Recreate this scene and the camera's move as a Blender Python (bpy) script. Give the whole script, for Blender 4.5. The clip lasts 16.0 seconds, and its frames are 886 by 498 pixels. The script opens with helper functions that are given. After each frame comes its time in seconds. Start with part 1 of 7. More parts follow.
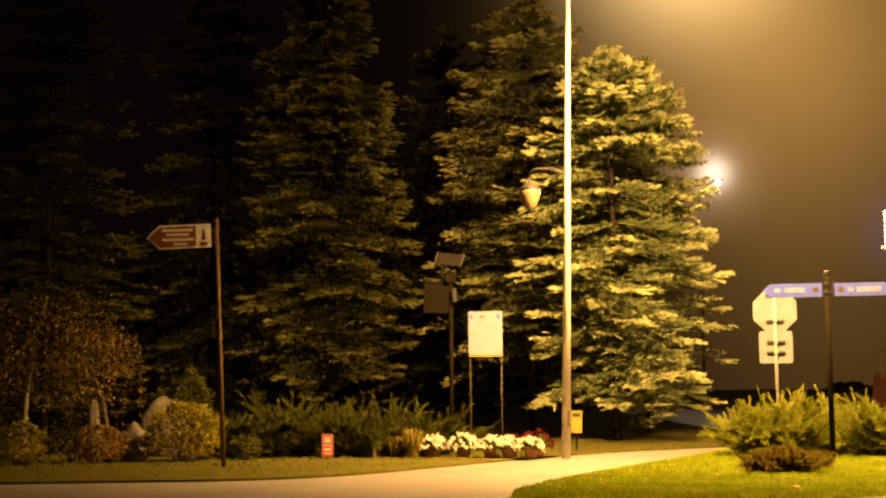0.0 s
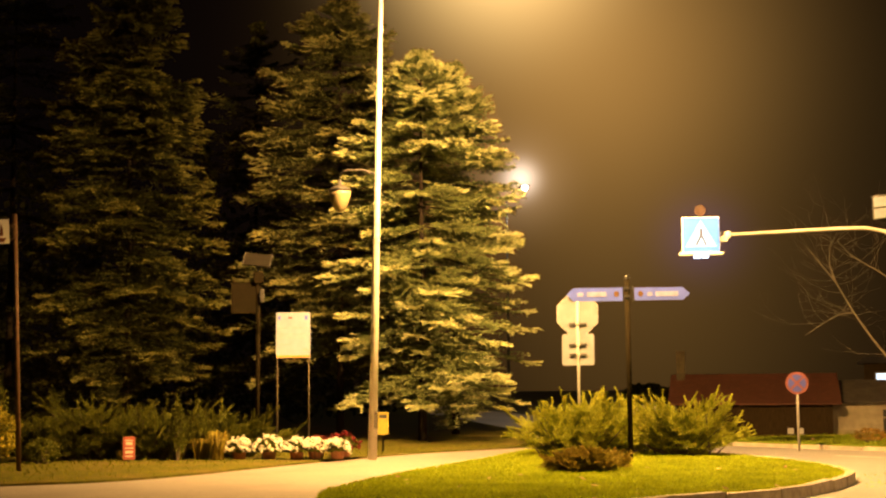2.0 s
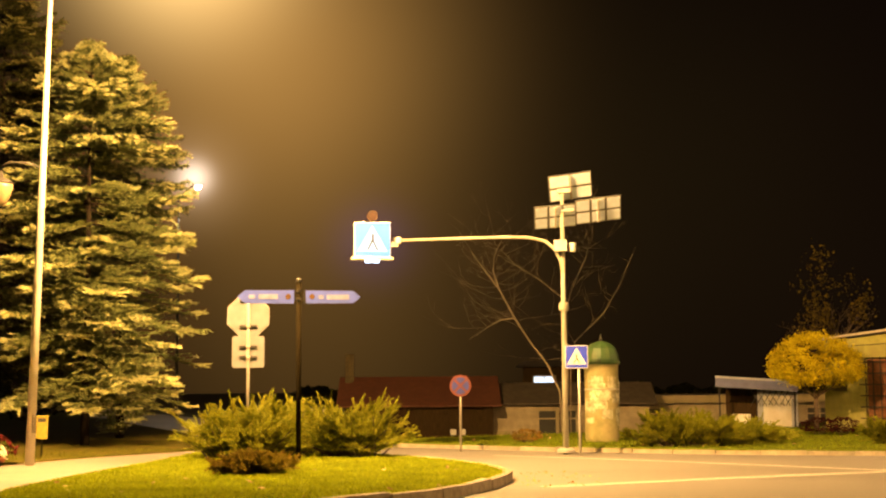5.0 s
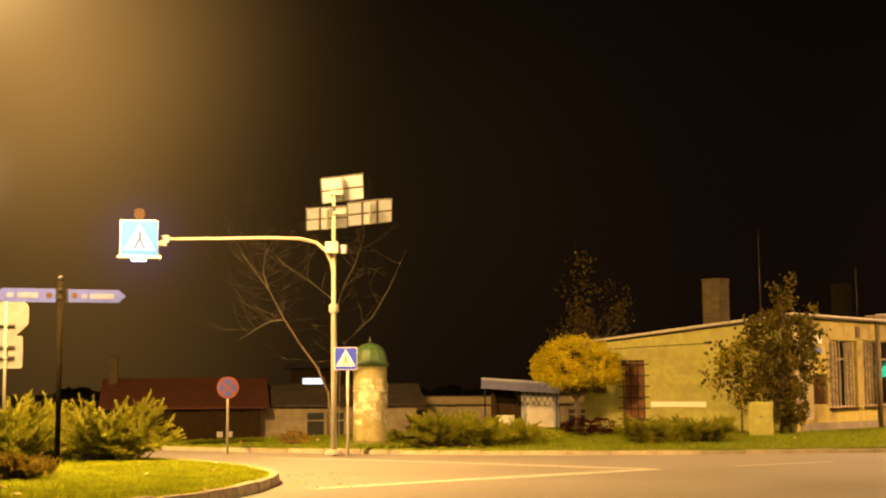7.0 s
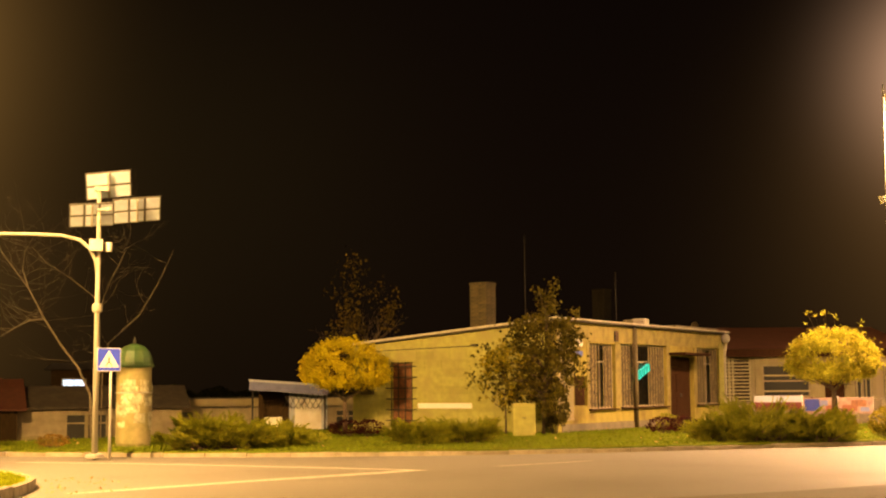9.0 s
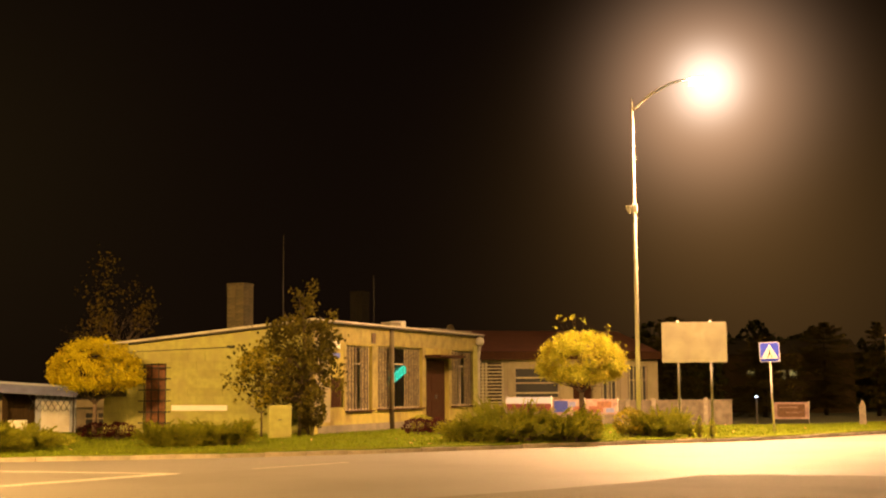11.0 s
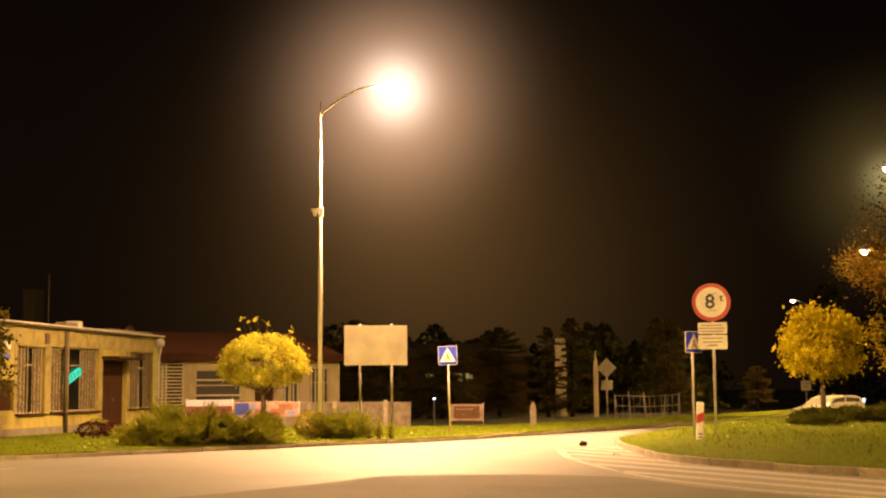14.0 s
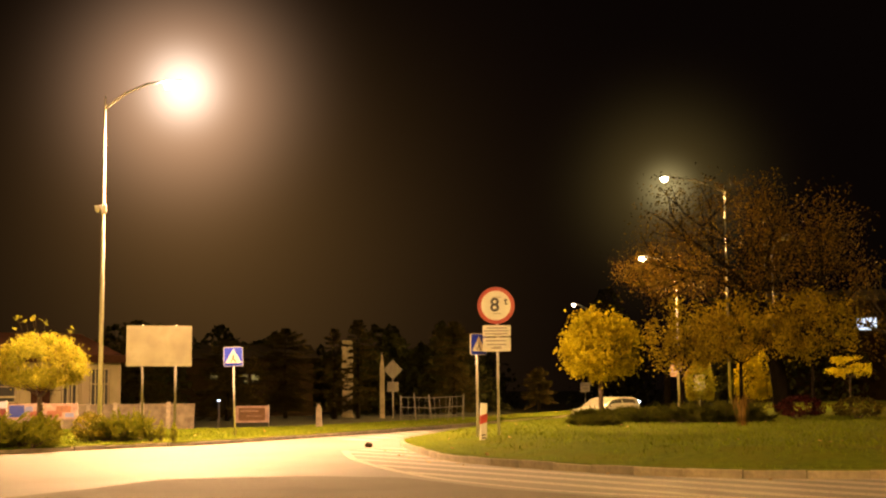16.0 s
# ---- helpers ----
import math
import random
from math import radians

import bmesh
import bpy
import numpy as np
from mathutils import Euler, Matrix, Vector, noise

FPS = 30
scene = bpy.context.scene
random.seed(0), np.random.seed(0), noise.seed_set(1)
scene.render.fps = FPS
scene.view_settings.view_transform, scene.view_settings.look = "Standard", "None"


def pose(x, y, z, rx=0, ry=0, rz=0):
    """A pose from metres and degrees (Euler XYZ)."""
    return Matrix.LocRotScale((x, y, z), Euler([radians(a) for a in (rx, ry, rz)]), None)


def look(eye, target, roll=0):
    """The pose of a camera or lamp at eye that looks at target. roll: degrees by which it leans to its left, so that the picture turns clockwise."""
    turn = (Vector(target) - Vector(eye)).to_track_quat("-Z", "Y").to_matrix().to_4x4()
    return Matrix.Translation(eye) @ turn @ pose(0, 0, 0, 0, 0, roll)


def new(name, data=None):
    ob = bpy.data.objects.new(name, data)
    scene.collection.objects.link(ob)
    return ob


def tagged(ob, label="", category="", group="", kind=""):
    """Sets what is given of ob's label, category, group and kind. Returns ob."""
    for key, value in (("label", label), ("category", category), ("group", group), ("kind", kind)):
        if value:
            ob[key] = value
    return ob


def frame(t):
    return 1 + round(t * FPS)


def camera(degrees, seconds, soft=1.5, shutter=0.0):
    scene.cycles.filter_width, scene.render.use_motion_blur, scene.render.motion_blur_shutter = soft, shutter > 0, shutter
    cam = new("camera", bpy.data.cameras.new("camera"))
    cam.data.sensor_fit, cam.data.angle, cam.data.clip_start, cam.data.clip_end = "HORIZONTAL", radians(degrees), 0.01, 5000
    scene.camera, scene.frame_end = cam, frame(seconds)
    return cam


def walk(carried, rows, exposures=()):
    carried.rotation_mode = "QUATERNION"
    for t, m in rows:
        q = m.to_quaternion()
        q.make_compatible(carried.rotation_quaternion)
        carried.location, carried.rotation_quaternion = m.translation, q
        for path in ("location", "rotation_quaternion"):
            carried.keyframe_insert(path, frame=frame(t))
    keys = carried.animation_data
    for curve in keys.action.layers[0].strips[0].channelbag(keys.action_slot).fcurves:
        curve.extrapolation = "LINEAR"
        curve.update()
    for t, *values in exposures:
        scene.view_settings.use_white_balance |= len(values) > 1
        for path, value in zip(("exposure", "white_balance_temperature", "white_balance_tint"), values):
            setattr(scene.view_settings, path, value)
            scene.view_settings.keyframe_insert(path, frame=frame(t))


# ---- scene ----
# camera on a tripod, turning to the right where it stands
cam = camera(36.2, 16.0, soft=2.2)
EYE, PITCH, ROLL = 1.5, 5.923, 0.431
YAWS = [
    (0.0, 0.000), (0.5, -1.829), (1.0, -3.736), (1.5, -5.872), (2.0, -8.092),
    (2.5, -10.383), (3.0, -12.730), (3.5, -15.325), (4.0, -17.605), (4.5, -19.762),
    (5.0, -21.932), (5.5, -24.162), (6.0, -26.501), (6.5, -28.999), (7.0, -31.635),
    (7.5, -34.188), (8.0, -36.651), (8.5, -39.049), (9.0, -41.348), (9.5, -44.374),
    (10.0, -47.122), (10.5, -49.440), (11.0, -51.553), (11.5, -53.683), (12.0, -56.056),
    (12.5, -58.565), (13.0, -60.468), (13.5, -62.773), (14.0, -64.870), (14.5, -67.018),
    (15.0, -69.209), (15.5, -71.596), (16.0, -73.836),
]
walk(cam, [(t, pose(0, 0, EYE, 90 + PITCH, ROLL, yaw)) for t, yaw in YAWS])

# ---- night sky and lamps ----
SODIUM = (1.0, 0.53, 0.13)
WARM = (1.0, 0.54, 0.165)
PALE = (1.0, 0.53, 0.24)

world = bpy.data.worlds.new("night_sky")
scene.world = world
world.use_nodes = True
wt = world.node_tree
wt.nodes.clear()


def wnode(kind, **kw):
    n = wt.nodes.new(kind)
    for k, v in kw.items():
        n.inputs[int(k[1:])].default_value = v
    return n


def wmath(op, a, b):
    n = wt.nodes.new("ShaderNodeMath")
    n.operation = op
    for i, v in enumerate((a, b)):
        if isinstance(v, (int, float)):
            n.inputs[i].default_value = v
        else:
            wt.links.new(v, n.inputs[i])
    return n.outputs[0]


sky_dir = wt.nodes.new("ShaderNodeTexCoord").outputs["Generated"]


def sky_lobe(direction, sharpness, colour):
    """Lamp glow in mist painted into the sky colour, strongest towards a direction and fading smoothly."""
    dot = wt.nodes.new("ShaderNodeVectorMath")
    dot.operation = "DOT_PRODUCT"
    wt.links.new(sky_dir, dot.inputs[0])
    dot.inputs[1].default_value = Vector(direction).normalized()
    fall = wmath("POWER", wmath("MAXIMUM", dot.outputs["Value"], 0.0), sharpness)
    mul = wt.nodes.new("ShaderNodeVectorMath")
    mul.operation = "SCALE"
    mul.inputs[0].default_value = colour
    wt.links.new(fall, mul.inputs["Scale"])
    return mul.outputs[0]


def vadd(a, b):
    n = wt.nodes.new("ShaderNodeVectorMath")
    n.operation = "ADD"
    wt.links.new(a, n.inputs[0])
    wt.links.new(b, n.inputs[1])
    return n.outputs[0]


# halos round the lamps and the lit sign, painted as sky colour
glow = sky_lobe((0, 0.3, 1), 0.0001, (0.0024, 0.0012, 0.0009))
glow = vadd(glow, sky_lobe((7.6, 29.4, 7.6), 150, (0.40, 0.20, 0.047)))
glow = vadd(glow, sky_lobe((5.3, 28.2, 10.1), 450, (1.6, 1.0, 0.36)))
glow = vadd(glow, sky_lobe((8.6, 29.0, 1.6), 115, (0.072, 0.036, 0.008)))
glow = vadd(glow, sky_lobe((17.9, 88.2, 13.9), 2500, (0.22, 0.14, 0.075)))
glow = vadd(glow, sky_lobe((17.9, 88.2, 14.0), 16000, (1.2, 0.95, 0.75)))
glow = vadd(glow, sky_lobe((37.3, 19.1, 7.0), 330, (0.085, 0.041, 0.013)))
glow = vadd(glow, sky_lobe((37.3, 19.1, 9.2), 620, (0.68, 0.38, 0.22)))
glow = vadd(glow, sky_lobe((37.3, 19.1, 9.35), 4200, (1.3, 1.1, 0.9)))
glow = vadd(glow, sky_lobe((38.3, 18.2, 4.2), 120, (0.046, 0.0225, 0.0060)))
glow = vadd(glow, sky_lobe((10.27, 29.88, 3.45), 3000, (0.014, 0.009, 0.055)))
glow = vadd(glow, sky_lobe((51.7, 6.0, 7.5), 900, (0.075, 0.050, 0.014)))
glow = vadd(glow, sky_lobe((51.7, 6.0, 7.6), 9000, (0.35, 0.28, 0.12)))
glow = vadd(glow, sky_lobe((25, 33, 0.5), 22, (0.0040, 0.0020, 0.0006)))
glow = vadd(glow, sky_lobe((44, 19.5, 1.4), 60, (0.013, 0.0066, 0.0018)))
glow = vadd(glow, sky_lobe((15.2, 25.9, 5.0), 100, (0.0052, 0.0034, 0.0008)))
background = wt.nodes.new("ShaderNodeBackground")
wt.links.new(glow, background.inputs["Color"])
background.inputs["Strength"].default_value = 1.0
out = wt.nodes.new("ShaderNodeOutputWorld")
wt.links.new(background.outputs[0], out.inputs["Surface"])


def street_light(place, energy, colour, wide=168, aim=(0, 0, -1), blend=0.8, radius=0.18):
    """The light of one street lamp's lantern, thrown where its reflector points."""
    data = bpy.data.lights.new("lantern_light", "SPOT")
    data.energy, data.color, data.shadow_soft_size = energy, colour, radius
    data.spot_size, data.spot_blend = radians(wide), blend
    ob = new("lantern_light", data)
    ob.matrix_world = look(place, Vector(place) + Vector(aim))
    return ob


LAMP_A = Vector((5.4, 24.4, 10.9))
LAMP_B = Vector((37.3, 19.1, 10.95))
LAMP_NEAR = Vector((4.0, -3.0, 10.0))
street_light(LAMP_A - Vector((0, 0, 0.12)), 58000, WARM, 177, (0.31, 0.46, -0.83), 0.8)
street_light(LAMP_B - Vector((0, 0, 0.12)), 82000, PALE, 170, (-0.02, -0.06, -1.0), 0.97)
street_light(LAMP_NEAR - Vector((0, 0, 0.12)), 192000, WARM, 108, (0.81, 0.48, -0.35), 1.0)
street_light((17.87, 88.2, 14.4), 1000, (1.0, 0.86, 0.7), blend=0.3)
street_light((73.3, 8.6, 12.75), 190000, WARM, 170, (-0.2, -0.1, -0.97), 0.3)
street_light((80.3, 10.8, 8.9), 9000, SODIUM, 160, (0, -0.3, -0.9), 0.5)

# ---- materials ----
def mat(name, a, b=None, scale=8.0, rough=0.8, metal=0.0, bump=0.0, bump_scale=60.0, detail=6.0, per=0.0, spec=0.5, coord="Object", stretch=(1, 1, 1), stain=None, stain_scale=1.3):
    """A surface of two mixed colours with grain, an optional large stain colour, relief, and a shade that differs from piece to piece."""
    m = bpy.data.materials.new(name)
    m.use_nodes = True
    nt = m.node_tree
    bsdf = nt.nodes["Principled BSDF"]
    tc = nt.nodes.new("ShaderNodeTexCoord")
    mp = nt.nodes.new("ShaderNodeMapping")
    mp.inputs["Scale"].default_value = stretch
    nt.links.new(tc.outputs[coord], mp.inputs["Vector"])
    b = b or tuple(c * 0.72 for c in a)
    nz = nt.nodes.new("ShaderNodeTexNoise")
    nz.inputs["Scale"].default_value, nz.inputs["Detail"].default_value = scale, detail
    nt.links.new(mp.outputs[0], nz.inputs["Vector"])
    ramp = nt.nodes.new("ShaderNodeValToRGB")
    ramp.color_ramp.elements[0].position, ramp.color_ramp.elements[1].position = 0.35, 0.68
    ramp.color_ramp.elements[0].color, ramp.color_ramp.elements[1].color = (*b, 1), (*a, 1)
    nt.links.new(nz.outputs["Fac"], ramp.inputs[0])
    colour = ramp.outputs[0]
    if stain:
        sn = nt.nodes.new("ShaderNodeTexNoise")
        sn.inputs["Scale"].default_value, sn.inputs["Detail"].default_value = stain_scale, 5.0
        nt.links.new(mp.outputs[0], sn.inputs["Vector"])
        sr = nt.nodes.new("ShaderNodeValToRGB")
        sr.color_ramp.elements[0].position, sr.color_ramp.elements[1].position = 0.47, 0.72
        nt.links.new(sn.outputs["Fac"], sr.inputs[0])
        mix = nt.nodes.new("ShaderNodeMixRGB")
        nt.links.new(sr.outputs[0], mix.inputs[0])
        nt.links.new(colour, mix.inputs[1])
        mix.inputs[2].default_value = (*stain, 1)
        colour = mix.outputs[0]
    if per:
        info = nt.nodes.new("ShaderNodeObjectInfo")
        geo = nt.nodes.new("ShaderNodeNewGeometry")
        add = nt.nodes.new("ShaderNodeMath")
        add.operation = "ADD"
        nt.links.new(info.outputs["Random"], add.inputs[0])
        nt.links.new(geo.outputs["Random Per Island"], add.inputs[1])
        fr = nt.nodes.new("ShaderNodeMath")
        fr.operation = "FRACT"
        nt.links.new(add.outputs[0], fr.inputs[0])
        mr = nt.nodes.new("ShaderNodeMapRange")
        mr.inputs["To Min"].default_value, mr.inputs["To Max"].default_value = 1 - per, 1 + per
        nt.links.new(fr.outputs[0], mr.inputs["Value"])
        vm = nt.nodes.new("ShaderNodeVectorMath")
        vm.operation = "SCALE"
        nt.links.new(colour, vm.inputs[0])
        nt.links.new(mr.outputs[0], vm.inputs["Scale"])
        colour = vm.outputs[0]
    nt.links.new(colour, bsdf.inputs["Base Color"])
    bsdf.inputs["Roughness"].default_value, bsdf.inputs["Metallic"].default_value = rough, metal
    bsdf.inputs["Specular IOR Level"].default_value = spec
    if bump:
        bn = nt.nodes.new("ShaderNodeTexNoise")
        bn.inputs["Scale"].default_value, bn.inputs["Detail"].default_value = bump_scale, 4.0
        nt.links.new(mp.outputs[0], bn.inputs["Vector"])
        bp = nt.nodes.new("ShaderNodeBump")
        bp.inputs["Strength"].default_value, bp.inputs["Distance"].default_value = bump, 0.02
        nt.links.new(bn.outputs["Fac"], bp.inputs["Height"])
        nt.links.new(bp.outputs[0], bsdf.inputs["Normal"])
    return m


def leaf_mat(name, a, b, per=0.45, rough=0.7, through_light=0.25):
    m = mat(name, a, b, scale=1.6, rough=rough, per=per, spec=0.08)
    nt = m.node_tree
    bsdf = nt.nodes["Principled BSDF"]
    tr = nt.nodes.new("ShaderNodeBsdfTranslucent")
    nt.links.new(bsdf.inputs["Base Color"].links[0].from_socket, tr.inputs["Color"])
    mx = nt.nodes.new("ShaderNodeMixShader")
    mx.inputs[0].default_value = through_light
    nt.links.new(bsdf.outputs[0], mx.inputs[1])
    nt.links.new(tr.outputs[0], mx.inputs[2])
    nt.links.new(mx.outputs[0], nt.nodes["Material Output"].inputs["Surface"])
    return m


def lamp_mat(name, colour, strength):
    m = bpy.data.materials.new(name)
    m.use_nodes = True
    bsdf = m.node_tree.nodes["Principled BSDF"]
    bsdf.inputs["Base Color"].default_value = tuple(c * 0.05 for c in colour) + (1,)
    bsdf.inputs["Emission Color"].default_value = (*colour, 1)
    bsdf.inputs["Emission Strength"].default_value = strength
    return m


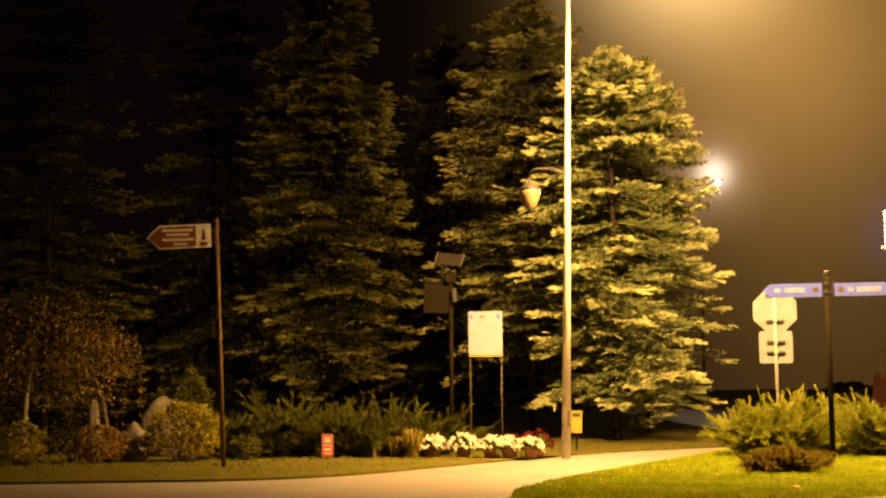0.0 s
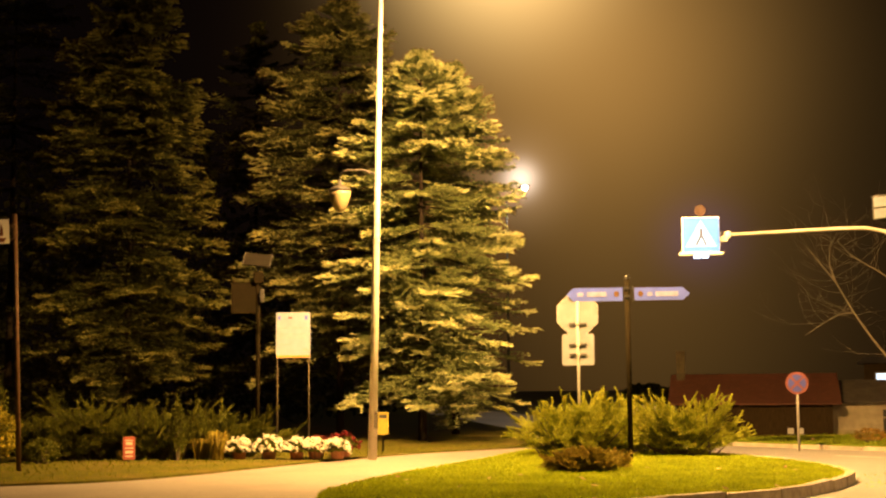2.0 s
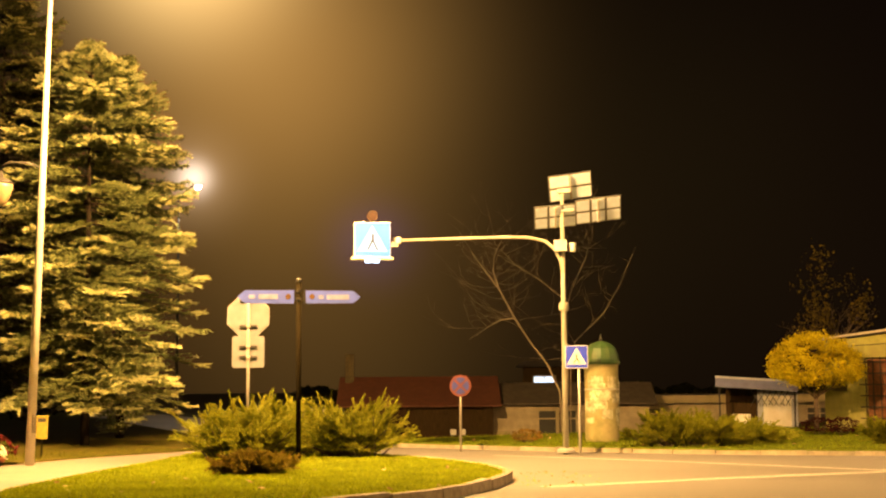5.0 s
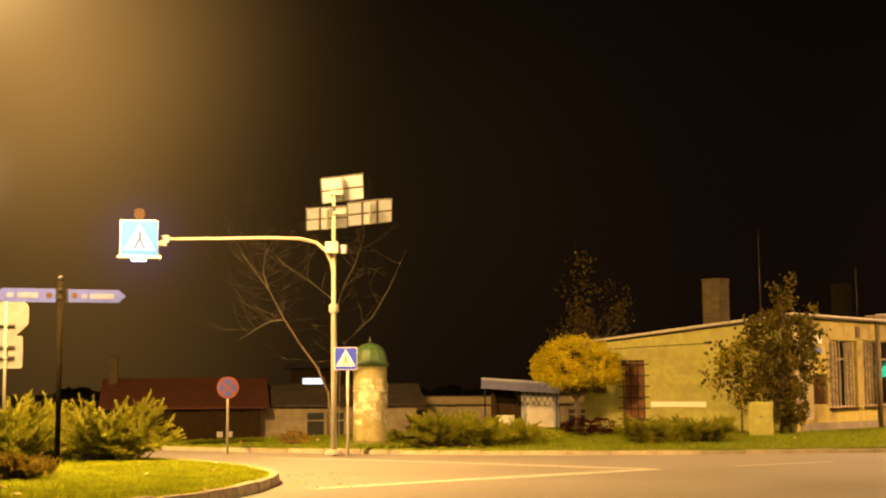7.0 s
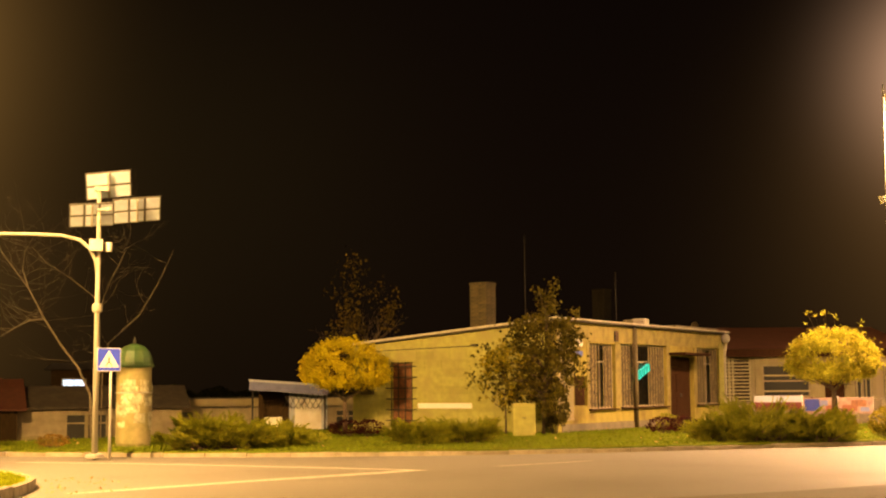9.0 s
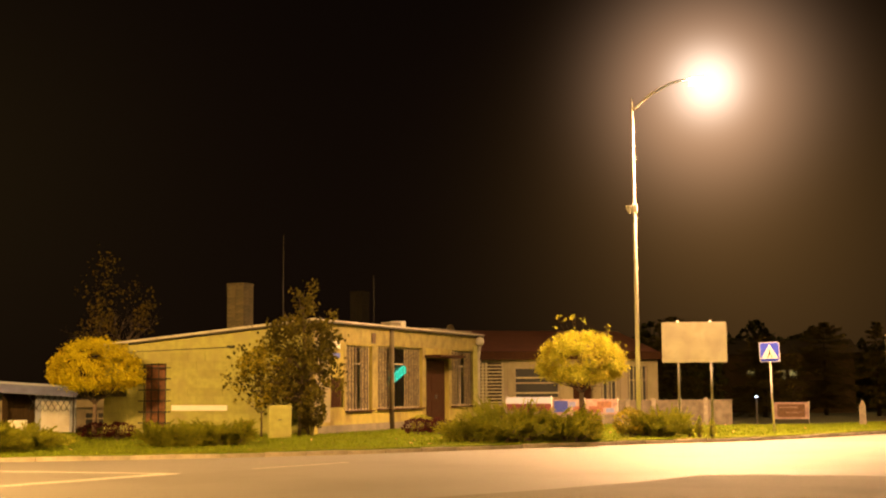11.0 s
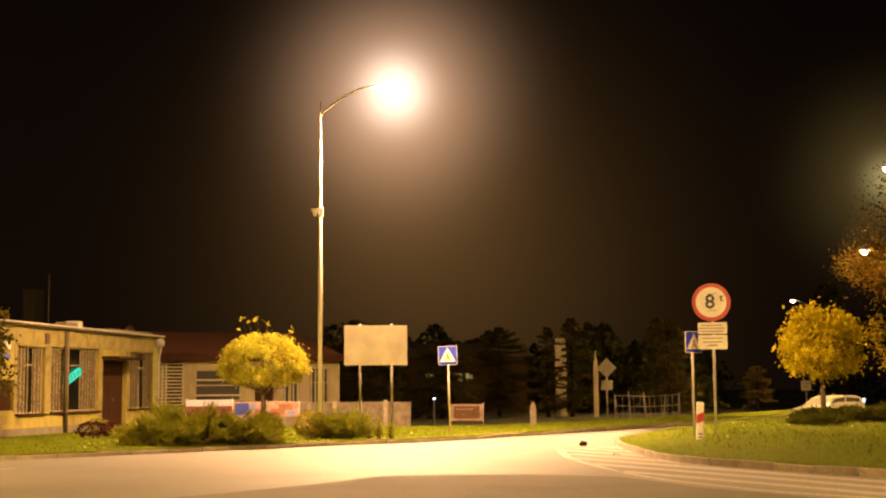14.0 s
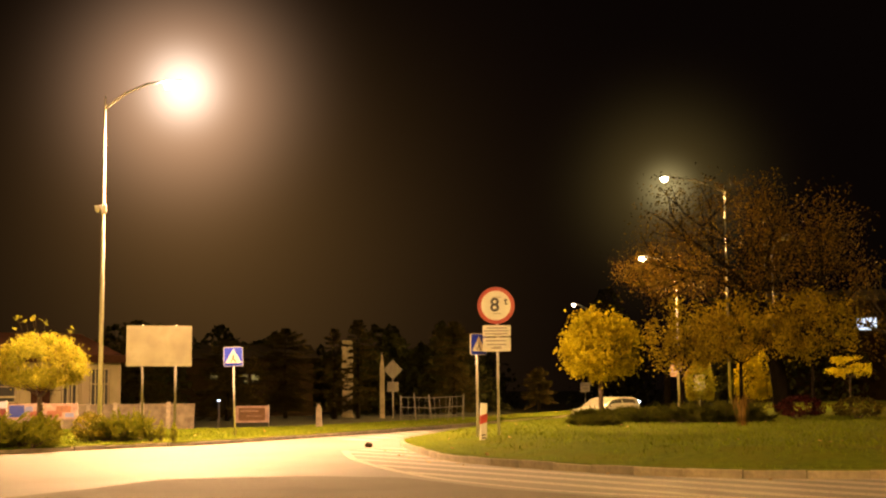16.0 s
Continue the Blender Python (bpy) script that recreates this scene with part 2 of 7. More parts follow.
M = {
    "asphalt": mat("asphalt", (0.215, 0.20, 0.18), (0.165, 0.152, 0.135), 22, 0.6, bump=0.3, bump_scale=90, stain=(0.14, 0.13, 0.115), stain_scale=0.22),
    "paving": mat("path_paving", (0.20, 0.172, 0.135), (0.165, 0.14, 0.108), 14, 0.85, bump=0.2, stain=(0.14, 0.118, 0.09), stain_scale=0.5),
    "kerb": mat("kerb_concrete", (0.36, 0.31, 0.22), (0.23, 0.195, 0.14), 9, 0.9, bump=0.5, per=0.18, stain=(0.20, 0.18, 0.13), stain_scale=2.4),
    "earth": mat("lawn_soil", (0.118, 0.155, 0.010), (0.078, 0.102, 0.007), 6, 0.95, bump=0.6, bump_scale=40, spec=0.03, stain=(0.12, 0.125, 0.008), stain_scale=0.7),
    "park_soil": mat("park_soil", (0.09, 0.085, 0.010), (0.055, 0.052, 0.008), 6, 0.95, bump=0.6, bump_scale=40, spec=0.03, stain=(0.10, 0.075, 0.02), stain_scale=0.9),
    "ground": mat("dark_ground", (0.045, 0.05, 0.022), (0.03, 0.035, 0.016), 0.7, 0.95, bump=0.5, bump_scale=10),
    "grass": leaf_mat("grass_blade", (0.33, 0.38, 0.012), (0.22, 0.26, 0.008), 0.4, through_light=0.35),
    "dead_leaf": leaf_mat("fallen_leaf", (0.45, 0.33, 0.14), (0.3, 0.18, 0.06), 0.4),
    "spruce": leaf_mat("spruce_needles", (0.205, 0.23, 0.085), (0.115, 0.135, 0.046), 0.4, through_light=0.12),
    # dark, mid and far spruce copies: shade and haze put into the colour
    "spruce_dark": leaf_mat("shaded_spruce_needles", (0.050, 0.054, 0.013), (0.027, 0.030, 0.008), 0.5, through_light=0.1),
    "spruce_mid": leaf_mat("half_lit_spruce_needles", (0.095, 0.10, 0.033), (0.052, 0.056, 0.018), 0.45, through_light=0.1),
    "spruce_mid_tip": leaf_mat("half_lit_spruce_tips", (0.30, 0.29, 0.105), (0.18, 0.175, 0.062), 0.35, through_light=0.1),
    "spruce_far": leaf_mat("hazed_spruce_needles", (0.062, 0.050, 0.010), (0.040, 0.033, 0.007), 0.4, through_light=0.1),
    "spruce_far_tip": leaf_mat("hazed_spruce_tips", (0.062, 0.050, 0.010), (0.042, 0.034, 0.007), 0.4, through_light=0.1),
    "umber": leaf_mat("umber_leaves", (0.175, 0.115, 0.013), (0.088, 0.056, 0.008), 0.45, through_light=0.35),
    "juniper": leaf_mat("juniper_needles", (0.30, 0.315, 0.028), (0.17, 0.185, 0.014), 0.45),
    "brown_juniper": leaf_mat("browning_juniper_needles", (0.27, 0.225, 0.024), (0.13, 0.095, 0.014), 0.55),
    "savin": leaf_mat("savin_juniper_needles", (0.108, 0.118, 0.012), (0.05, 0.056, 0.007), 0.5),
    "boxwood": leaf_mat("shrub_leaves", (0.34, 0.285, 0.02), (0.13, 0.115, 0.010), 0.5),
    "brown_shrub": leaf_mat("brown_shrub_leaves", (0.27, 0.155, 0.03), (0.15, 0.10, 0.02), 0.5),
    "red_shrub": leaf_mat("red_shrub_leaves", (0.06, 0.011, 0.008), (0.032, 0.008, 0.006), 0.5),
    "yellow": leaf_mat("yellow_leaves", (0.47, 0.47, 0.045), (0.30, 0.27, 0.02), 0.4, through_light=0.4),
    "bronze": leaf_mat("bronze_leaves", (0.15, 0.115, 0.018), (0.075, 0.056, 0.010), 0.5, through_light=0.35),
    "rust": leaf_mat("rusty_leaves", (0.56, 0.45, 0.025), (0.27, 0.205, 0.013), 0.45, through_light=0.45),
    "olive": leaf_mat("fading_leaves", (0.115, 0.098, 0.012), (0.05, 0.043, 0.006), 0.6),
    "weeping": leaf_mat("weeping_tree_leaves", (0.36, 0.25, 0.03), (0.15, 0.10, 0.015), 0.6),
    "petal": leaf_mat("white_petals", (0.85, 0.80, 0.68), (0.72, 0.66, 0.54), 0.15),
    "petal_red": leaf_mat("dark_red_petals", (0.13, 0.018, 0.018), (0.08, 0.012, 0.012), 0.3),
    "bark": mat("bark", (0.12, 0.085, 0.05), (0.05, 0.035, 0.022), 14, 0.95, bump=0.8, bump_scale=30, stretch=(1, 1, 0.25)),
    "birch": mat("pale_bark", (0.42, 0.36, 0.24), (0.22, 0.17, 0.11), 10, 0.9, bump=0.5, stretch=(1, 1, 2.0)),
    "galv": mat("galvanised_steel", (0.52, 0.50, 0.46), (0.40, 0.385, 0.35), 5, 0.5, 0.35, bump=0.05, stain=(0.36, 0.33, 0.28), stain_scale=3, stretch=(1, 1, 0.3)),
    "lamp_pole": mat("pale_lamp_pole", (0.60, 0.57, 0.50), (0.50, 0.47, 0.40), 4, 0.55, 0.1, bump=0.06, stain=(0.38, 0.33, 0.24), stain_scale=2, stretch=(1, 1, 0.25)),
    "mast_paint": mat("weathered_mast_steel", (0.40, 0.385, 0.31), (0.30, 0.285, 0.22), 5, 0.6, 0.1, bump=0.06, stain=(0.24, 0.215, 0.15), stain_scale=2.5, stretch=(1, 1, 0.3)),
    "dark_metal": mat("dark_painted_metal", (0.045, 0.04, 0.035), (0.03, 0.027, 0.022), 12, 0.5, 0.2, bump=0.05),
    "brown_metal": mat("brown_painted_metal", (0.11, 0.06, 0.025), (0.07, 0.038, 0.018), 12, 0.7, spec=0.2),
    "white": mat("white_sheet", (0.78, 0.76, 0.72), (0.70, 0.68, 0.63), 4, 0.6),
    "sign_back": mat("grey_sign_back", (0.58, 0.57, 0.54), (0.50, 0.48, 0.45), 5, 0.55, 0.1, stain=(0.42, 0.38, 0.32), stain_scale=2.5),
    "brown_sign": mat("brown_sign_sheet", (0.17, 0.055, 0.025), (0.14, 0.045, 0.02), 5, 0.5),
    "blue_sign": mat("blue_sign_sheet", (0.02, 0.05, 0.72), (0.018, 0.042, 0.6), 5, 0.45),
    "lilac_sign": mat("lilac_blue_sign_sheet", (0.085, 0.12, 0.56), (0.075, 0.10, 0.46), 5, 0.5),
    "red_sign": mat("red_sign_sheet", (0.42, 0.03, 0.02), (0.36, 0.027, 0.018), 5, 0.45),
    "pale_ink": mat("pale_lettering", (0.75, 0.66, 0.5), rough=0.6),
    "dark_ink": mat("dark_lettering", (0.05, 0.045, 0.05), rough=0.6),
    "grey_ink": mat("grey_lettering", (0.36, 0.34, 0.36), rough=0.6),
    "orange_ink": mat("orange_strip", (0.75, 0.33, 0.03), rough=0.6),
    "yellow_box": mat("yellow_painted_metal", (0.31, 0.235, 0.02), (0.23, 0.17, 0.015), 9, 0.7),
    "terracotta": mat("terracotta_pot", (0.32, 0.12, 0.05), (0.24, 0.09, 0.04), 12, 0.8),
    "cells": mat("white_panel_back", (0.70, 0.78, 0.93), (0.60, 0.67, 0.80), 6, 0.5),
    "alu": mat("aluminium_frame", (0.13, 0.125, 0.11), (0.09, 0.085, 0.075), 6, 0.45, 0.4),
    "green_paint": mat("green_painted_sheet", (0.035, 0.085, 0.02), (0.025, 0.06, 0.016), 5, 0.6, stain=(0.06, 0.075, 0.02), stain_scale=3),
    "column": mat("yellowed_plaster", (0.27, 0.245, 0.10), (0.20, 0.178, 0.072), 5, 0.85, bump=0.2, stain=(0.30, 0.24, 0.12), stain_scale=2.5),
    "paper": mat("torn_paper", (0.55, 0.53, 0.37), (0.26, 0.235, 0.13), 9, 0.9, per=0.3),
    "wall_yellow": mat("yellow_plaster", (0.35, 0.30, 0.06), (0.28, 0.24, 0.047), 4, 0.9, bump=0.2, stain=(0.17, 0.125, 0.035), stain_scale=1.3, stretch=(1, 1, 0.7)),
    "wall_side": mat("ochre_block_wall", (0.375, 0.37, 0.10), (0.29, 0.285, 0.078), 5, 0.9, bump=0.3, per=0.08, stain=(0.28, 0.255, 0.09), stain_scale=1.1),
    "wall_grey": mat("grey_plaster", (0.20, 0.172, 0.12), (0.15, 0.128, 0.088), 3, 0.9, bump=0.2, stain=(0.13, 0.108, 0.075), stain_scale=0.9),
    "wall_beige": mat("stained_beige_plaster", (0.40, 0.34, 0.22), (0.29, 0.245, 0.155), 3, 0.9, bump=0.2, stain=(0.23, 0.185, 0.12), stain_scale=1.0),
    "wall_dark": mat("dark_plank_wall", (0.048, 0.031, 0.013), (0.028, 0.018, 0.008), 8, 0.9, spec=0.1, bump=0.3, stretch=(4, 4, 0.4)),
    "roof_red": mat("red_roof_sheet", (0.125, 0.046, 0.026), (0.09, 0.033, 0.019), 4, 0.7, stain=(0.085, 0.03, 0.018), stain_scale=1.2),
    "roof_felt": mat("roofing_felt", (0.085, 0.07, 0.05), (0.06, 0.048, 0.036), 4, 0.9, bump=0.3, stain=(0.11, 0.09, 0.06)),
    "roof_edge": mat("pale_roof_flashing", (0.50, 0.47, 0.40), (0.38, 0.35, 0.29), 5, 0.6),
    "brick": mat("chimney_brick", (0.11, 0.088, 0.038), (0.05, 0.04, 0.018), 10, 0.9, bump=0.5, per=0.2),
    # same brick nearly black: the rear chimney's shade put into the colour
    "shaded_brick": mat("brick_in_shade", (0.012, 0.010, 0.006), (0.008, 0.007, 0.004), 10, 0.9, spec=0.1, bump=0.5, per=0.2),
    "rust_metal": mat("rusty_metal", (0.20, 0.085, 0.035), (0.11, 0.045, 0.02), 8, 0.8, bump=0.3),
    "wood_dark": mat("dark_wood", (0.055, 0.024, 0.010), (0.028, 0.012, 0.006), 9, 0.8, spec=0.1, bump=0.3, stretch=(4, 4, 0.4)),
    "curtain": mat("patterned_curtain", (0.25, 0.195, 0.085), (0.045, 0.034, 0.02), 15, 0.9, detail=3),
    "road_paint": mat("worn_road_paint", (0.52, 0.48, 0.41), (0.28, 0.255, 0.215), 16, 0.8, detail=10),
    "fascia": mat("grey_blue_board", (0.13, 0.14, 0.28), (0.10, 0.11, 0.22), 5, 0.7),
    "banner": mat("printed_banner", (0.27, 0.19, 0.15), (0.15, 0.09, 0.08), 4, 0.8),
    "car_paint": mat("silver_car_paint", (0.42, 0.41, 0.38), rough=0.3, metal=0.3),
    "rubber": mat("tyre_rubber", (0.02, 0.02, 0.02), rough=0.9),
    "bark_dark": mat("dark_bark", (0.022, 0.016, 0.010), (0.012, 0.009, 0.006), 14, 0.95, spec=0.1, bump=0.8, bump_scale=30, stretch=(1, 1, 0.25)),
    "stone_dim": mat("weathered_stone", (0.20, 0.165, 0.11), (0.11, 0.09, 0.06), 4, 0.9, bump=0.5),
    "board_dim": mat("stained_board_back", (0.36, 0.335, 0.23), (0.29, 0.27, 0.18), 4, 0.7, stain=(0.20, 0.18, 0.13), stain_scale=2.0),
    "notice_red": mat("faded_red_sheet", (0.40, 0.10, 0.065), (0.33, 0.08, 0.05), 5, 0.5),
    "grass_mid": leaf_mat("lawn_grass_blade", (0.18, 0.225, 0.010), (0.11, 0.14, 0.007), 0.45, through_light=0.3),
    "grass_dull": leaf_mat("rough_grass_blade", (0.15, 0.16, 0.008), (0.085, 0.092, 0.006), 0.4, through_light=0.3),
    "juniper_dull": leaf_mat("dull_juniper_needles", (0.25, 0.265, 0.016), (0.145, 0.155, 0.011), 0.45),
    "downpipe": mat("stained_zinc", (0.12, 0.095, 0.04), (0.08, 0.062, 0.027), 6, 0.8, stretch=(1, 1, 0.3)),
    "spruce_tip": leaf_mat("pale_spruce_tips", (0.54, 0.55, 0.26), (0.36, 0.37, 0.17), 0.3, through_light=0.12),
    "spruce_dark_tip": leaf_mat("shaded_spruce_tips", (0.16, 0.155, 0.038), (0.088, 0.088, 0.022), 0.4, through_light=0.1),
    # darker copies of the sign red and blue: weaker light put into the colour
    "red_dim": mat("dimmed_red_sheet", (0.12, 0.024, 0.016), (0.09, 0.018, 0.012), 5, 0.5),
    "blue_dim": mat("dimmed_blue_sheet", (0.02, 0.032, 0.22), (0.016, 0.028, 0.18), 5, 0.5),
    "octagon": mat("grey_sheet_back", (0.185, 0.185, 0.19), (0.15, 0.15, 0.152), 5, 0.6, 0.1),
    "gold": leaf_mat("golden_leaves", (0.68, 0.60, 0.016), (0.44, 0.375, 0.011), 0.4, through_light=0.4),
    "pale_blue_ink": mat("pale_blue_lettering", (0.24, 0.26, 0.46), rough=0.6),
    "board": mat("aged_white_board", (0.30, 0.325, 0.42), (0.26, 0.28, 0.355), 4, 0.6),
    "dull_galv": mat("dull_grey_pole", (0.25, 0.235, 0.205), (0.18, 0.165, 0.14), 5, 0.6, 0.2, bump=0.05, stretch=(1, 1, 0.3)),
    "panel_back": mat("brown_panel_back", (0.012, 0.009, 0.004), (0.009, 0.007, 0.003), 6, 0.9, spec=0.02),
    "post_brown": mat("dull_brown_post", (0.075, 0.062, 0.04), (0.05, 0.041, 0.027), 6, 0.8, spec=0.15, stretch=(1, 1, 0.3)),
    "aged_paint": mat("aged_white_paint", (0.44, 0.40, 0.24), (0.34, 0.30, 0.17), 6, 0.7),
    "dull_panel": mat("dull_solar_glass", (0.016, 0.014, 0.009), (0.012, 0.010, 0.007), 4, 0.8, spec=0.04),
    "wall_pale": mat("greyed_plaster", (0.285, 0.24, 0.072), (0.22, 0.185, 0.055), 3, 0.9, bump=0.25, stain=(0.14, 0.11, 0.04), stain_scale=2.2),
    "wall_cream": mat("cream_plaster", (0.34, 0.295, 0.16), (0.26, 0.225, 0.12), 3, 0.9, bump=0.15, stain=(0.33, 0.27, 0.19), stain_scale=1.1, stretch=(1, 1, 0.5)),
    "asphalt_old": mat("older_asphalt", (0.198, 0.182, 0.158), (0.158, 0.145, 0.125), 26, 0.8, bump=0.4, bump_scale=90, stain=(0.14, 0.128, 0.11), stain_scale=0.5, spec=0.25),
    "stone": mat("pale_stone", (0.42, 0.37, 0.27), (0.30, 0.26, 0.18), 4, 0.9, bump=0.5),
    "lantern": lamp_mat("street_lantern_glass", (1.0, 0.86, 0.58), 60.0),
    "lantern_far": lamp_mat("far_lantern_glass", (1.0, 0.80, 0.50), 40.0),
    "lantern_pink": lamp_mat("cold_lantern_glass", (1.0, 0.78, 0.62), 45.0),
    "opal": mat("opal_glass_shade", (0.27, 0.21, 0.11), (0.20, 0.155, 0.08), 4, 0.35),
    "lit_white": lamp_mat("lit_sign_white", (0.66, 0.92, 1.0), 1.3),
    "lit_blue": lamp_mat("lit_sign_blue", (0.20, 0.52, 1.0), 1.3),
    "led_blue": lamp_mat("led_white_blue", (0.6, 0.75, 1.0), 6.0),
    "amber_off": mat("amber_beacon_lens", (0.04, 0.02, 0.014), (0.03, 0.015, 0.01), 6, 0.3),
    "green_neon": lamp_mat("green_neon", (0.04, 0.95, 0.62), 0.8),
    "window_light": lamp_mat("lit_window", (0.75, 0.85, 1.0), 1.6),
    "window_yellow": lamp_mat("yellow_lit_window", (0.9, 0.75, 0.25), 0.35),
}


def glass(name, tint=(0.06, 0.06, 0.055)):
    m = bpy.data.materials.new(name)
    m.use_nodes = True
    b = m.node_tree.nodes["Principled BSDF"]
    b.inputs["Base Color"].default_value = (*tint, 1)
    b.inputs["Roughness"].default_value = 0.06
    return m


M["glass"] = glass("dark_window_glass")
M["clear_glass"] = glass("clear_window_glass", (0.75, 0.76, 0.72))
M["clear_glass"].node_tree.nodes["Principled BSDF"].inputs["Transmission Weight"].default_value = 1.0
M["clear_glass"].node_tree.nodes["Principled BSDF"].inputs["IOR"].default_value = 1.3

# ---- mesh helpers ----
R = random.Random(7)
NR = np.random.RandomState(11)


def link_mesh(name, verts, faces, material, parent=None, label="", smooth=False):
    me = bpy.data.meshes.new(name)
    me.from_pydata([tuple(v) for v in verts], [], [tuple(f) for f in faces])
    me.materials.append(material)
    if smooth:
        me.polygons.foreach_set("use_smooth", [True] * len(me.polygons))
    ob = new(name, me)
    if parent:
        ob.parent = parent
    return tagged(ob, label)


def part(name, bm, material, parent=None, label="", smooth=False):
    me = bpy.data.meshes.new(name)
    bm.normal_update()
    bm.to_mesh(me)
    bm.free()
    me.materials.append(material)
    if smooth:
        me.polygons.foreach_set("use_smooth", [True] * len(me.polygons))
    ob = new(name, me)
    if parent:
        ob.parent = parent
    return tagged(ob, label)


def thing(name, at, label, category, group="", kind="", turn=0.0, lean=(0, 0)):
    ob = new(name)
    ob.empty_display_size = 0.2
    ob.matrix_world = pose(*at, lean[0], lean[1], turn)
    return tagged(ob, label, category, group, kind)


def box(size, at=(0, 0, 0), bevel=0.0, bm=None, turn=None):
    """A box of that size whose centre is at `at`; several can go into one bmesh."""
    bm = bm or bmesh.new()
    m = Matrix.Translation(at) @ (turn or Matrix()) @ Matrix.Diagonal((*size, 1))
    made = bmesh.ops.create_cube(bm, size=1, matrix=m)["verts"]
    if bevel:
        edges = {e for v in made for e in v.link_edges}
        bmesh.ops.bevel(bm, geom=list(edges), offset=bevel, segments=2, affect="EDGES", profile=0.6)
    return bm


def lathe(profile, n=20, bm=None, at=(0, 0, 0)):
    """A turned shape from (radius, height) pairs."""
    bm = bm or bmesh.new()
    rings = []
    for r, z in profile:
        rings.append([bm.verts.new((at[0] + r * math.cos(2 * math.pi * i / n), at[1] + r * math.sin(2 * math.pi * i / n), at[2] + z)) for i in range(n)])
    for a, b in zip(rings, rings[1:]):
        for i in range(n):
            bm.faces.new((a[i], a[(i + 1) % n], b[(i + 1) % n], b[i]))
    bm.faces.new(rings[0][::-1])
    bm.faces.new(rings[-1])
    return bm


def tube_data(points, radii, n=8):
    """Vertices and faces of a tube along points."""
    V, Fc = [], []
    pts = [Vector(p) for p in points]
    for i, p in enumerate(pts):
        d = (pts[min(i + 1, len(pts) - 1)] - pts[max(i - 1, 0)]).normalized()
        side = d.cross(Vector((0, 0, 1)) if abs(d.z) < 0.95 else Vector((1, 0, 0))).normalized()
        up = side.cross(d)
        for k in range(n):
            a = 2 * math.pi * k / n
            V.append(p + (side * math.cos(a) + up * math.sin(a)) * radii[i])
    for i in range(len(pts) - 1):
        for k in range(n):
            Fc.append((i * n + k, i * n + (k + 1) % n, (i + 1) * n + (k + 1) % n, (i + 1) * n + k))
    Fc.append(tuple(range(n))[::-1])
    Fc.append(tuple(range((len(pts) - 1) * n, len(pts) * n)))
    return V, Fc


def tube(name, points, radii, material, parent=None, label="", n=10):
    V, Fc = tube_data(points, radii if isinstance(radii, (list, tuple)) else [radii] * len(points), n)
    return link_mesh(name, V, Fc, material, parent, label, smooth=True)


def plate(outline, thick, bm=None, y=0.0):
    """A flat plate in the x-z plane from an outline of (x, z), of that thickness, its face at -y."""
    bm = bm or bmesh.new()
    a = [bm.verts.new((x, y, z)) for x, z in outline]
    b = [bm.verts.new((x, y + thick, z)) for x, z in outline]
    n = len(outline)
    bm.faces.new(a)
    bm.faces.new(b[::-1])
    for i in range(n):
        bm.faces.new((a[i], b[i], b[(i + 1) % n], a[(i + 1) % n]))
    bmesh.ops.recalc_face_normals(bm, faces=bm.faces)
    return bm


def rounded(w, h, r, n=4):
    """The outline of a rounded rectangle round the origin."""
    pts = []
    for cx, cz, a0 in ((w / 2 - r, h / 2 - r, 0), (-w / 2 + r, h / 2 - r, 90), (-w / 2 + r, -h / 2 + r, 180), (w / 2 - r, -h / 2 + r, 270)):
        for i in range(n + 1):
            a = radians(a0 + 90 * i / n)
            pts.append((cx + r * math.cos(a), cz + r * math.sin(a)))
    return pts


def disc(r, n=32):
    return [(r * math.cos(2 * math.pi * i / n), r * math.sin(2 * math.pi * i / n)) for i in range(n)]


def shift(outline, dx, dz):
    return [(x + dx, z + dz) for x, z in outline]


def bars(rows, y, thick=0.003):
    """Plain bars for writing: rows of (centre x, centre z, width, height)."""
    bm = bmesh.new()
    for x, z, w, h in rows:
        box((w, thick, h), (x, y, z), bm=bm)
    return bm


def facing(x, y):
    """The turn that makes a thing's -y side face the tripod's corner of the crossing."""
    return math.degrees(math.atan2(y, x)) - 90


def strips(base, tip, width, side):
    """Slim triangles from base to tip, as arrays."""
    n = len(base)
    V = np.empty((n * 3, 3))
    V[0::3], V[1::3], V[2::3] = base - side * width[:, None], base + side * width[:, None], tip
    return V


def tri_mesh(name, V, material, parent=None, label=""):
    """A mesh of loose triangles from an array of their corners."""
    me = bpy.data.meshes.new(name)
    n = len(V)
    me.vertices.add(n)
    me.vertices.foreach_set("co", np.asarray(V, dtype=np.float32).ravel())
    me.loops.add(n)
    me.loops.foreach_set("vertex_index", np.arange(n, dtype=np.int32))
    me.polygons.add(n // 3)
    me.polygons.foreach_set("loop_start", np.arange(0, n, 3, dtype=np.int32))
    me.update(calc_edges=True)
    me.materials.append(material)
    ob = new(name, me)
    if parent:
        ob.parent = parent
    return tagged(ob, label)


def unit(a):
    return a / np.maximum(np.linalg.norm(a, axis=1, keepdims=True), 1e-9)


def leaf_quads(places, size, droop=0.0):
    """Two-triangle leaves at places, turned at random."""
    n = len(places)
    d = unit(NR.normal(size=(n, 3)) - np.array([0, 0, droop]))
    s = unit(np.cross(d, NR.normal(size=(n, 3))))
    L = size * NR.uniform(0.6, 1.3, n)[:, None]
    a, b = places - d * L * 0.5, places + d * L * 0.5
    l, r = places + s * L * 0.36, places - s * L * 0.36
    V = np.empty((n * 6, 3))
    for i, p in enumerate((a, l, b, a, b, r)):
        V[i::6] = p
    return V

# ---- ground, road, lawns, kerbs ----
from mathutils import geometry


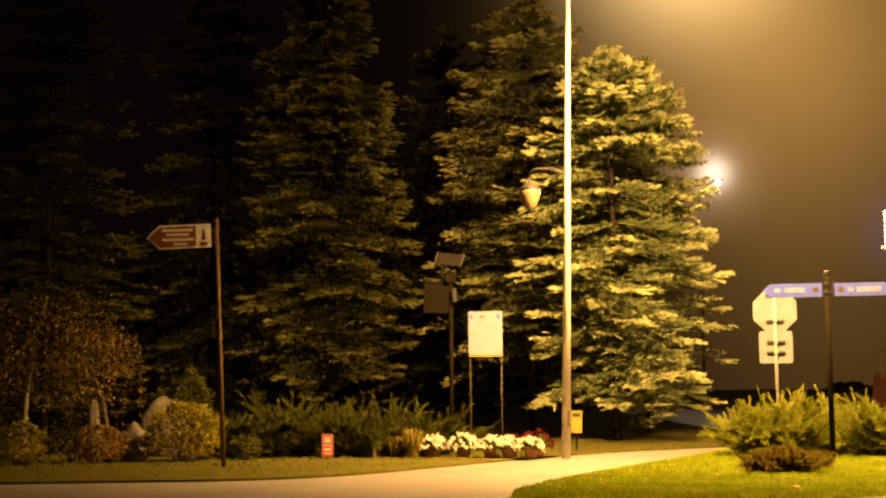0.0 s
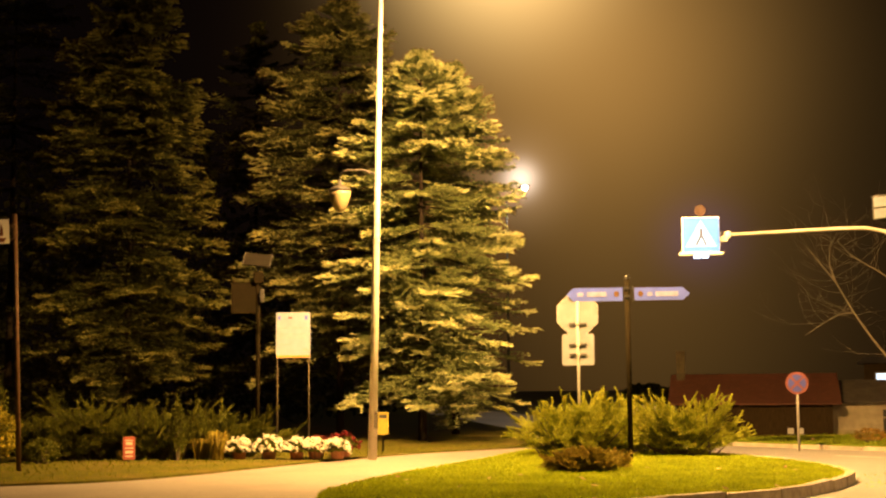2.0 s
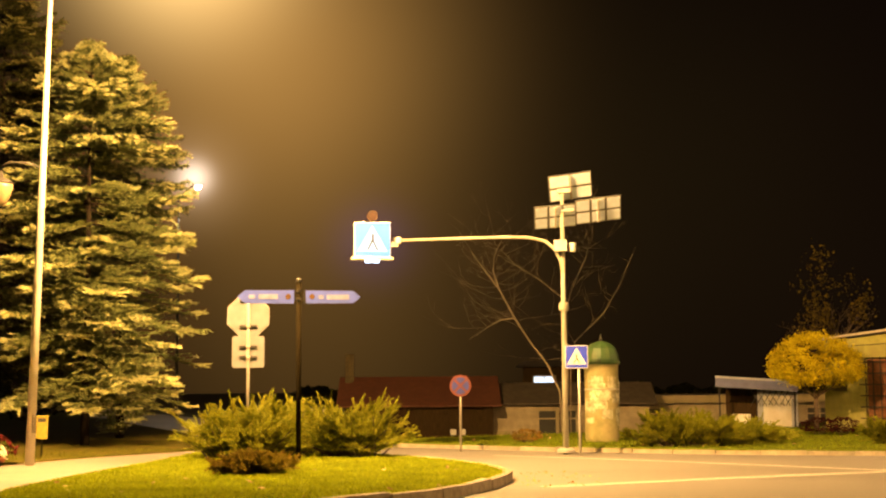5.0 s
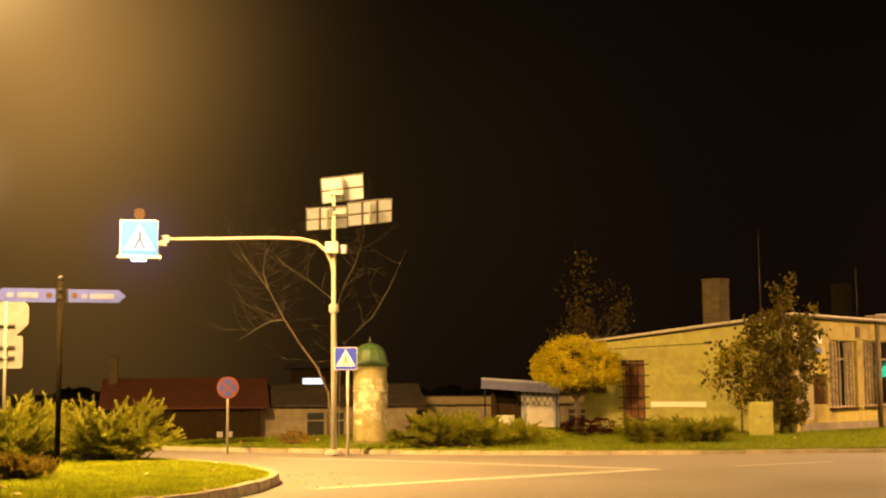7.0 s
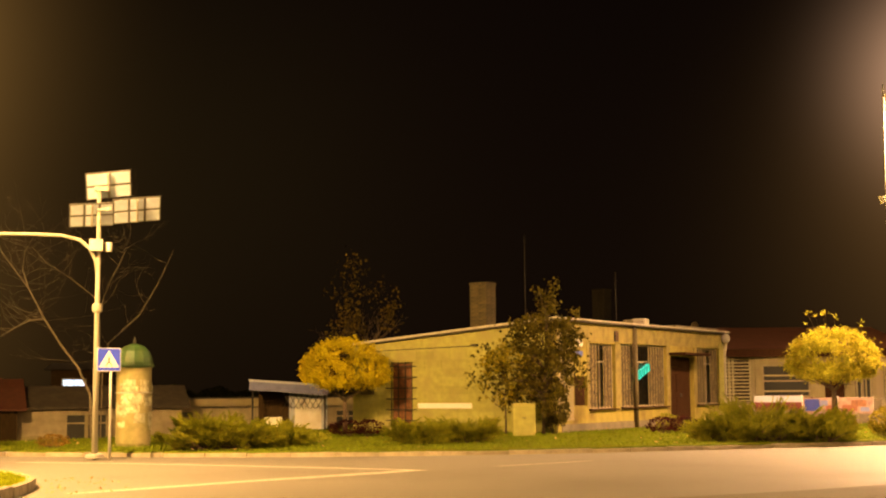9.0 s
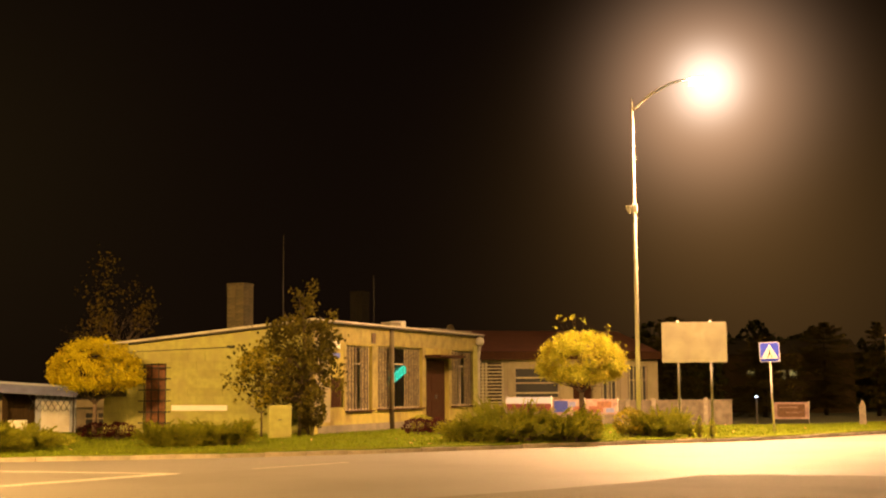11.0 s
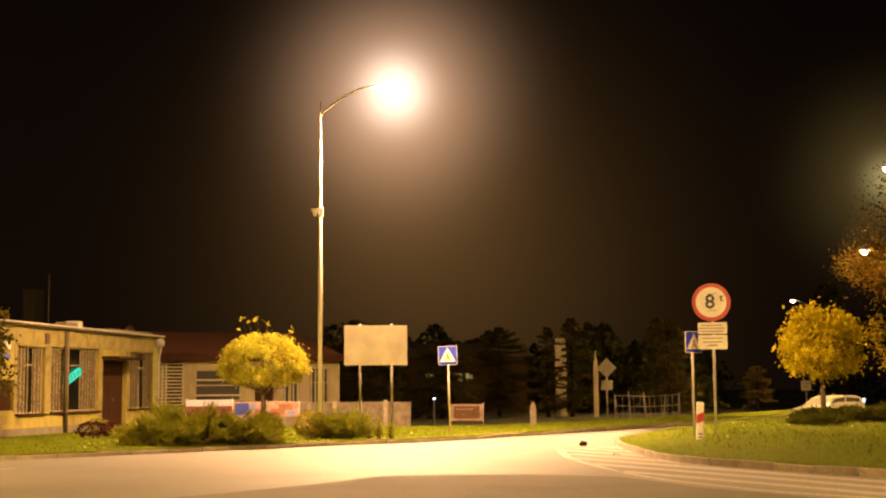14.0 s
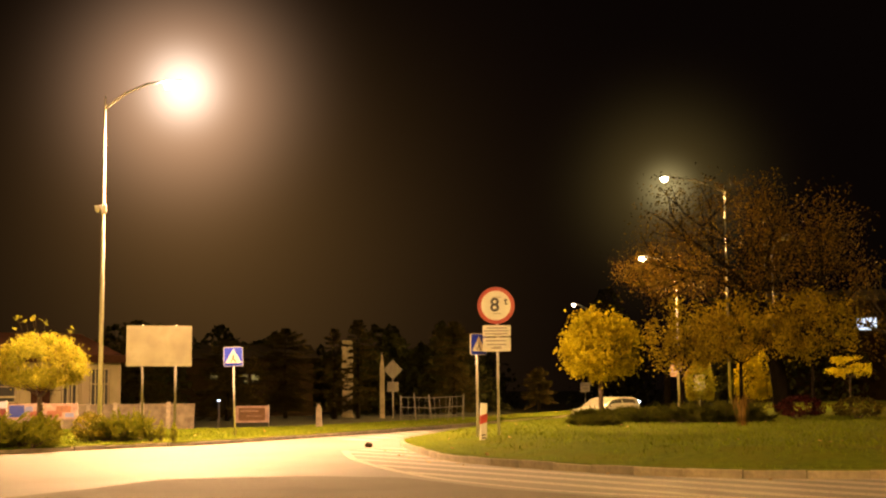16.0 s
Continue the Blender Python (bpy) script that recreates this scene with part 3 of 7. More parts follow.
def smooth(a, b, x):
    t = min(1.0, max(0.0, (x - a) / (b - a)))
    return t * t * (3 - 2 * t)


def inside(poly, P):
    """Which of the points lie in the polygon."""
    x, y = P[:, 0], P[:, 1]
    res = np.zeros(len(P), bool)
    for (x0, y0), (x1, y1) in zip(poly, poly[1:] + poly[:1]):
        cross = ((y0 > y) != (y1 > y)) & (x < (x1 - x0) * (y - y0) / (y1 - y0 + 1e-12) + x0)
        res ^= cross
    return res


def edge_distance(poly, P):
    best = np.full(len(P), 1e9)
    for a, b in zip(poly, poly[1:] + poly[:1]):
        a, b = np.array(a), np.array(b)
        t = np.clip(((P - a) @ (b - a)) / max((b - a) @ (b - a), 1e-9), 0, 1)
        best = np.minimum(best, np.linalg.norm(P - (a + t[:, None] * (b - a)), axis=1))
    return best


def rounded_line(points, n=6, closed=False):
    """A smooth line through points."""
    P = [Vector(p) for p in points]
    res = []
    m = len(P)
    for i in range(m if closed else m - 1):
        p0, p1, p2, p3 = (P[(i + k) % m] if closed else P[min(max(i + k, 0), m - 1)] for k in (-1, 0, 1, 2))
        for k in range(n):
            t = k / n
            res.append(tuple(0.5 * (2 * p1 + (p2 - p0) * t + (2 * p0 - 5 * p1 + 4 * p2 - p3) * t * t + (3 * p1 - p0 - 3 * p2 + p3) * t ** 3)))
    if not closed:
        res.append(tuple(P[-1]))
    return res


def sheet(name, poly, height, material, step, label, category, skirt=0.3):
    """A ground sheet inside a polygon, with a height for each place and a skirt at its edge."""
    xs, ys = [p[0] for p in poly], [p[1] for p in poly]
    gx, gy = np.meshgrid(np.arange(min(xs), max(xs), step), np.arange(min(ys), max(ys), step))
    P = np.stack([gx.ravel(), gy.ravel()], 1) + NR.uniform(-0.2, 0.2, (gx.size, 2)) * step
    P = P[inside(poly, P)]
    P = P[edge_distance(poly, P) > step * 0.4]
    pts = [Vector(p) for p in poly] + [Vector(p) for p in P]
    n = len(poly)
    co, _, faces, *_ = geometry.delaunay_2d_cdt(pts, [], [list(range(n))], 1, 1e-4)
    Z = height(np.array([tuple(p) for p in co]))
    V = [(p.x, p.y, z) for p, z in zip(co, Z)]
    F2 = [tuple(f) for f in faces]
    if skirt:
        m = len(V)
        V += [(x, y, z - skirt) for (x, y), z in zip(poly, height(np.array(poly)))]
        F2 += [(i, (i + 1) % n, m + (i + 1) % n, m + i) for i in range(n)]
    ob = link_mesh(name, V, F2, material)
    bm = bmesh.new()
    bm.from_mesh(ob.data)
    bmesh.ops.recalc_face_normals(bm, faces=bm.faces)
    bm.to_mesh(ob.data)
    bm.free()
    return tagged(ob, label, category, kind="structure")


def ground_height(x, y):
    """The land falls away behind the far verge and along the road beyond the corner."""
    return -0.06 - 1.15 * (1 - smooth(19, 27, math.hypot(x - 24, y - 63))) - 0.62 * smooth(50, 62, x) * (1 - smooth(14, 22, y))


def flat_heights(z):
    return lambda P: np.full(len(P), z)


def far_ground():
    ax = sorted({*range(-900, -80, 90), *range(-80, 160, 6), *range(160, 1000, 90)})
    V = [(x, y, ground_height(x, y)) for y in ax for x in ax]
    n = len(ax)
    F2 = [(j * n + i, j * n + i + 1, (j + 1) * n + i + 1, (j + 1) * n + i) for j in range(n - 1) for i in range(n - 1)]
    return tagged(link_mesh("ground", V, F2, M["ground"]), "dark rough ground spreading into the night", "ground", kind="structure")


far_ground()

def road_heights(P):
    t = np.clip((P[:, 0] - 56) / 14, 0, 1)
    return -0.45 * t * t * (3 - 2 * t)


ROAD = [(-70, -60), (190, -60), (190, 11), (60, 15.6), (37, 18), (30, 21), (24, 23), (19.5, 26.5), (16, 31), (14.5, 35), (15.5, 60), (18, 130), (12.5, 130), (10, 60), (7.8, 38), (4, 34), (0, 29), (-3, 25), (-70, 23)]
sheet("road", ROAD, road_heights, M["asphalt"], 4.0, "worn asphalt of a lamplit crossing", "road", skirt=0.1)

PATH_FAR = rounded_line([(-30, 19.5), (-7.1, 22.1), (-3.6, 22.5), (-1.8, 23.5), (0.05, 26.1), (1.8, 28.8), (4.2, 31.7), (6.6, 33.6), (9.5, 36.5)])
PATH_NEAR = rounded_line([(-30, 13), (-3, 15.5), (0.3, 17.6), (0.95, 19.0), (1.95, 21.6), (3.15, 24.0), (4.65, 27.1), (6.2, 30.6), (8.0, 32.6)])
PATH = PATH_FAR + PATH_NEAR[::-1]
sheet("footpath", PATH, flat_heights(0.03), M["paving"], 2.0, "pale paved footpath curving past the park", "footpath", skirt=0.1)

ISLAND = rounded_line([(0.85, 17.2), (1.05, 18.9), (2.05, 21.5), (3.25, 24.0), (4.75, 27.0), (6.3, 30.3), (7.2, 30.6), (9.2, 28.6), (9.95, 25.5), (9.95, 22.6), (9.2, 20.2), (7.2, 17.7), (5.4, 16.7), (3.6, 15.7), (1.8, 15.2), (0.8, 15.8)], 6, True)
VERGE_KERB = rounded_line([(11.6, 35.2), (12.7, 33.4), (14.25, 30.5), (18.0, 25.7), (22.9, 22.25), (28.4, 20.1), (32.7, 18.5), (36.6, 16.9), (49.5, 15.3), (62, 14.4), (110, 11.5)], 6)
VERGE = VERGE_KERB + [(110, 14.5), (80, 16.6), (62, 18.2), (54, 19.2), (48, 20.6), (45.2, 23.4), (45, 30), (46, 48), (40, 48), (30, 42), (24, 38.5), (17, 37.5)]
RIGHT_ISLAND_KERB = rounded_line([(36.5, 11.6), (34.6, 11.1), (30.5, 9.3), (27.4, 7.6), (25.0, 5.1), (23.4, 2.4), (23.4, -0.5), (25, -6), (30, -16)], 6)
RIGHT_ISLAND = RIGHT_ISLAND_KERB + [(60, -40), (180, -40), (180, 4), (110, 6.6), (72, 9.4), (60, 11.4), (44, 12.4)]
PARK = PATH_FAR[:-1] + [(8.0, 36.5), (9.0, 45), (9.6, 60), (12, 120), (-80, 120), (-80, 22)]


def smooth_all(a, b, x):
    t = np.clip((x - a) / (b - a), 0, 1)
    return t * t * (3 - 2 * t)


def right_heights(P):
    d = edge_distance(RIGHT_ISLAND, P)
    return 0.16 + 0.29 * smooth_all(0, 2.4, d)


def park_heights(P):
    return 0.07 + 0.06 * smooth_all(0, 3, edge_distance(PATH_FAR[:-1], P))


def right_height(x, y):
    return float(right_heights(np.array([[x, y]]))[0])


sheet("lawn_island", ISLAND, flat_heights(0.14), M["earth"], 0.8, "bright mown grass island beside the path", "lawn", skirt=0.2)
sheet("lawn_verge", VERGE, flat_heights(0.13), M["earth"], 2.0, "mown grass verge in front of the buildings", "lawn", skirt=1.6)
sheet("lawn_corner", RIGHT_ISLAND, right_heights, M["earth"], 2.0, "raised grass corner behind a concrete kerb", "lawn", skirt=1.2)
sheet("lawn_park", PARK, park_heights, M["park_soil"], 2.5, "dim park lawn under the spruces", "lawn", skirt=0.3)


def kerb(name, line, height, label, long=1.0, wide=0.15, sink=0.25, start=0.0, stop=1e9):
    """A row of kerb stones, each a piece of its own, along a line."""
    root = tagged(new(name), label, "kerb", kind="structure")
    bm = box((long - 0.008, wide, height + sink), (0, 0, 0), 0.014)
    me = bpy.data.meshes.new("kerb_stone")
    bm.to_mesh(me)
    bm.free()
    me.materials.append(M["kerb"])
    P = [Vector((x, y)) for x, y in line]
    run, acc = 0.0, 0.0
    for a, b in zip(P, P[1:]):
        seg = (b - a).length
        while acc <= run + seg:
            p = a + (b - a) * ((acc - run) / max(seg, 1e-6))
            if start <= acc <= stop:
                d = (b - a).normalized()
                ob = new("kerb_stone", me)
                ob.parent = root
                ob.matrix_world = Matrix.Translation((p.x, p.y, (height - sink) / 2 + R.uniform(-0.012, 0.008))) @ pose(0, 0, 0, R.uniform(-1.5, 1.5), R.uniform(-0.8, 0.8), math.degrees(math.atan2(d.y, d.x)) + R.uniform(-1.2, 1.2))
            acc += long
        run += seg
    return root


kerb("kerb_island", ISLAND + ISLAND[:1], 0.16, "pale concrete kerb round the grass island", start=16.2)
kerb("kerb_verge", VERGE_KERB, 0.10, "weathered concrete kerb along the verge", stop=75)
kerb("kerb_corner", RIGHT_ISLAND_KERB, 0.145, "chipped concrete kerb round the grass corner")


PATCH = [(14.2, 12.2), (16.95, 11.55), (19.06, 11.25), (21.3, 11.2), (22.0, 10.3), (22.5, 8.9), (22.4, 7.2), (20.2, 5.1), (18.9, 3.1), (18.0, 0.0), (17.8, -8), (5, -8), (5, 11)]
sheet("road_patch", PATCH, flat_heights(0.006), M["asphalt_old"], 2.0, "darker older patch of asphalt", "road", skirt=0.03)


def marking(name, points, wide, label):
    """A painted line on the road."""
    P = [Vector(p) for p in points]
    V, F2 = [], []
    for i, p in enumerate(P):
        d = (P[min(i + 1, len(P) - 1)] - P[max(i - 1, 0)]).normalized()
        s = Vector((-d.y, d.x)) * wide / 2
        V += [(*(p + s), 0.004), (*(p - s), 0.004), (*(p + s), -0.002), (*(p - s), -0.002)]
    for i in range(len(P) - 1):
        a, b = 4 * i, 4 * i + 4
        F2 += [(a, a + 1, b + 1, b), (a, b, b + 2, a + 2), (a + 1, a + 3, b + 3, b + 1)]
    F2 += [(0, 2, 3, 1), (4 * len(P) - 4, 4 * len(P) - 3, 4 * len(P) - 1, 4 * len(P) - 2)]
    return tagged(link_mesh(name, V, F2, M["road_paint"]), label, "road marking", kind="structure")

# ---- plants ----
def scatter(poly, n, keep=None):
    xs, ys = [p[0] for p in poly], [p[1] for p in poly]
    P = NR.uniform((min(xs), min(ys)), (max(xs), max(ys)), (n, 2))
    P = P[inside(poly, P)]
    return P[keep(P)] if keep is not None else P


def grass(poly, n, height, long, label, keep=None, material="grass"):
    """Blades of grass, one thing that nobody could count."""
    P = scatter(poly, n, keep)
    if len(P) == 0:
        return
    z = height(P)
    base = np.column_stack([P, z - 0.01])
    a = NR.uniform(0, 2 * math.pi, len(P))
    side = np.column_stack([np.cos(a), np.sin(a), np.zeros(len(P))])
    L = long * NR.uniform(0.5, 1.25, len(P))
    tip = base + np.column_stack([NR.normal(0, 0.45, len(P)) * L, NR.normal(0, 0.45, len(P)) * L, L])
    ob = tri_mesh("grass", strips(base, tip, NR.uniform(0.006, 0.014, len(P)), side), M[material])
    return tagged(ob, label, "grass", kind="stuff")


def spruce(at, height, radius, label, boughs=420, low=0.5, material="spruce", seed=1, gaps=0.12, lop=(0.0, 0.0), dense=9, layers=0.5, fan=0.40):
    """A spruce: a tapered trunk with whorls of drooping boughs, each a spray of needle twigs."""
    rs = np.random.RandomState(seed)
    root = thing("spruce_tree", at, label, "tree", "spruces")
    tube("trunk", [(0, 0, -0.1), (0.03, 0, height * 0.3), (0, 0.03, height * 0.7), (0, 0, height * 0.98)], [0.13, 0.09, 0.045, 0.008], M["bark_dark"], root)
    u = rs.uniform(0, 1, boughs) ** 1.35
    k = layers * np.clip((u - 0.04) / 0.2, 0, 1)
    u = (np.round(u * 17) / 17 + 0.012 * np.sin(rs.uniform(0, 6.3, boughs))) * k + u * (1 - k)
    u = np.clip(u, 0, 1)
    z0 = height - (height - low) * u
    prof = np.clip(u, 0.015, 1) ** 0.42 * np.minimum(1, (np.clip(u, 0.01, 1) / 0.22) ** 0.30) * (1 - 0.28 * np.clip((u - 0.70) / 0.30, 0, 1))
    az = rs.uniform(0, 2 * math.pi, boughs)
    L = radius * prof * np.where(rs.uniform(size=boughs) < 0.28, rs.uniform(0.3, 0.6, boughs), rs.uniform(0.78, 1.12, boughs)) * np.clip(0.45 + u * 4.5, 0.45, 1) * (1 + lop[0] * np.cos(az) + lop[1] * np.sin(az)) + 0.05
    keep = rs.uniform(size=boughs) > gaps
    u, z0, az, L = u[keep], z0[keep], az[keep], L[keep]
    B = len(u)
    out = np.column_stack([np.cos(az), np.sin(az), np.zeros(B)])
    across = np.column_stack([-np.sin(az), np.cos(az), np.zeros(B)])
    rise = np.where(u < 0.2, 0.65 - 2.0 * u, 0.25 - 0.55 * u) + rs.normal(0, 0.07, B)
    S, K = 14, dense
    s = np.linspace(0.10, 1.0, S)
    cen = out[:, None, :] * (L[:, None] * s)[:, :, None]
    cen[:, :, 2] += z0[:, None] + L[:, None] * (rise[:, None] * s - 0.28 * s ** 2 + 0.22 * s ** 4)
    tris, tips = [], []
    for sgn in (-1, 1, 0):
        tl = (fan * L[:, None] * (1.05 - s) ** 0.6 + 0.10) if sgn else np.full((B, S), 0.16)
        tl = tl * rs.uniform(0.7, 1.25, (B, S))
        d = out[:, None, :] * 0.75 + sgn * across[:, None, :] * 0.8 + rs.normal(0, 0.12, (B, S, 3))
        d[:, :, 2] += -0.10 + rs.normal(0, 0.06, (B, S))
        d /= np.linalg.norm(d, axis=2, keepdims=True)
        f = rs.uniform(0.0, 1.0, (B, S, K))
        base = cen[:, :, None, :] + d[:, :, None, :] * (tl[:, :, None] * f)[..., None]
        nd = d[:, :, None, :] * 0.9 + rs.normal(0, 0.28, (B, S, K, 3))
        nd[..., 2] += 0.16
        nd /= np.linalg.norm(nd, axis=3, keepdims=True)
        ln = rs.uniform(0.07, 0.15, (B, S, K)) * (0.7 + 0.3 * np.clip(L / 1.5, 0, 1))[:, None, None]
        tip = base + nd * ln[..., None]
        base, tip, nd = base.reshape(-1, 3), tip.reshape(-1, 3), nd.reshape(-1, 3)
        side = unit(np.cross(nd, rs.normal(size=nd.shape)))
        # outer needles: paler new growth, with lamplight on the tips put into colour
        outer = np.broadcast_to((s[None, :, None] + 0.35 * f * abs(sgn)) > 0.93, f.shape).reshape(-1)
        wide = rs.uniform(0.012, 0.026, len(base))
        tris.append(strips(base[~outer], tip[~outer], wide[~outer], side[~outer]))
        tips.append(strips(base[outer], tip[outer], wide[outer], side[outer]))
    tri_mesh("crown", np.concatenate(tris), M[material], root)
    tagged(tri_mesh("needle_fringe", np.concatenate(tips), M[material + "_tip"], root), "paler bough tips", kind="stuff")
    V, F2 = [], []
    for i in range(0, B, 2):
        e = Vector(cen[i, S // 2])
        v, f = tube_data([(0, 0, z0[i]), tuple(e)], [0.03, 0.012], 4)
        F2 += [tuple(k + len(V) for k in q) for q in f]
        V += v
    tagged(link_mesh("branchwork", V, F2, M["bark_dark"], root), kind="stuff")
    return root


def juniper(at, wide, high, label, sprays=60, material="juniper", seed=3, deep=None, name="juniper_bush", steep=62, fine=1.0):
    """A spreading juniper: branches that rise outward from the root, each with many slender pointed sprays."""
    rs = np.random.RandomState(seed)
    root = thing(name, at, label, "bush", "junipers")
    n, deep = sprays, deep or wide
    az = rs.uniform(0, 2 * math.pi, n)
    el = np.radians(5 + (steep - 5) * rs.uniform(0, 1, n) ** 0.85)
    L = rs.uniform(0.55, 0.95, n)
    d = np.column_stack([np.cos(az) * np.cos(el) * wide / 2, np.sin(az) * np.cos(el) * deep / 2, (0.10 + np.sin(el)) * high * 0.92]) * L[:, None]
    org = np.column_stack([rs.normal(0, wide * 0.09, n), rs.normal(0, deep * 0.09, n), np.full(n, 0.04)])
    C = 9
    s0 = np.sort(rs.uniform(0.22, 0.92, (n, C)), axis=1)
    s0[:, -1] = 0.9
    size = np.linalg.norm(d, axis=1)
    start = org[:, None, :] + d[:, None, :] * s0[:, :, None]
    start[:, :, 2] -= 0.10 * high * (s0 ** 2)
    du = unit(d)
    cd = du[:, None, :] + rs.normal(0, 0.36, (n, C, 3))
    cd[:, :, 2] += 0.10
    cd /= np.linalg.norm(cd, axis=2, keepdims=True)
    cl = rs.uniform(0.20, 0.42, (n, C)) * (0.35 + 0.65 * size)[:, None]
    S, K = 12, 7
    f = np.linspace(0.0, 1.0, S)
    cen = start[:, :, None, :] + cd[:, :, None, :] * (cl[:, :, None] * f)[..., None]
    cen[..., 2] += -0.09 * (f ** 2)[None, None, :] * cl[:, :, None]
    cen, dirs = cen.reshape(-1, 3), np.repeat(cd.reshape(-1, 3), S, 0)
    taper = np.tile(1.08 - f, n * C)
    base = np.repeat(cen, K, 0)
    nd = unit(np.repeat(dirs, K, 0) * 1.1 + rs.normal(0, 0.42, (len(base), 3)))
    ln = rs.uniform(0.05, 0.12, len(base)) * (0.55 + 0.6 * np.repeat(taper, K)) * fine
    tip = base + nd * ln[:, None]
    base[:, 2], tip[:, 2] = np.maximum(base[:, 2], 0.0), np.maximum(tip[:, 2], 0.01)
    side = unit(np.cross(nd, rs.normal(size=nd.shape)))
    tri_mesh("foliage", strips(base, tip, rs.uniform(0.006, 0.012, len(base)), side), M[material], root)
    V, F2 = [], []
    for i in range(n):
        v, fc = tube_data([tuple(org[i] - np.array([0, 0, 0.1])), tuple(start[i, C // 2]), tuple(start[i, -1])], [0.018, 0.011, 0.004], 4)
        F2 += [tuple(k + len(V) for k in q) for q in fc]
        V += v
    tagged(link_mesh("twigwork", V, F2, M["bark"], root), kind="stuff")
    return root


def shrub(at, size, label, material="boxwood", leaves=2600, leaf=0.06, seed=5, name="shrub", group="shrubs", peak=0.0):
    """A leafy shrub: a lumpy ball or cone of small leaves on thin stems."""
    rs = np.random.RandomState(seed)
    root = thing(name, at, label, "shrub", group)
    d = unit(rs.normal(size=(leaves, 3)))
    d[:, 2] = np.abs(d[:, 2]) * 2 - 1
    d = unit(d)
    lump = 1 + 0.10 * np.sin(d[:, 0] * 7 + seed) * np.cos(d[:, 1] * 6) + 0.07 * np.sin(d[:, 2] * 9 + d[:, 0] * 5)
    r = rs.uniform(0.55, 1.0, leaves) ** 0.45 * lump
    P = d * r[:, None]
    if peak:
        P[:, :2] *= (1 - peak * np.clip((P[:, 2] + 1) / 2, 0, 1))[:, None]
    P = P * np.array(size) / 2 + np.array([0, 0, size[2] / 2])
    P[:, 2] = np.maximum(P[:, 2], 0.02)
    tri_mesh("foliage", leaf_quads(P, leaf), M[material], root)
    V, F2 = [], []
    for i in range(14):
        e = P[rs.randint(leaves)] * 0.8
        v, f = tube_data([(e[0] * 0.2, e[1] * 0.2, -0.05), tuple(e)], [0.015, 0.005], 4)
        F2 += [tuple(k + len(V) for k in q) for q in f]
        V += v
    tagged(link_mesh("twigwork", V, F2, M["bark"], root), kind="stuff")
    return root


def limbs(rs, start, direction, length, radius, depth, V, F2, ends, spread=0.55, lift=0.12, split=3, n=5):
    """Branches that fork and thin out; their ends are kept for leaves."""
    p, d = Vector(start), Vector(direction).normalized()
    pts, rad = [p.copy()], [radius]
    for i in range(4):
        d = (d + Vector(rs.normal(0, 0.11, 3)) + Vector((0, 0, lift * 0.3))).normalized()
        p = p + d * length / 4
        pts.append(p.copy())
        rad.append(radius * (1 - 0.13 * (i + 1)))
    v, f = tube_data(pts, rad, n if radius > 0.02 else 3)
    F2 += [tuple(k + len(V) for k in q) for q in f]
    V += v
    ends.append((pts[2], d))
    ends.append((pts[-1], d))
    if depth > 0:
        for i in range(split):
            nd = d + Vector(rs.normal(0, spread, 3)) + Vector((0, 0, lift))
            limbs(rs, pts[-1] if i < 2 else pts[2 + i % 2], nd, length * rs.uniform(0.6, 0.85), radius * 0.55, depth - 1, V, F2, ends, spread, lift, split, n)


def leafy_tree(at, trunk_h, crown, label, material="yellow", leaves=6000, leaf=0.09, seed=2, trunk_r=0.07, name="maple_tree", lean=(0, 0), fill=0.5, group="garden trees", sprigs=0, on_limbs=False, depth=2, dome=0.0, bark="bark"):
    """A broad-leaved tree: trunk, forking limbs and an uneven crown of clumped leaves (crown: width, depth, height)."""
    rs = np.random.RandomState(seed)
    root = thing(name, at, label, "tree", group)
    top = Vector((lean[0], lean[1], trunk_h))
    tube("trunk", [(0, 0, -0.15), (lean[0] * 0.3, lean[1] * 0.3, trunk_h * 0.45), tuple(top)], [trunk_r * 1.25, trunk_r, trunk_r * 0.85], M[bark], root)
    V, F2, ends = [], [], []
    for i in range(6):
        a = 2 * math.pi * (i + rs.uniform(-0.3, 0.3)) / 6
        limbs(rs, top, (math.cos(a) * crown[0], math.sin(a) * crown[1], crown[2] * rs.uniform(0.4, 1.3)), min(crown) * 0.30, trunk_r * 0.45, depth, V, F2, ends, 0.6)
    tagged(link_mesh("branchwork", V, F2, M[bark], root), kind="stuff")
    cen = np.array([top.x, top.y, trunk_h + crown[2] * 0.38])
    clumps = max(30, leaves // 55)
    d = unit(rs.normal(size=(clumps, 3)))
    c = d * (rs.uniform(fill, 1.0, clumps) ** 0.5)[:, None]
    c[:, 2] = np.where(c[:, 2] < 0, c[:, 2] * 0.8, c[:, 2])
    if dome:
        c[:, 2] = np.where(c[:, 2] < 0, c[:, 2] * (1 - dome), c[:, 2])
    pick = rs.randint(0, clumps, leaves)
    P = c[pick] + rs.normal(0, 0.11 - 0.04 * (dome > 0), (leaves, 3))
    P = P * np.array(crown) / 2 + cen
    if on_limbs:
        tips = np.array([tuple(e[0]) for e in ends[len(ends) // 8:]])
        P = tips[rs.randint(0, len(tips), leaves)] + rs.normal(0, 0.42, (leaves, 3)) * np.array([1, 1, 0.7])
    if sprigs:
        V, F2 = [], []
        for k in range(sprigs):
            a = rs.uniform(0, 2 * math.pi)
            b = rs.uniform(0.15, 0.5)
            q = cen + np.array([math.cos(a) * crown[0] * b, math.sin(a) * crown[1] * b, crown[2] * rs.uniform(0.56, 0.80)])
            P = np.concatenate([P, q + rs.normal(0, 0.045, (9, 3))])
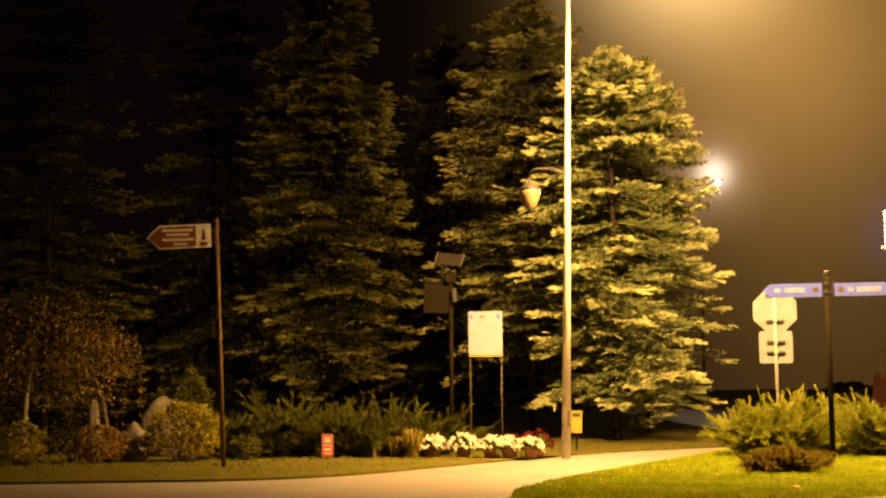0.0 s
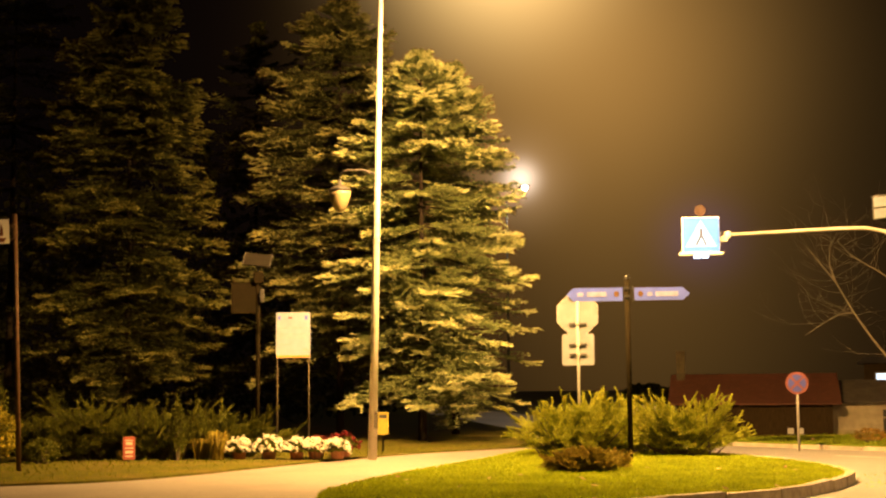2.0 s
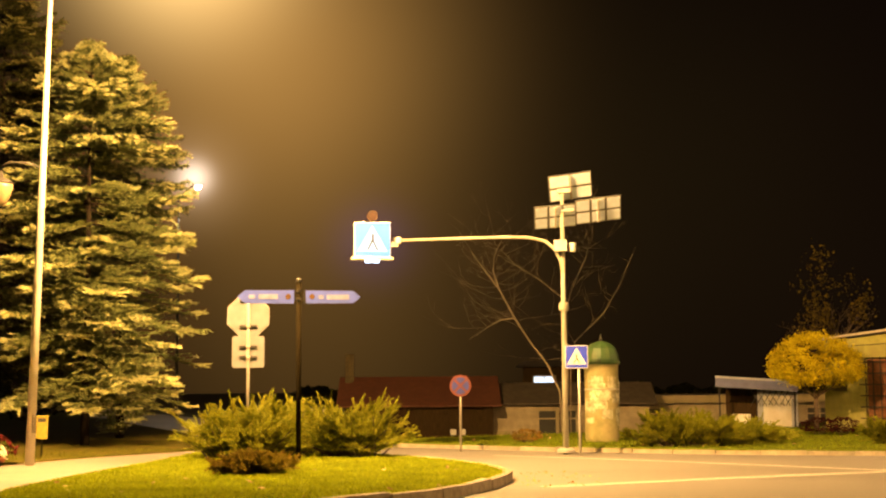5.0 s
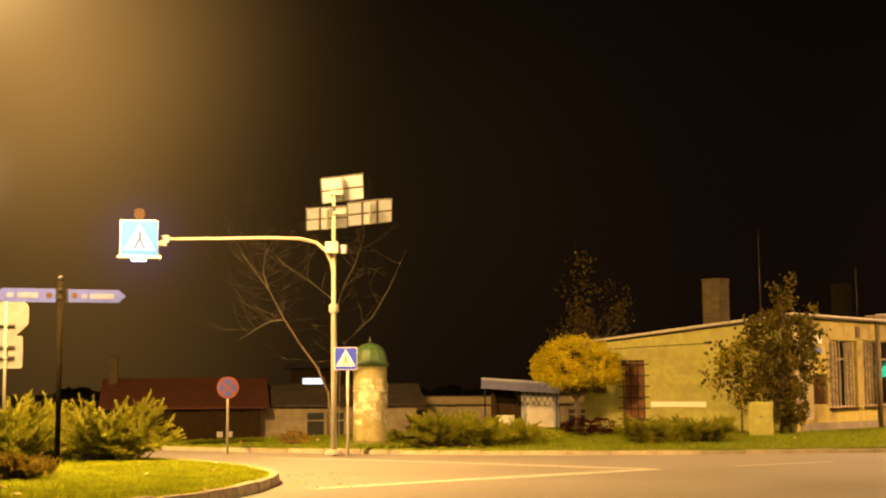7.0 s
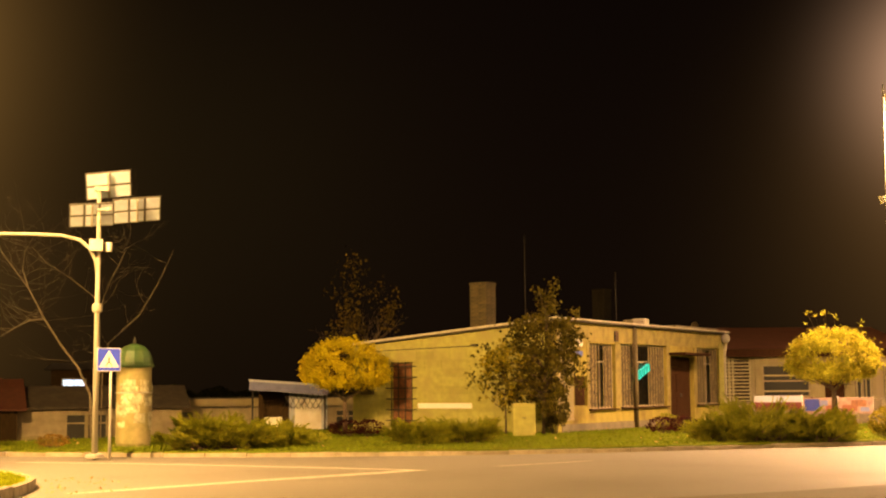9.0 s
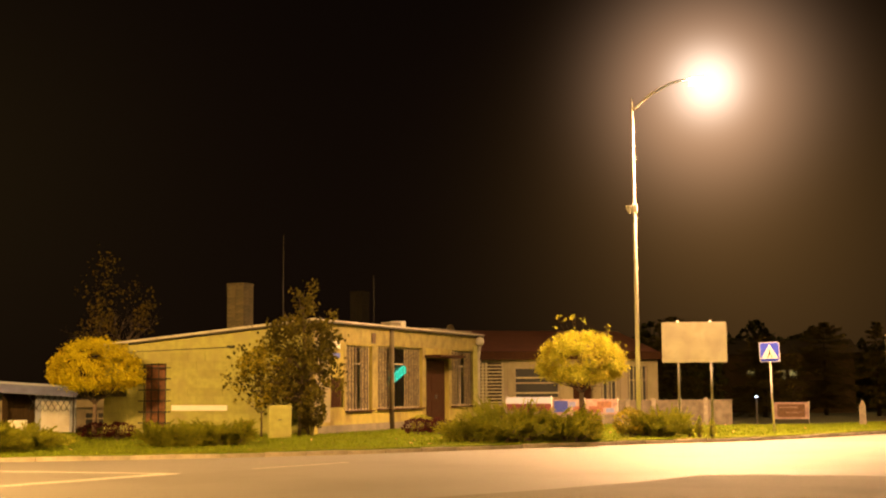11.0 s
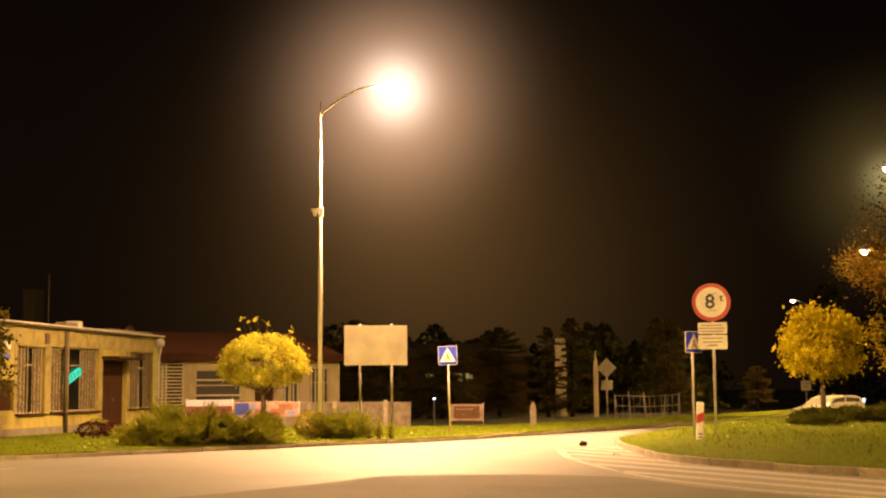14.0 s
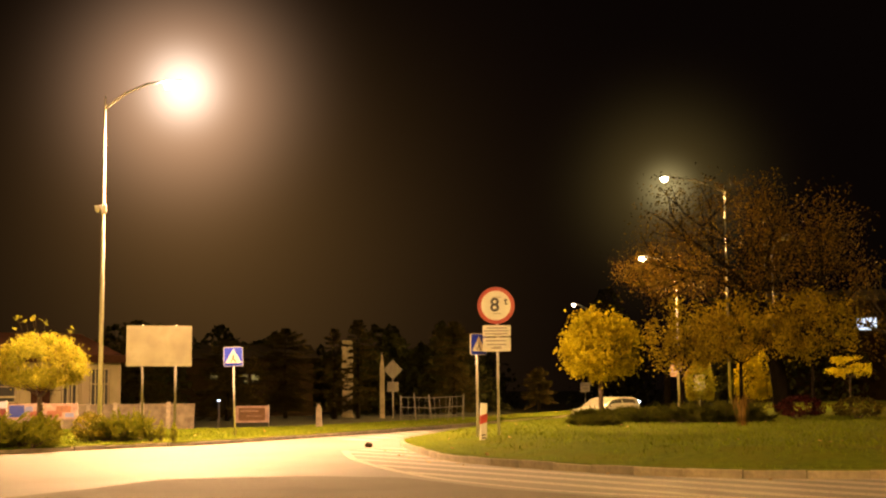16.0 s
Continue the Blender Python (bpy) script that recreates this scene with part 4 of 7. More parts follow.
            v, f = tube_data([tuple(cen), tuple(cen * 0.4 + q * 0.6), tuple(q)], [0.008, 0.006, 0.004], 4)
            F2 += [tuple(i + len(V) for i in t) for t in f]
            V += v
        tagged(link_mesh("sprig_stalks", V, F2, M[bark], root), kind="stuff")
    tri_mesh("crown", leaf_quads(P, leaf, 0.4), M[material], root)
    return root


def bare_tree(at, height, label, seed=4, spread=0.4, stems=3, material="birch", name="bare_birch_tree", lean=0.25):
    rs = np.random.RandomState(seed)
    root = thing(name, at, label, "tree", "bare trees")
    V, F2, ends = [], [], []
    for i in range(stems):
        a = 2 * math.pi * i / stems + rs.uniform(-0.4, 0.4)
        limbs(rs, (0.1 * math.cos(a), 0.1 * math.sin(a), -0.1), (math.cos(a) * lean, math.sin(a) * lean, 1), height * 0.45, 0.11, 4, V, F2, ends, spread, 0.25, 3, 6)
    tagged(link_mesh("branchwork", V, F2, M[material], root), kind="stuff")
    return root

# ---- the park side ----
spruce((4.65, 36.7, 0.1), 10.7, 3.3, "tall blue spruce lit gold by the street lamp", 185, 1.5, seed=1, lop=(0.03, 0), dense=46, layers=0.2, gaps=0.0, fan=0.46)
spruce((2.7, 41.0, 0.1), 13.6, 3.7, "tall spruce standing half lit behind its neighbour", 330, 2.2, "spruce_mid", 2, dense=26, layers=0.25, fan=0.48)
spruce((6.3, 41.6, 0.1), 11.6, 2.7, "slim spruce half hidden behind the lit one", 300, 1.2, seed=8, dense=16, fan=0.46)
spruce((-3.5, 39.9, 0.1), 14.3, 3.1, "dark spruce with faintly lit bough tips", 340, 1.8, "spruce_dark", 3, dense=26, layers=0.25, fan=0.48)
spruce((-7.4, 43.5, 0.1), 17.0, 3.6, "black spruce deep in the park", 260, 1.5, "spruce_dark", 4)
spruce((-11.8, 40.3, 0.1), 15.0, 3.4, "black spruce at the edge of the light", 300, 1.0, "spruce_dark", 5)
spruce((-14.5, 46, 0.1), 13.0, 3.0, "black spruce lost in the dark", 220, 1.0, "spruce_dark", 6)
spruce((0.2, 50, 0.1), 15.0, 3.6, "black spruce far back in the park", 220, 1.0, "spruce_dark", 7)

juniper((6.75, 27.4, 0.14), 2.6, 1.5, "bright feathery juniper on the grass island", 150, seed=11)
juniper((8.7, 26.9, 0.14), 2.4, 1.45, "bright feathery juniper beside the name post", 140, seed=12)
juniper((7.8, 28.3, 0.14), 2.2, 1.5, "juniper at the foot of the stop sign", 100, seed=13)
juniper((5.55, 22.1, 0.14), 1.35, 0.34, "low browning shrub before the junipers", 130, "brown_juniper", 14, 0.9, name="low_shrub", fine=0.8)
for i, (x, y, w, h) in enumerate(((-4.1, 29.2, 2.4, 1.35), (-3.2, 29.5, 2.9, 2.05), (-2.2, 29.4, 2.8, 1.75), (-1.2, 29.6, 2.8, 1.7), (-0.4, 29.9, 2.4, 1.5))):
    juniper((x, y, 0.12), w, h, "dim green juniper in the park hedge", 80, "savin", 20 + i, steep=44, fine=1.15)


def pole_of(root, height, radius, material, low=-0.3, cap=False, name="pole"):
    ob = tube(name, [(0, 0, low), (0, 0, height)], radius, M[material], root, n=12)
    if cap:
        part("cap", lathe([(radius * 1.15, 0), (radius * 1.15, 0.05), (radius * 0.6, 0.08)], 12, at=(0, 0, height - 0.02)), M["dark_metal"], root)
    return ob


def tourist_sign():
    x, y = -4.03, 25.12
    root = thing("tourist_signpost", (x, y, 0.01), "brown arrow tourist sign on a leaning brown pole", "signpost", turn=facing(x, y), lean=(0, -2.2))
    pole_of(root, 4.7, 0.043, "brown_metal")
    w, h, z = 1.2, 0.44, 4.36
    out = [(-1.28, z), (-1.05, z + h / 2), (-0.1, z + h / 2 + 0.02), (-0.1, z - h / 2 + 0.02), (-1.05, z - h / 2)]
    pl = part("arrow_panel", plate(out, 0.03, y=-0.07), M["white"], root, "white-edged arrow panel")
    inner = [(-1.235, z), (-1.03, z + h / 2 - 0.03), (-0.38, z + h / 2 - 0.015), (-0.38, z - h / 2 + 0.045), (-1.03, z - h / 2 + 0.03)]
    part("brown_field", plate(inner, 0.006, y=-0.077), M["brown_sign"], pl, "brown reflective field")
    part("lettering", bars([(-0.71, z + 0.13, 0.56, 0.05), (-0.71, z + 0.045, 0.42, 0.045), (-0.70, z - 0.045, 0.58, 0.05), (-0.66, z - 0.13, 0.25, 0.045)], -0.079), M["pale_ink"], pl, "rows of pale writing")
    bm = plate([(-0.33, z - 0.10), (-0.15, z - 0.10), (-0.19, z - 0.17), (-0.29, z - 0.17)], 0.006, y=-0.077)
    plate([(-0.27, z - 0.06), (-0.20, z - 0.06), (-0.21, z + 0.05), (-0.235, z + 0.15), (-0.255, z + 0.03)], 0.006, bm, y=-0.077)
    part("flame_emblem", bm, M["brown_sign"], pl, "brown flame and bowl shape")
    for zz in (z + 0.12, z - 0.12):
        part("bracket", box((0.14, 0.09, 0.035), (-0.06, -0.01, zz), 0.006), M["brown_metal"], root)


tourist_sign()


def solar_lamp():
    x, y = 0.2, 32.4
    root = thing("solar_post", (x, y, 0.12), "dark post with a small tilted solar panel on top", "solar post", turn=facing(x, y))
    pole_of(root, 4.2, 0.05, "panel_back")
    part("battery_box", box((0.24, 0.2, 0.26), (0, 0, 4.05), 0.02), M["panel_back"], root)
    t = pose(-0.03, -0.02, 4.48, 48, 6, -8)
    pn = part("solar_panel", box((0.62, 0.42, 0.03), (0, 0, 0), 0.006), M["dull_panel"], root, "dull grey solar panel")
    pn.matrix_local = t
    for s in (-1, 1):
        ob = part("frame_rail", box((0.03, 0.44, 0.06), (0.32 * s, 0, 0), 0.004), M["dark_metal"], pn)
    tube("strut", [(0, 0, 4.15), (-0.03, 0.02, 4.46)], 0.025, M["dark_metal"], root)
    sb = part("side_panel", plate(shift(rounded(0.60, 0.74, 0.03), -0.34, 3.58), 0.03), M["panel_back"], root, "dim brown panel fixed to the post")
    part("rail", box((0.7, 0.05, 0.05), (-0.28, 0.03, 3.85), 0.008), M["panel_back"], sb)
    lantern = part("spotlight", box((0.10, 0.14, 0.30), (0.09, -0.08, 3.62), 0.02), M["dark_metal"], root, "small dark spotlight")
    part("hinge", box((0.08, 0.08, 0.05), (0.04, -0.04, 3.62)), M["dark_metal"], lantern)


solar_lamp()


def info_board():
    x, y = 1.04, 33.0
    root = thing("information_board", (x, y, 0.12), "white project information board on two slim posts", "information board", turn=facing(x, y) - 12)
    for s in (-1, 1):
        tube("post", [(0.385 * s, 0.03, -0.3), (0.385 * s, 0.03, 3.2)], 0.02, M["post_brown"], root)
    z = 2.72
    bd = part("panel", plate(shift(rounded(0.84, 1.1, 0.015), 0, z), 0.02), M["board"], root, "white printed panel")
    part("lettering", bars([(0, z + 0.17, 0.72, 0.02), (0, z + 0.03, 0.70, 0.016), (0, z - 0.02, 0.70, 0.016), (-0.02, z - 0.07, 0.66, 0.016), (-0.2, z - 0.22, 0.30, 0.018), (0.3, z - 0.36, 0.12, 0.07)], -0.002), M["grey_ink"], bd, "rows of small grey writing")
    for ex, ew in ((-0.34, 0.06), (0.32, 0.075)):
        part("emblem", bars([(ex, z + 0.42, ew, 0.10)], -0.002), M["lilac_sign"], bd, "small blue emblem shape")
    part("red_emblem", bars([(-0.07, z + 0.42, 0.10, 0.04)], -0.002), M["red_sign"], bd, "small red emblem shape")
    part("orange_edge", bars([(0, z - 0.515, 0.83, 0.05)], -0.002), M["orange_ink"], bd, "orange strip along the lower edge")


info_board()


def small_red_sign():
    x, y = -2.34, 27.6
    root = thing("flower_bed_sign", (x, y, 0.1), "small red notice on a stake in the flower bed", "notice", turn=facing(x, y))
    tube("stake", [(0, 0.02, -0.2), (0, 0.02, 0.5)], 0.012, M["dark_metal"], root)
    pn = part("panel", plate(shift(rounded(0.23, 0.45, 0.02), 0, 0.30), 0.012), M["notice_red"], root)
    part("lettering", bars([(0, 0.45, 0.15, 0.02), (0, 0.39, 0.13, 0.06), (0, 0.30, 0.16, 0.02), (0, 0.22, 0.14, 0.05), (0, 0.14, 0.15, 0.02)], -0.002), M["pale_ink"], pn, "pale bars of writing")


small_red_sign()


def yellow_bin():
    x, y = 3.08, 31.6
    root = thing("yellow_bin", (x, y, 0.1), "yellow metal litter bin behind the lamp post", "bin", turn=facing(x, y))
    part("body", box((0.25, 0.22, 0.50), (0, 0, 0.62), 0.025), M["yellow_box"], root)
    part("rim", box((0.28, 0.25, 0.04), (0, 0, 0.87), 0.012), M["yellow_box"], root)
    part("mouth", box((0.17, 0.02, 0.08), (0, -0.108, 0.79), 0.006), M["dark_metal"], root, "dark throw-in slot")
    tube("stand", [(0, 0.15, -0.2), (0, 0.15, 0.86)], 0.025, M["dark_metal"], root)


yellow_bin()


def hanging_lantern():
    """An old-style lantern on a bracket of the lamp post."""
    x, y = 2.72, 29.0
    root = thing("bracket_lantern", (x, y, 6.15), "unlit acorn lantern hanging from a bracket on the post", "lantern", turn=facing(x, y))
    tube("bracket", [(-0.02, 0, 0.0), (-0.3, 0, 0.10), (-0.66, 0, 0.10), (-0.80, 0, 0.02), (-0.81, 0, -0.12)], 0.022, M["dark_metal"], root)
    part("cap", lathe([(0.03, -0.10), (0.05, -0.22), (0.14, -0.26), (0.24, -0.33), (0.25, -0.36)], 20, at=(-0.81, 0, 0)), M["dark_metal"], root, smooth=True)
    part("shade", lathe([(0.235, -0.362), (0.23, -0.45), (0.18, -0.62), (0.11, -0.76), (0.03, -0.82)], 20, at=(-0.81, 0, 0)), M["opal"], root, "unlit opal glass shade", smooth=True)


hanging_lantern()


def chrysanthemum(at, size, label, petals="petal", seed=1, pot=True):
    rs = np.random.RandomState(seed)
    root = thing("potted_chrysanthemum", at, label, "flower pot", "chrysanthemums by the path")
    if pot:
        part("pot", lathe([(0.12, 0), (0.16, 0.2), (0.175, 0.2), (0.175, 0.24), (0.14, 0.24)], 14), M["terracotta"], root, "terracotta pot")
    n = 900
    d = unit(rs.normal(size=(n, 3)))
    d[:, 2] = np.abs(d[:, 2])
    P = d * (rs.uniform(0.3, 1, n) ** 0.5)[:, None] * np.array([size / 2, size / 2, size * 0.42]) + np.array([0, 0, 0.16])
    tri_mesh("foliage", leaf_quads(P, 0.06), M["savin"], root)
    k = 62
    d = unit(rs.normal(size=(k, 3)))
    d[:, 2] = np.abs(d[:, 2]) * 0.95 + 0.05
    c = d * np.array([size / 2, size / 2, size * 0.45]) * rs.uniform(0.9, 1.06, (k, 1)) + np.array([0, 0, 0.17])
    P = np.repeat(c, 12, 0) + rs.normal(0, 0.022, (k * 12, 3))
    tagged(tri_mesh("blossom", leaf_quads(P, 0.06), M[petals], root), "dense round blossoms", kind="stuff")
    return root


for i, (x, y, s) in enumerate(((-0.2, 28.6, 0.58), (0.42, 28.7, 0.66), (0.98, 28.5, 0.58), (1.36, 28.55, 0.56), (1.82, 28.4, 0.54))):
    chrysanthemum((x, y, 0.09), s, "white chrysanthemum in a terracotta pot by the path", seed=30 + i)
for i, (x, y, s) in enumerate(((1.45, 29.2, 0.6), (2.0, 29.1, 0.7))):
    chrysanthemum((x, y, 0.1), s, "dark red chrysanthemum behind the white ones", "petal_red", seed=40 + i)


def leafy_clump(at, wide, high, label, seed, blades=90, material="brown_juniper"):
    """Long pale strap leaves rising from the root."""
    rs = np.random.RandomState(seed)
    root = thing("lily_clump", at, label, "plant", "strap-leaved plants")
    a = rs.uniform(0, 2 * math.pi, blades)
    r = rs.uniform(0.3, 1, blades) * wide / 2
    base = np.column_stack([rs.normal(0, 0.06, blades), rs.normal(0, 0.06, blades), np.zeros(blades)])
    mid = base + np.column_stack([np.cos(a) * r * 0.5, np.sin(a) * r * 0.5, high * rs.uniform(0.6, 1.0, blades)])
    tip = base + np.column_stack([np.cos(a) * r, np.sin(a) * r, high * rs.uniform(0.3, 0.9, blades)])
    side = np.column_stack([-np.sin(a), np.cos(a), np.zeros(blades)]) * 0.014
    V = np.empty((blades * 9, 3))
    for i, p in enumerate((base - side, base + side, mid + side, base - side, mid + side, mid - side, mid - side, mid + side, tip)):
        V[i::9] = p
    tri_mesh("leaf_tuft", V, M[material], root)
    return root


leafy_clump((-0.62, 28.4, 0.1), 0.9, 0.62, "pale strap-leaved plant beside the flower pots", 51)
leafy_clump((-0.95, 28.6, 0.1), 0.7, 0.45, "fading strap-leaved plant in the bed", 52)
leafy_clump((-1.5, 28.5, 0.1), 0.5, 0.30, "small pale-flowered plant in the bed", 53, 50)
leafy_clump((-2.5, 28.5, 0.1), 0.6, 0.25, "small pale plant under the red notice", 54, 50)

shrub((-5.15, 27.3, 0.1), (1.6, 1.4, 1.2), "rounded golden shrub at the edge of the lawn", "boxwood", 3400, 0.07, 61)
shrub((-6.75, 26.9, 0.1), (1.15, 1.0, 0.75), "low rusty shrub at the edge of the lawn", "brown_shrub", 2000, 0.065, 62)
shrub((-8.2, 26.6, 0.1), (0.95, 0.9, 0.85), "small golden shrub at the edge of the lawn", "boxwood", 1700, 0.065, 63)
shrub((-5.2, 28.2, 0.1), (1.0, 0.85, 1.9), "slim dark conical thuja", "savin", 3200, 0.05, 64, "thuja", "thujas", 0.2)
shrub((-1.45, 28.4, 0.1), (0.4, 0.4, 1.3), "slim dwarf thuja among the junipers", "savin", 1500, 0.05, 65, "thuja", "thujas", 0.5)
shrub((-4.0, 27.6, 0.1), (0.7, 0.7, 0.5), "low dark green shrub under the signpost", "savin", 1100, 0.06, 66)
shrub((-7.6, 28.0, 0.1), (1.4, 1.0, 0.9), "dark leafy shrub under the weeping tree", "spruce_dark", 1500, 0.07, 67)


def weeping_tree():
    rs = np.random.RandomState(71)
    root = thing("weeping_tree", (-7.6, 28.2, 0.1), "small weeping tree with thin hanging yellowing branches", "tree")
    tube("trunk", [(-0.98, -0.3, -0.1), (-0.94, -0.3, 1.2), (-0.82, -0.3, 2.4), (-0.62, 0, 3.4)], [0.075, 0.06, 0.05, 0.02], M["birch"], root)
    tube("side_trunk", [(0.75, 0.1, -0.1), (0.55, 0.1, 1.2), (0.1, 0, 2.3)], [0.05, 0.045, 0.03], M["bark"], root)
    P, V, F2 = [], [], []
    for i in range(300):
        a = rs.uniform(0, 2 * math.pi)
        r = rs.uniform(0.3, 1.45)
        top = Vector((-0.55 + math.cos(a) * 0.25, math.sin(a) * 0.25, 2.65 + rs.uniform(-0.5, 1.0) * rs.uniform(0, 1)))
        out = Vector((-0.3 + math.cos(a) * r * 1.1, math.sin(a) * r, top.z + 0.35 - 0.38 * r))
        end = Vector((out.x * 1.12, out.y * 1.12, max(0.5, out.z - rs.uniform(0.6, 1.9))))
        v, f = tube_data([top, (top + out) / 2 + Vector((0, 0, 0.15)), out, (out + end) / 2, end], [0.010, 0.008, 0.006, 0.005, 0.003], 3)
        F2 += [tuple(k + len(V) for k in q) for q in f]
        V += v
        for k in range(20):
            t = rs.uniform(0, 1)
            q = out.lerp(end, t) if rs.uniform() < 0.8 else top.lerp(out, t)
            P.append(np.array(q) + rs.normal(0, 0.05, 3))
    tagged(link_mesh("branchwork", V, F2, M["bark_dark"], root), kind="stuff")
    tri_mesh("crown", leaf_quads(np.array(P), 0.066, 1.0), M["weeping"], root)


weeping_tree()


def boulder(at, size, label, seed, name="garden_boulder", material="stone"):
    rs = np.random.RandomState(seed)
    bm = bmesh.new()
    bmesh.ops.create_icosphere(bm, subdivisions=3, radius=1)
    for v in bm.verts:
        k = 1 + 0.18 * noise.noise(v.co * 1.7 + Vector((seed, 0, 0))) + 0.06 * noise.noise(v.co * 5)
        v.co = Vector((v.co.x * size[0] / 2 * k, v.co.y * size[1] / 2 * k, max(-0.05, (v.co.z + 0.6) * size[2] / 1.6 * k)))
    ob = part(name, bm, M[material], None, smooth=True)
    ob.matrix_world = pose(*at)
    return tagged(ob, label, "boulder", "boulders")


boulder((-7.15, 27.9, 0.1), (0.30, 0.3, 1.25), "tall weathered standing stone among the shrubs", 81, "garden_boulder", "stone_dim")
boulder((-6.2, 30.2, 0.1), (1.1, 0.5, 1.25), "big weathered boulder behind the golden shrub", 82, "garden_boulder", "stone_dim")
boulder((-6.3, 27.9, 0.1), (0.6, 0.5, 0.75), "weathered stone topped with small flowers", 83, "garden_boulder", "stone_dim")

# ---- street lamps ----
def street_lamp(at, height, reach, towards, label, lean=(0, 0), lantern="lantern", radius=0.105, fittings=False, paint="lamp_pole"):
    """A tapered steel lamp post with a curved arm and a flat lantern; towards: heading of the arm in degrees."""
    root = thing("street_lamp", at, label, "street lamp", "street lamps", turn=towards, lean=lean)
    tube("post", [(0, 0, -0.2), (0, 0, height * 0.5), (0, 0, height - 0.85)], [radius * 1.1, radius * 0.8, radius * 0.5], M[paint], root, n=16)
    part("spike", lathe([(radius * 0.42, -0.05), (radius * 0.38, 0.12), (radius * 0.12, 0.34)], 10, at=(0, 0, height - 0.85)), M[paint], root)
    part("access_door", box((0.012, 0.09, 0.36), (radius * 1.02, 0, 0.75), 0.004), M["post_brown"], root)
    tube("arm", [(0, 0, height - 0.92), (reach * 0.07, 0, height - 0.80), (reach * 0.30, 0, height - 0.42), (reach * 0.62, 0, height - 0.10), (reach * 0.9, 0, height)], [radius * 0.55] * 5, M[paint], root)
    globe = lantern in ("lantern_far", "lantern_pink")
    head = part("lantern_housing", box((0.66, 0.26, 0.07), (reach + 0.05, 0, height + 0.05), 0.025) if globe else box((0.56, 0.24, 0.05), (reach + 0.03, 0, height + 0.01), 0.02), M["galv"], root)
    part("lantern_glass", lathe([(0.06, -0.26), (0.16, -0.18), (0.20, -0.06), (0.18, 0.0)], 18, at=(reach + 0.06, 0, height)) if globe else box((0.60, 0.28, 0.24), (reach + 0.06, 0, height - 0.10), 0.085), M[lantern], head)
    if fittings:
        part("clamp", lathe([(radius * 0.95, 0), (radius * 0.95, 0.14)], 14, at=(0, 0, height * 0.63)), M["galv"], root)
        part("sensor_box", box((0.16, 0.12, 0.28), (0.02, -0.15, height * 0.63), 0.02), M["sign_back"], root)
        part("loudspeaker", lathe([(0.05, 0), (0.12, 0.22)], 12, at=(-0.16, -0.08, height * 0.62)), M["sign_back"], root)
    return root


street_lamp((2.6, 29.0, 0.12), 11.0, 5.25, -58.7, "tall pale street lamp post beside the path", lean=(-1.02, 0.62), radius=0.088)
street_lamp((36.27, 21.18, 0.13), 10.9, 2.0, -62, "tall pale street lamp on the verge, lit", fittings=True, radius=0.07)
street_lamp((17.0, 88.6, 0), 15.0, 1.2, -20, "distant street lamp glowing in the mist", lantern="lantern_pink", paint="dark_metal")
street_lamp((73.6, 5.5, 0.3), 12.55, 3.1, 96, "street lamp among autumn trees, lit", lantern="lantern_far", radius=0.075)
street_lamp((80.5, 8.95, 0.55), 8.7, 1.9, 97, "farther street lamp with an orange glow", lantern="lantern_far", radius=0.06)
street_lamp((77.9, 3.3, 0.3), 9.6, 0.75, -90, "unlit street lamp beyond the autumn trees", lantern="opal", radius=0.06)
street_lamp((4.0, -4.9, 0.0), 10.0, 1.8, 90, "street lamp on the near side of the crossing, lit")


# ---- signs on the grass island ----
def name_post():
    x, y = 7.37, 25.9
    root = thing("street_name_post", (x, y, 0.08), "black post with two lilac-blue street name arrows", "signpost", turn=facing(x, y), lean=(0, -0.05))
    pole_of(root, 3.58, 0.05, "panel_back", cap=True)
    z = 3.27
    left = [(-1.2, z), (-1.06, z + 0.13), (-0.09, z + 0.125), (-0.09, z - 0.135), (-1.06, z - 0.13)]
    a = part("name_panel", plate(left, 0.03, y=-0.02), M["lilac_sign"], root, "arrow panel pointing along one street")
    part("lettering", bars([(-0.92, z, 0.12, 0.08), (-0.60, z, 0.38, 0.10)], -0.022), M["pale_blue_ink"], a, "pale bars of writing")
    part("emblem", plate(shift(disc(0.055, 12), -0.21, z), 0.005, y=-0.023), M["brown_metal"], a, "small orange crest shape")
    right = [(1.22, z - 0.01), (1.08, z + 0.115), (0.14, z + 0.12), (0.14, z - 0.13), (1.08, z - 0.13)]
    b = part("name_panel", plate(right, 0.03, y=-0.02), M["lilac_sign"], root, "arrow panel pointing along the other street")
    part("lettering", bars([(0.44, z - 0.01, 0.10, 0.08), (0.77, z - 0.01, 0.44, 0.10)], -0.022), M["pale_blue_ink"], b, "pale bars of writing")
    part("emblem", plate(shift(disc(0.055, 12), 0.26, z), 0.005, y=-0.023), M["brown_metal"], b, "small orange crest shape")
    third = part("name_panel", box((0.03, 0.5, 0.26), (0.11, 0.28, z + 0.02), 0.005), M["dark_metal"], root, "third panel seen edge-on")
    for s in (-0.07, 0.09):
        part("clamp", lathe([(0.062, 0), (0.062, 0.05)], 12, at=(0, 0, z + s)), M["dark_metal"], root)


name_post()


def stop_sign_back():
    x, y = 7.03, 28.65
    root = thing("stop_sign", (x, y, 0.07), "grey back of an octagonal stop sign with a plate below", "road sign", "road signs", turn=facing(x, y))
    pole_of(root, 3.40, 0.034, "dull_galv")
    z, r = 3.04, 0.475
    octo = [(r * math.cos(radians(22.5 + 45 * i)), z + r * math.sin(radians(22.5 + 45 * i))) for i in range(8)]
    pl = part("octagon", plate(octo, 0.02, y=0.05), M["octagon"], root)
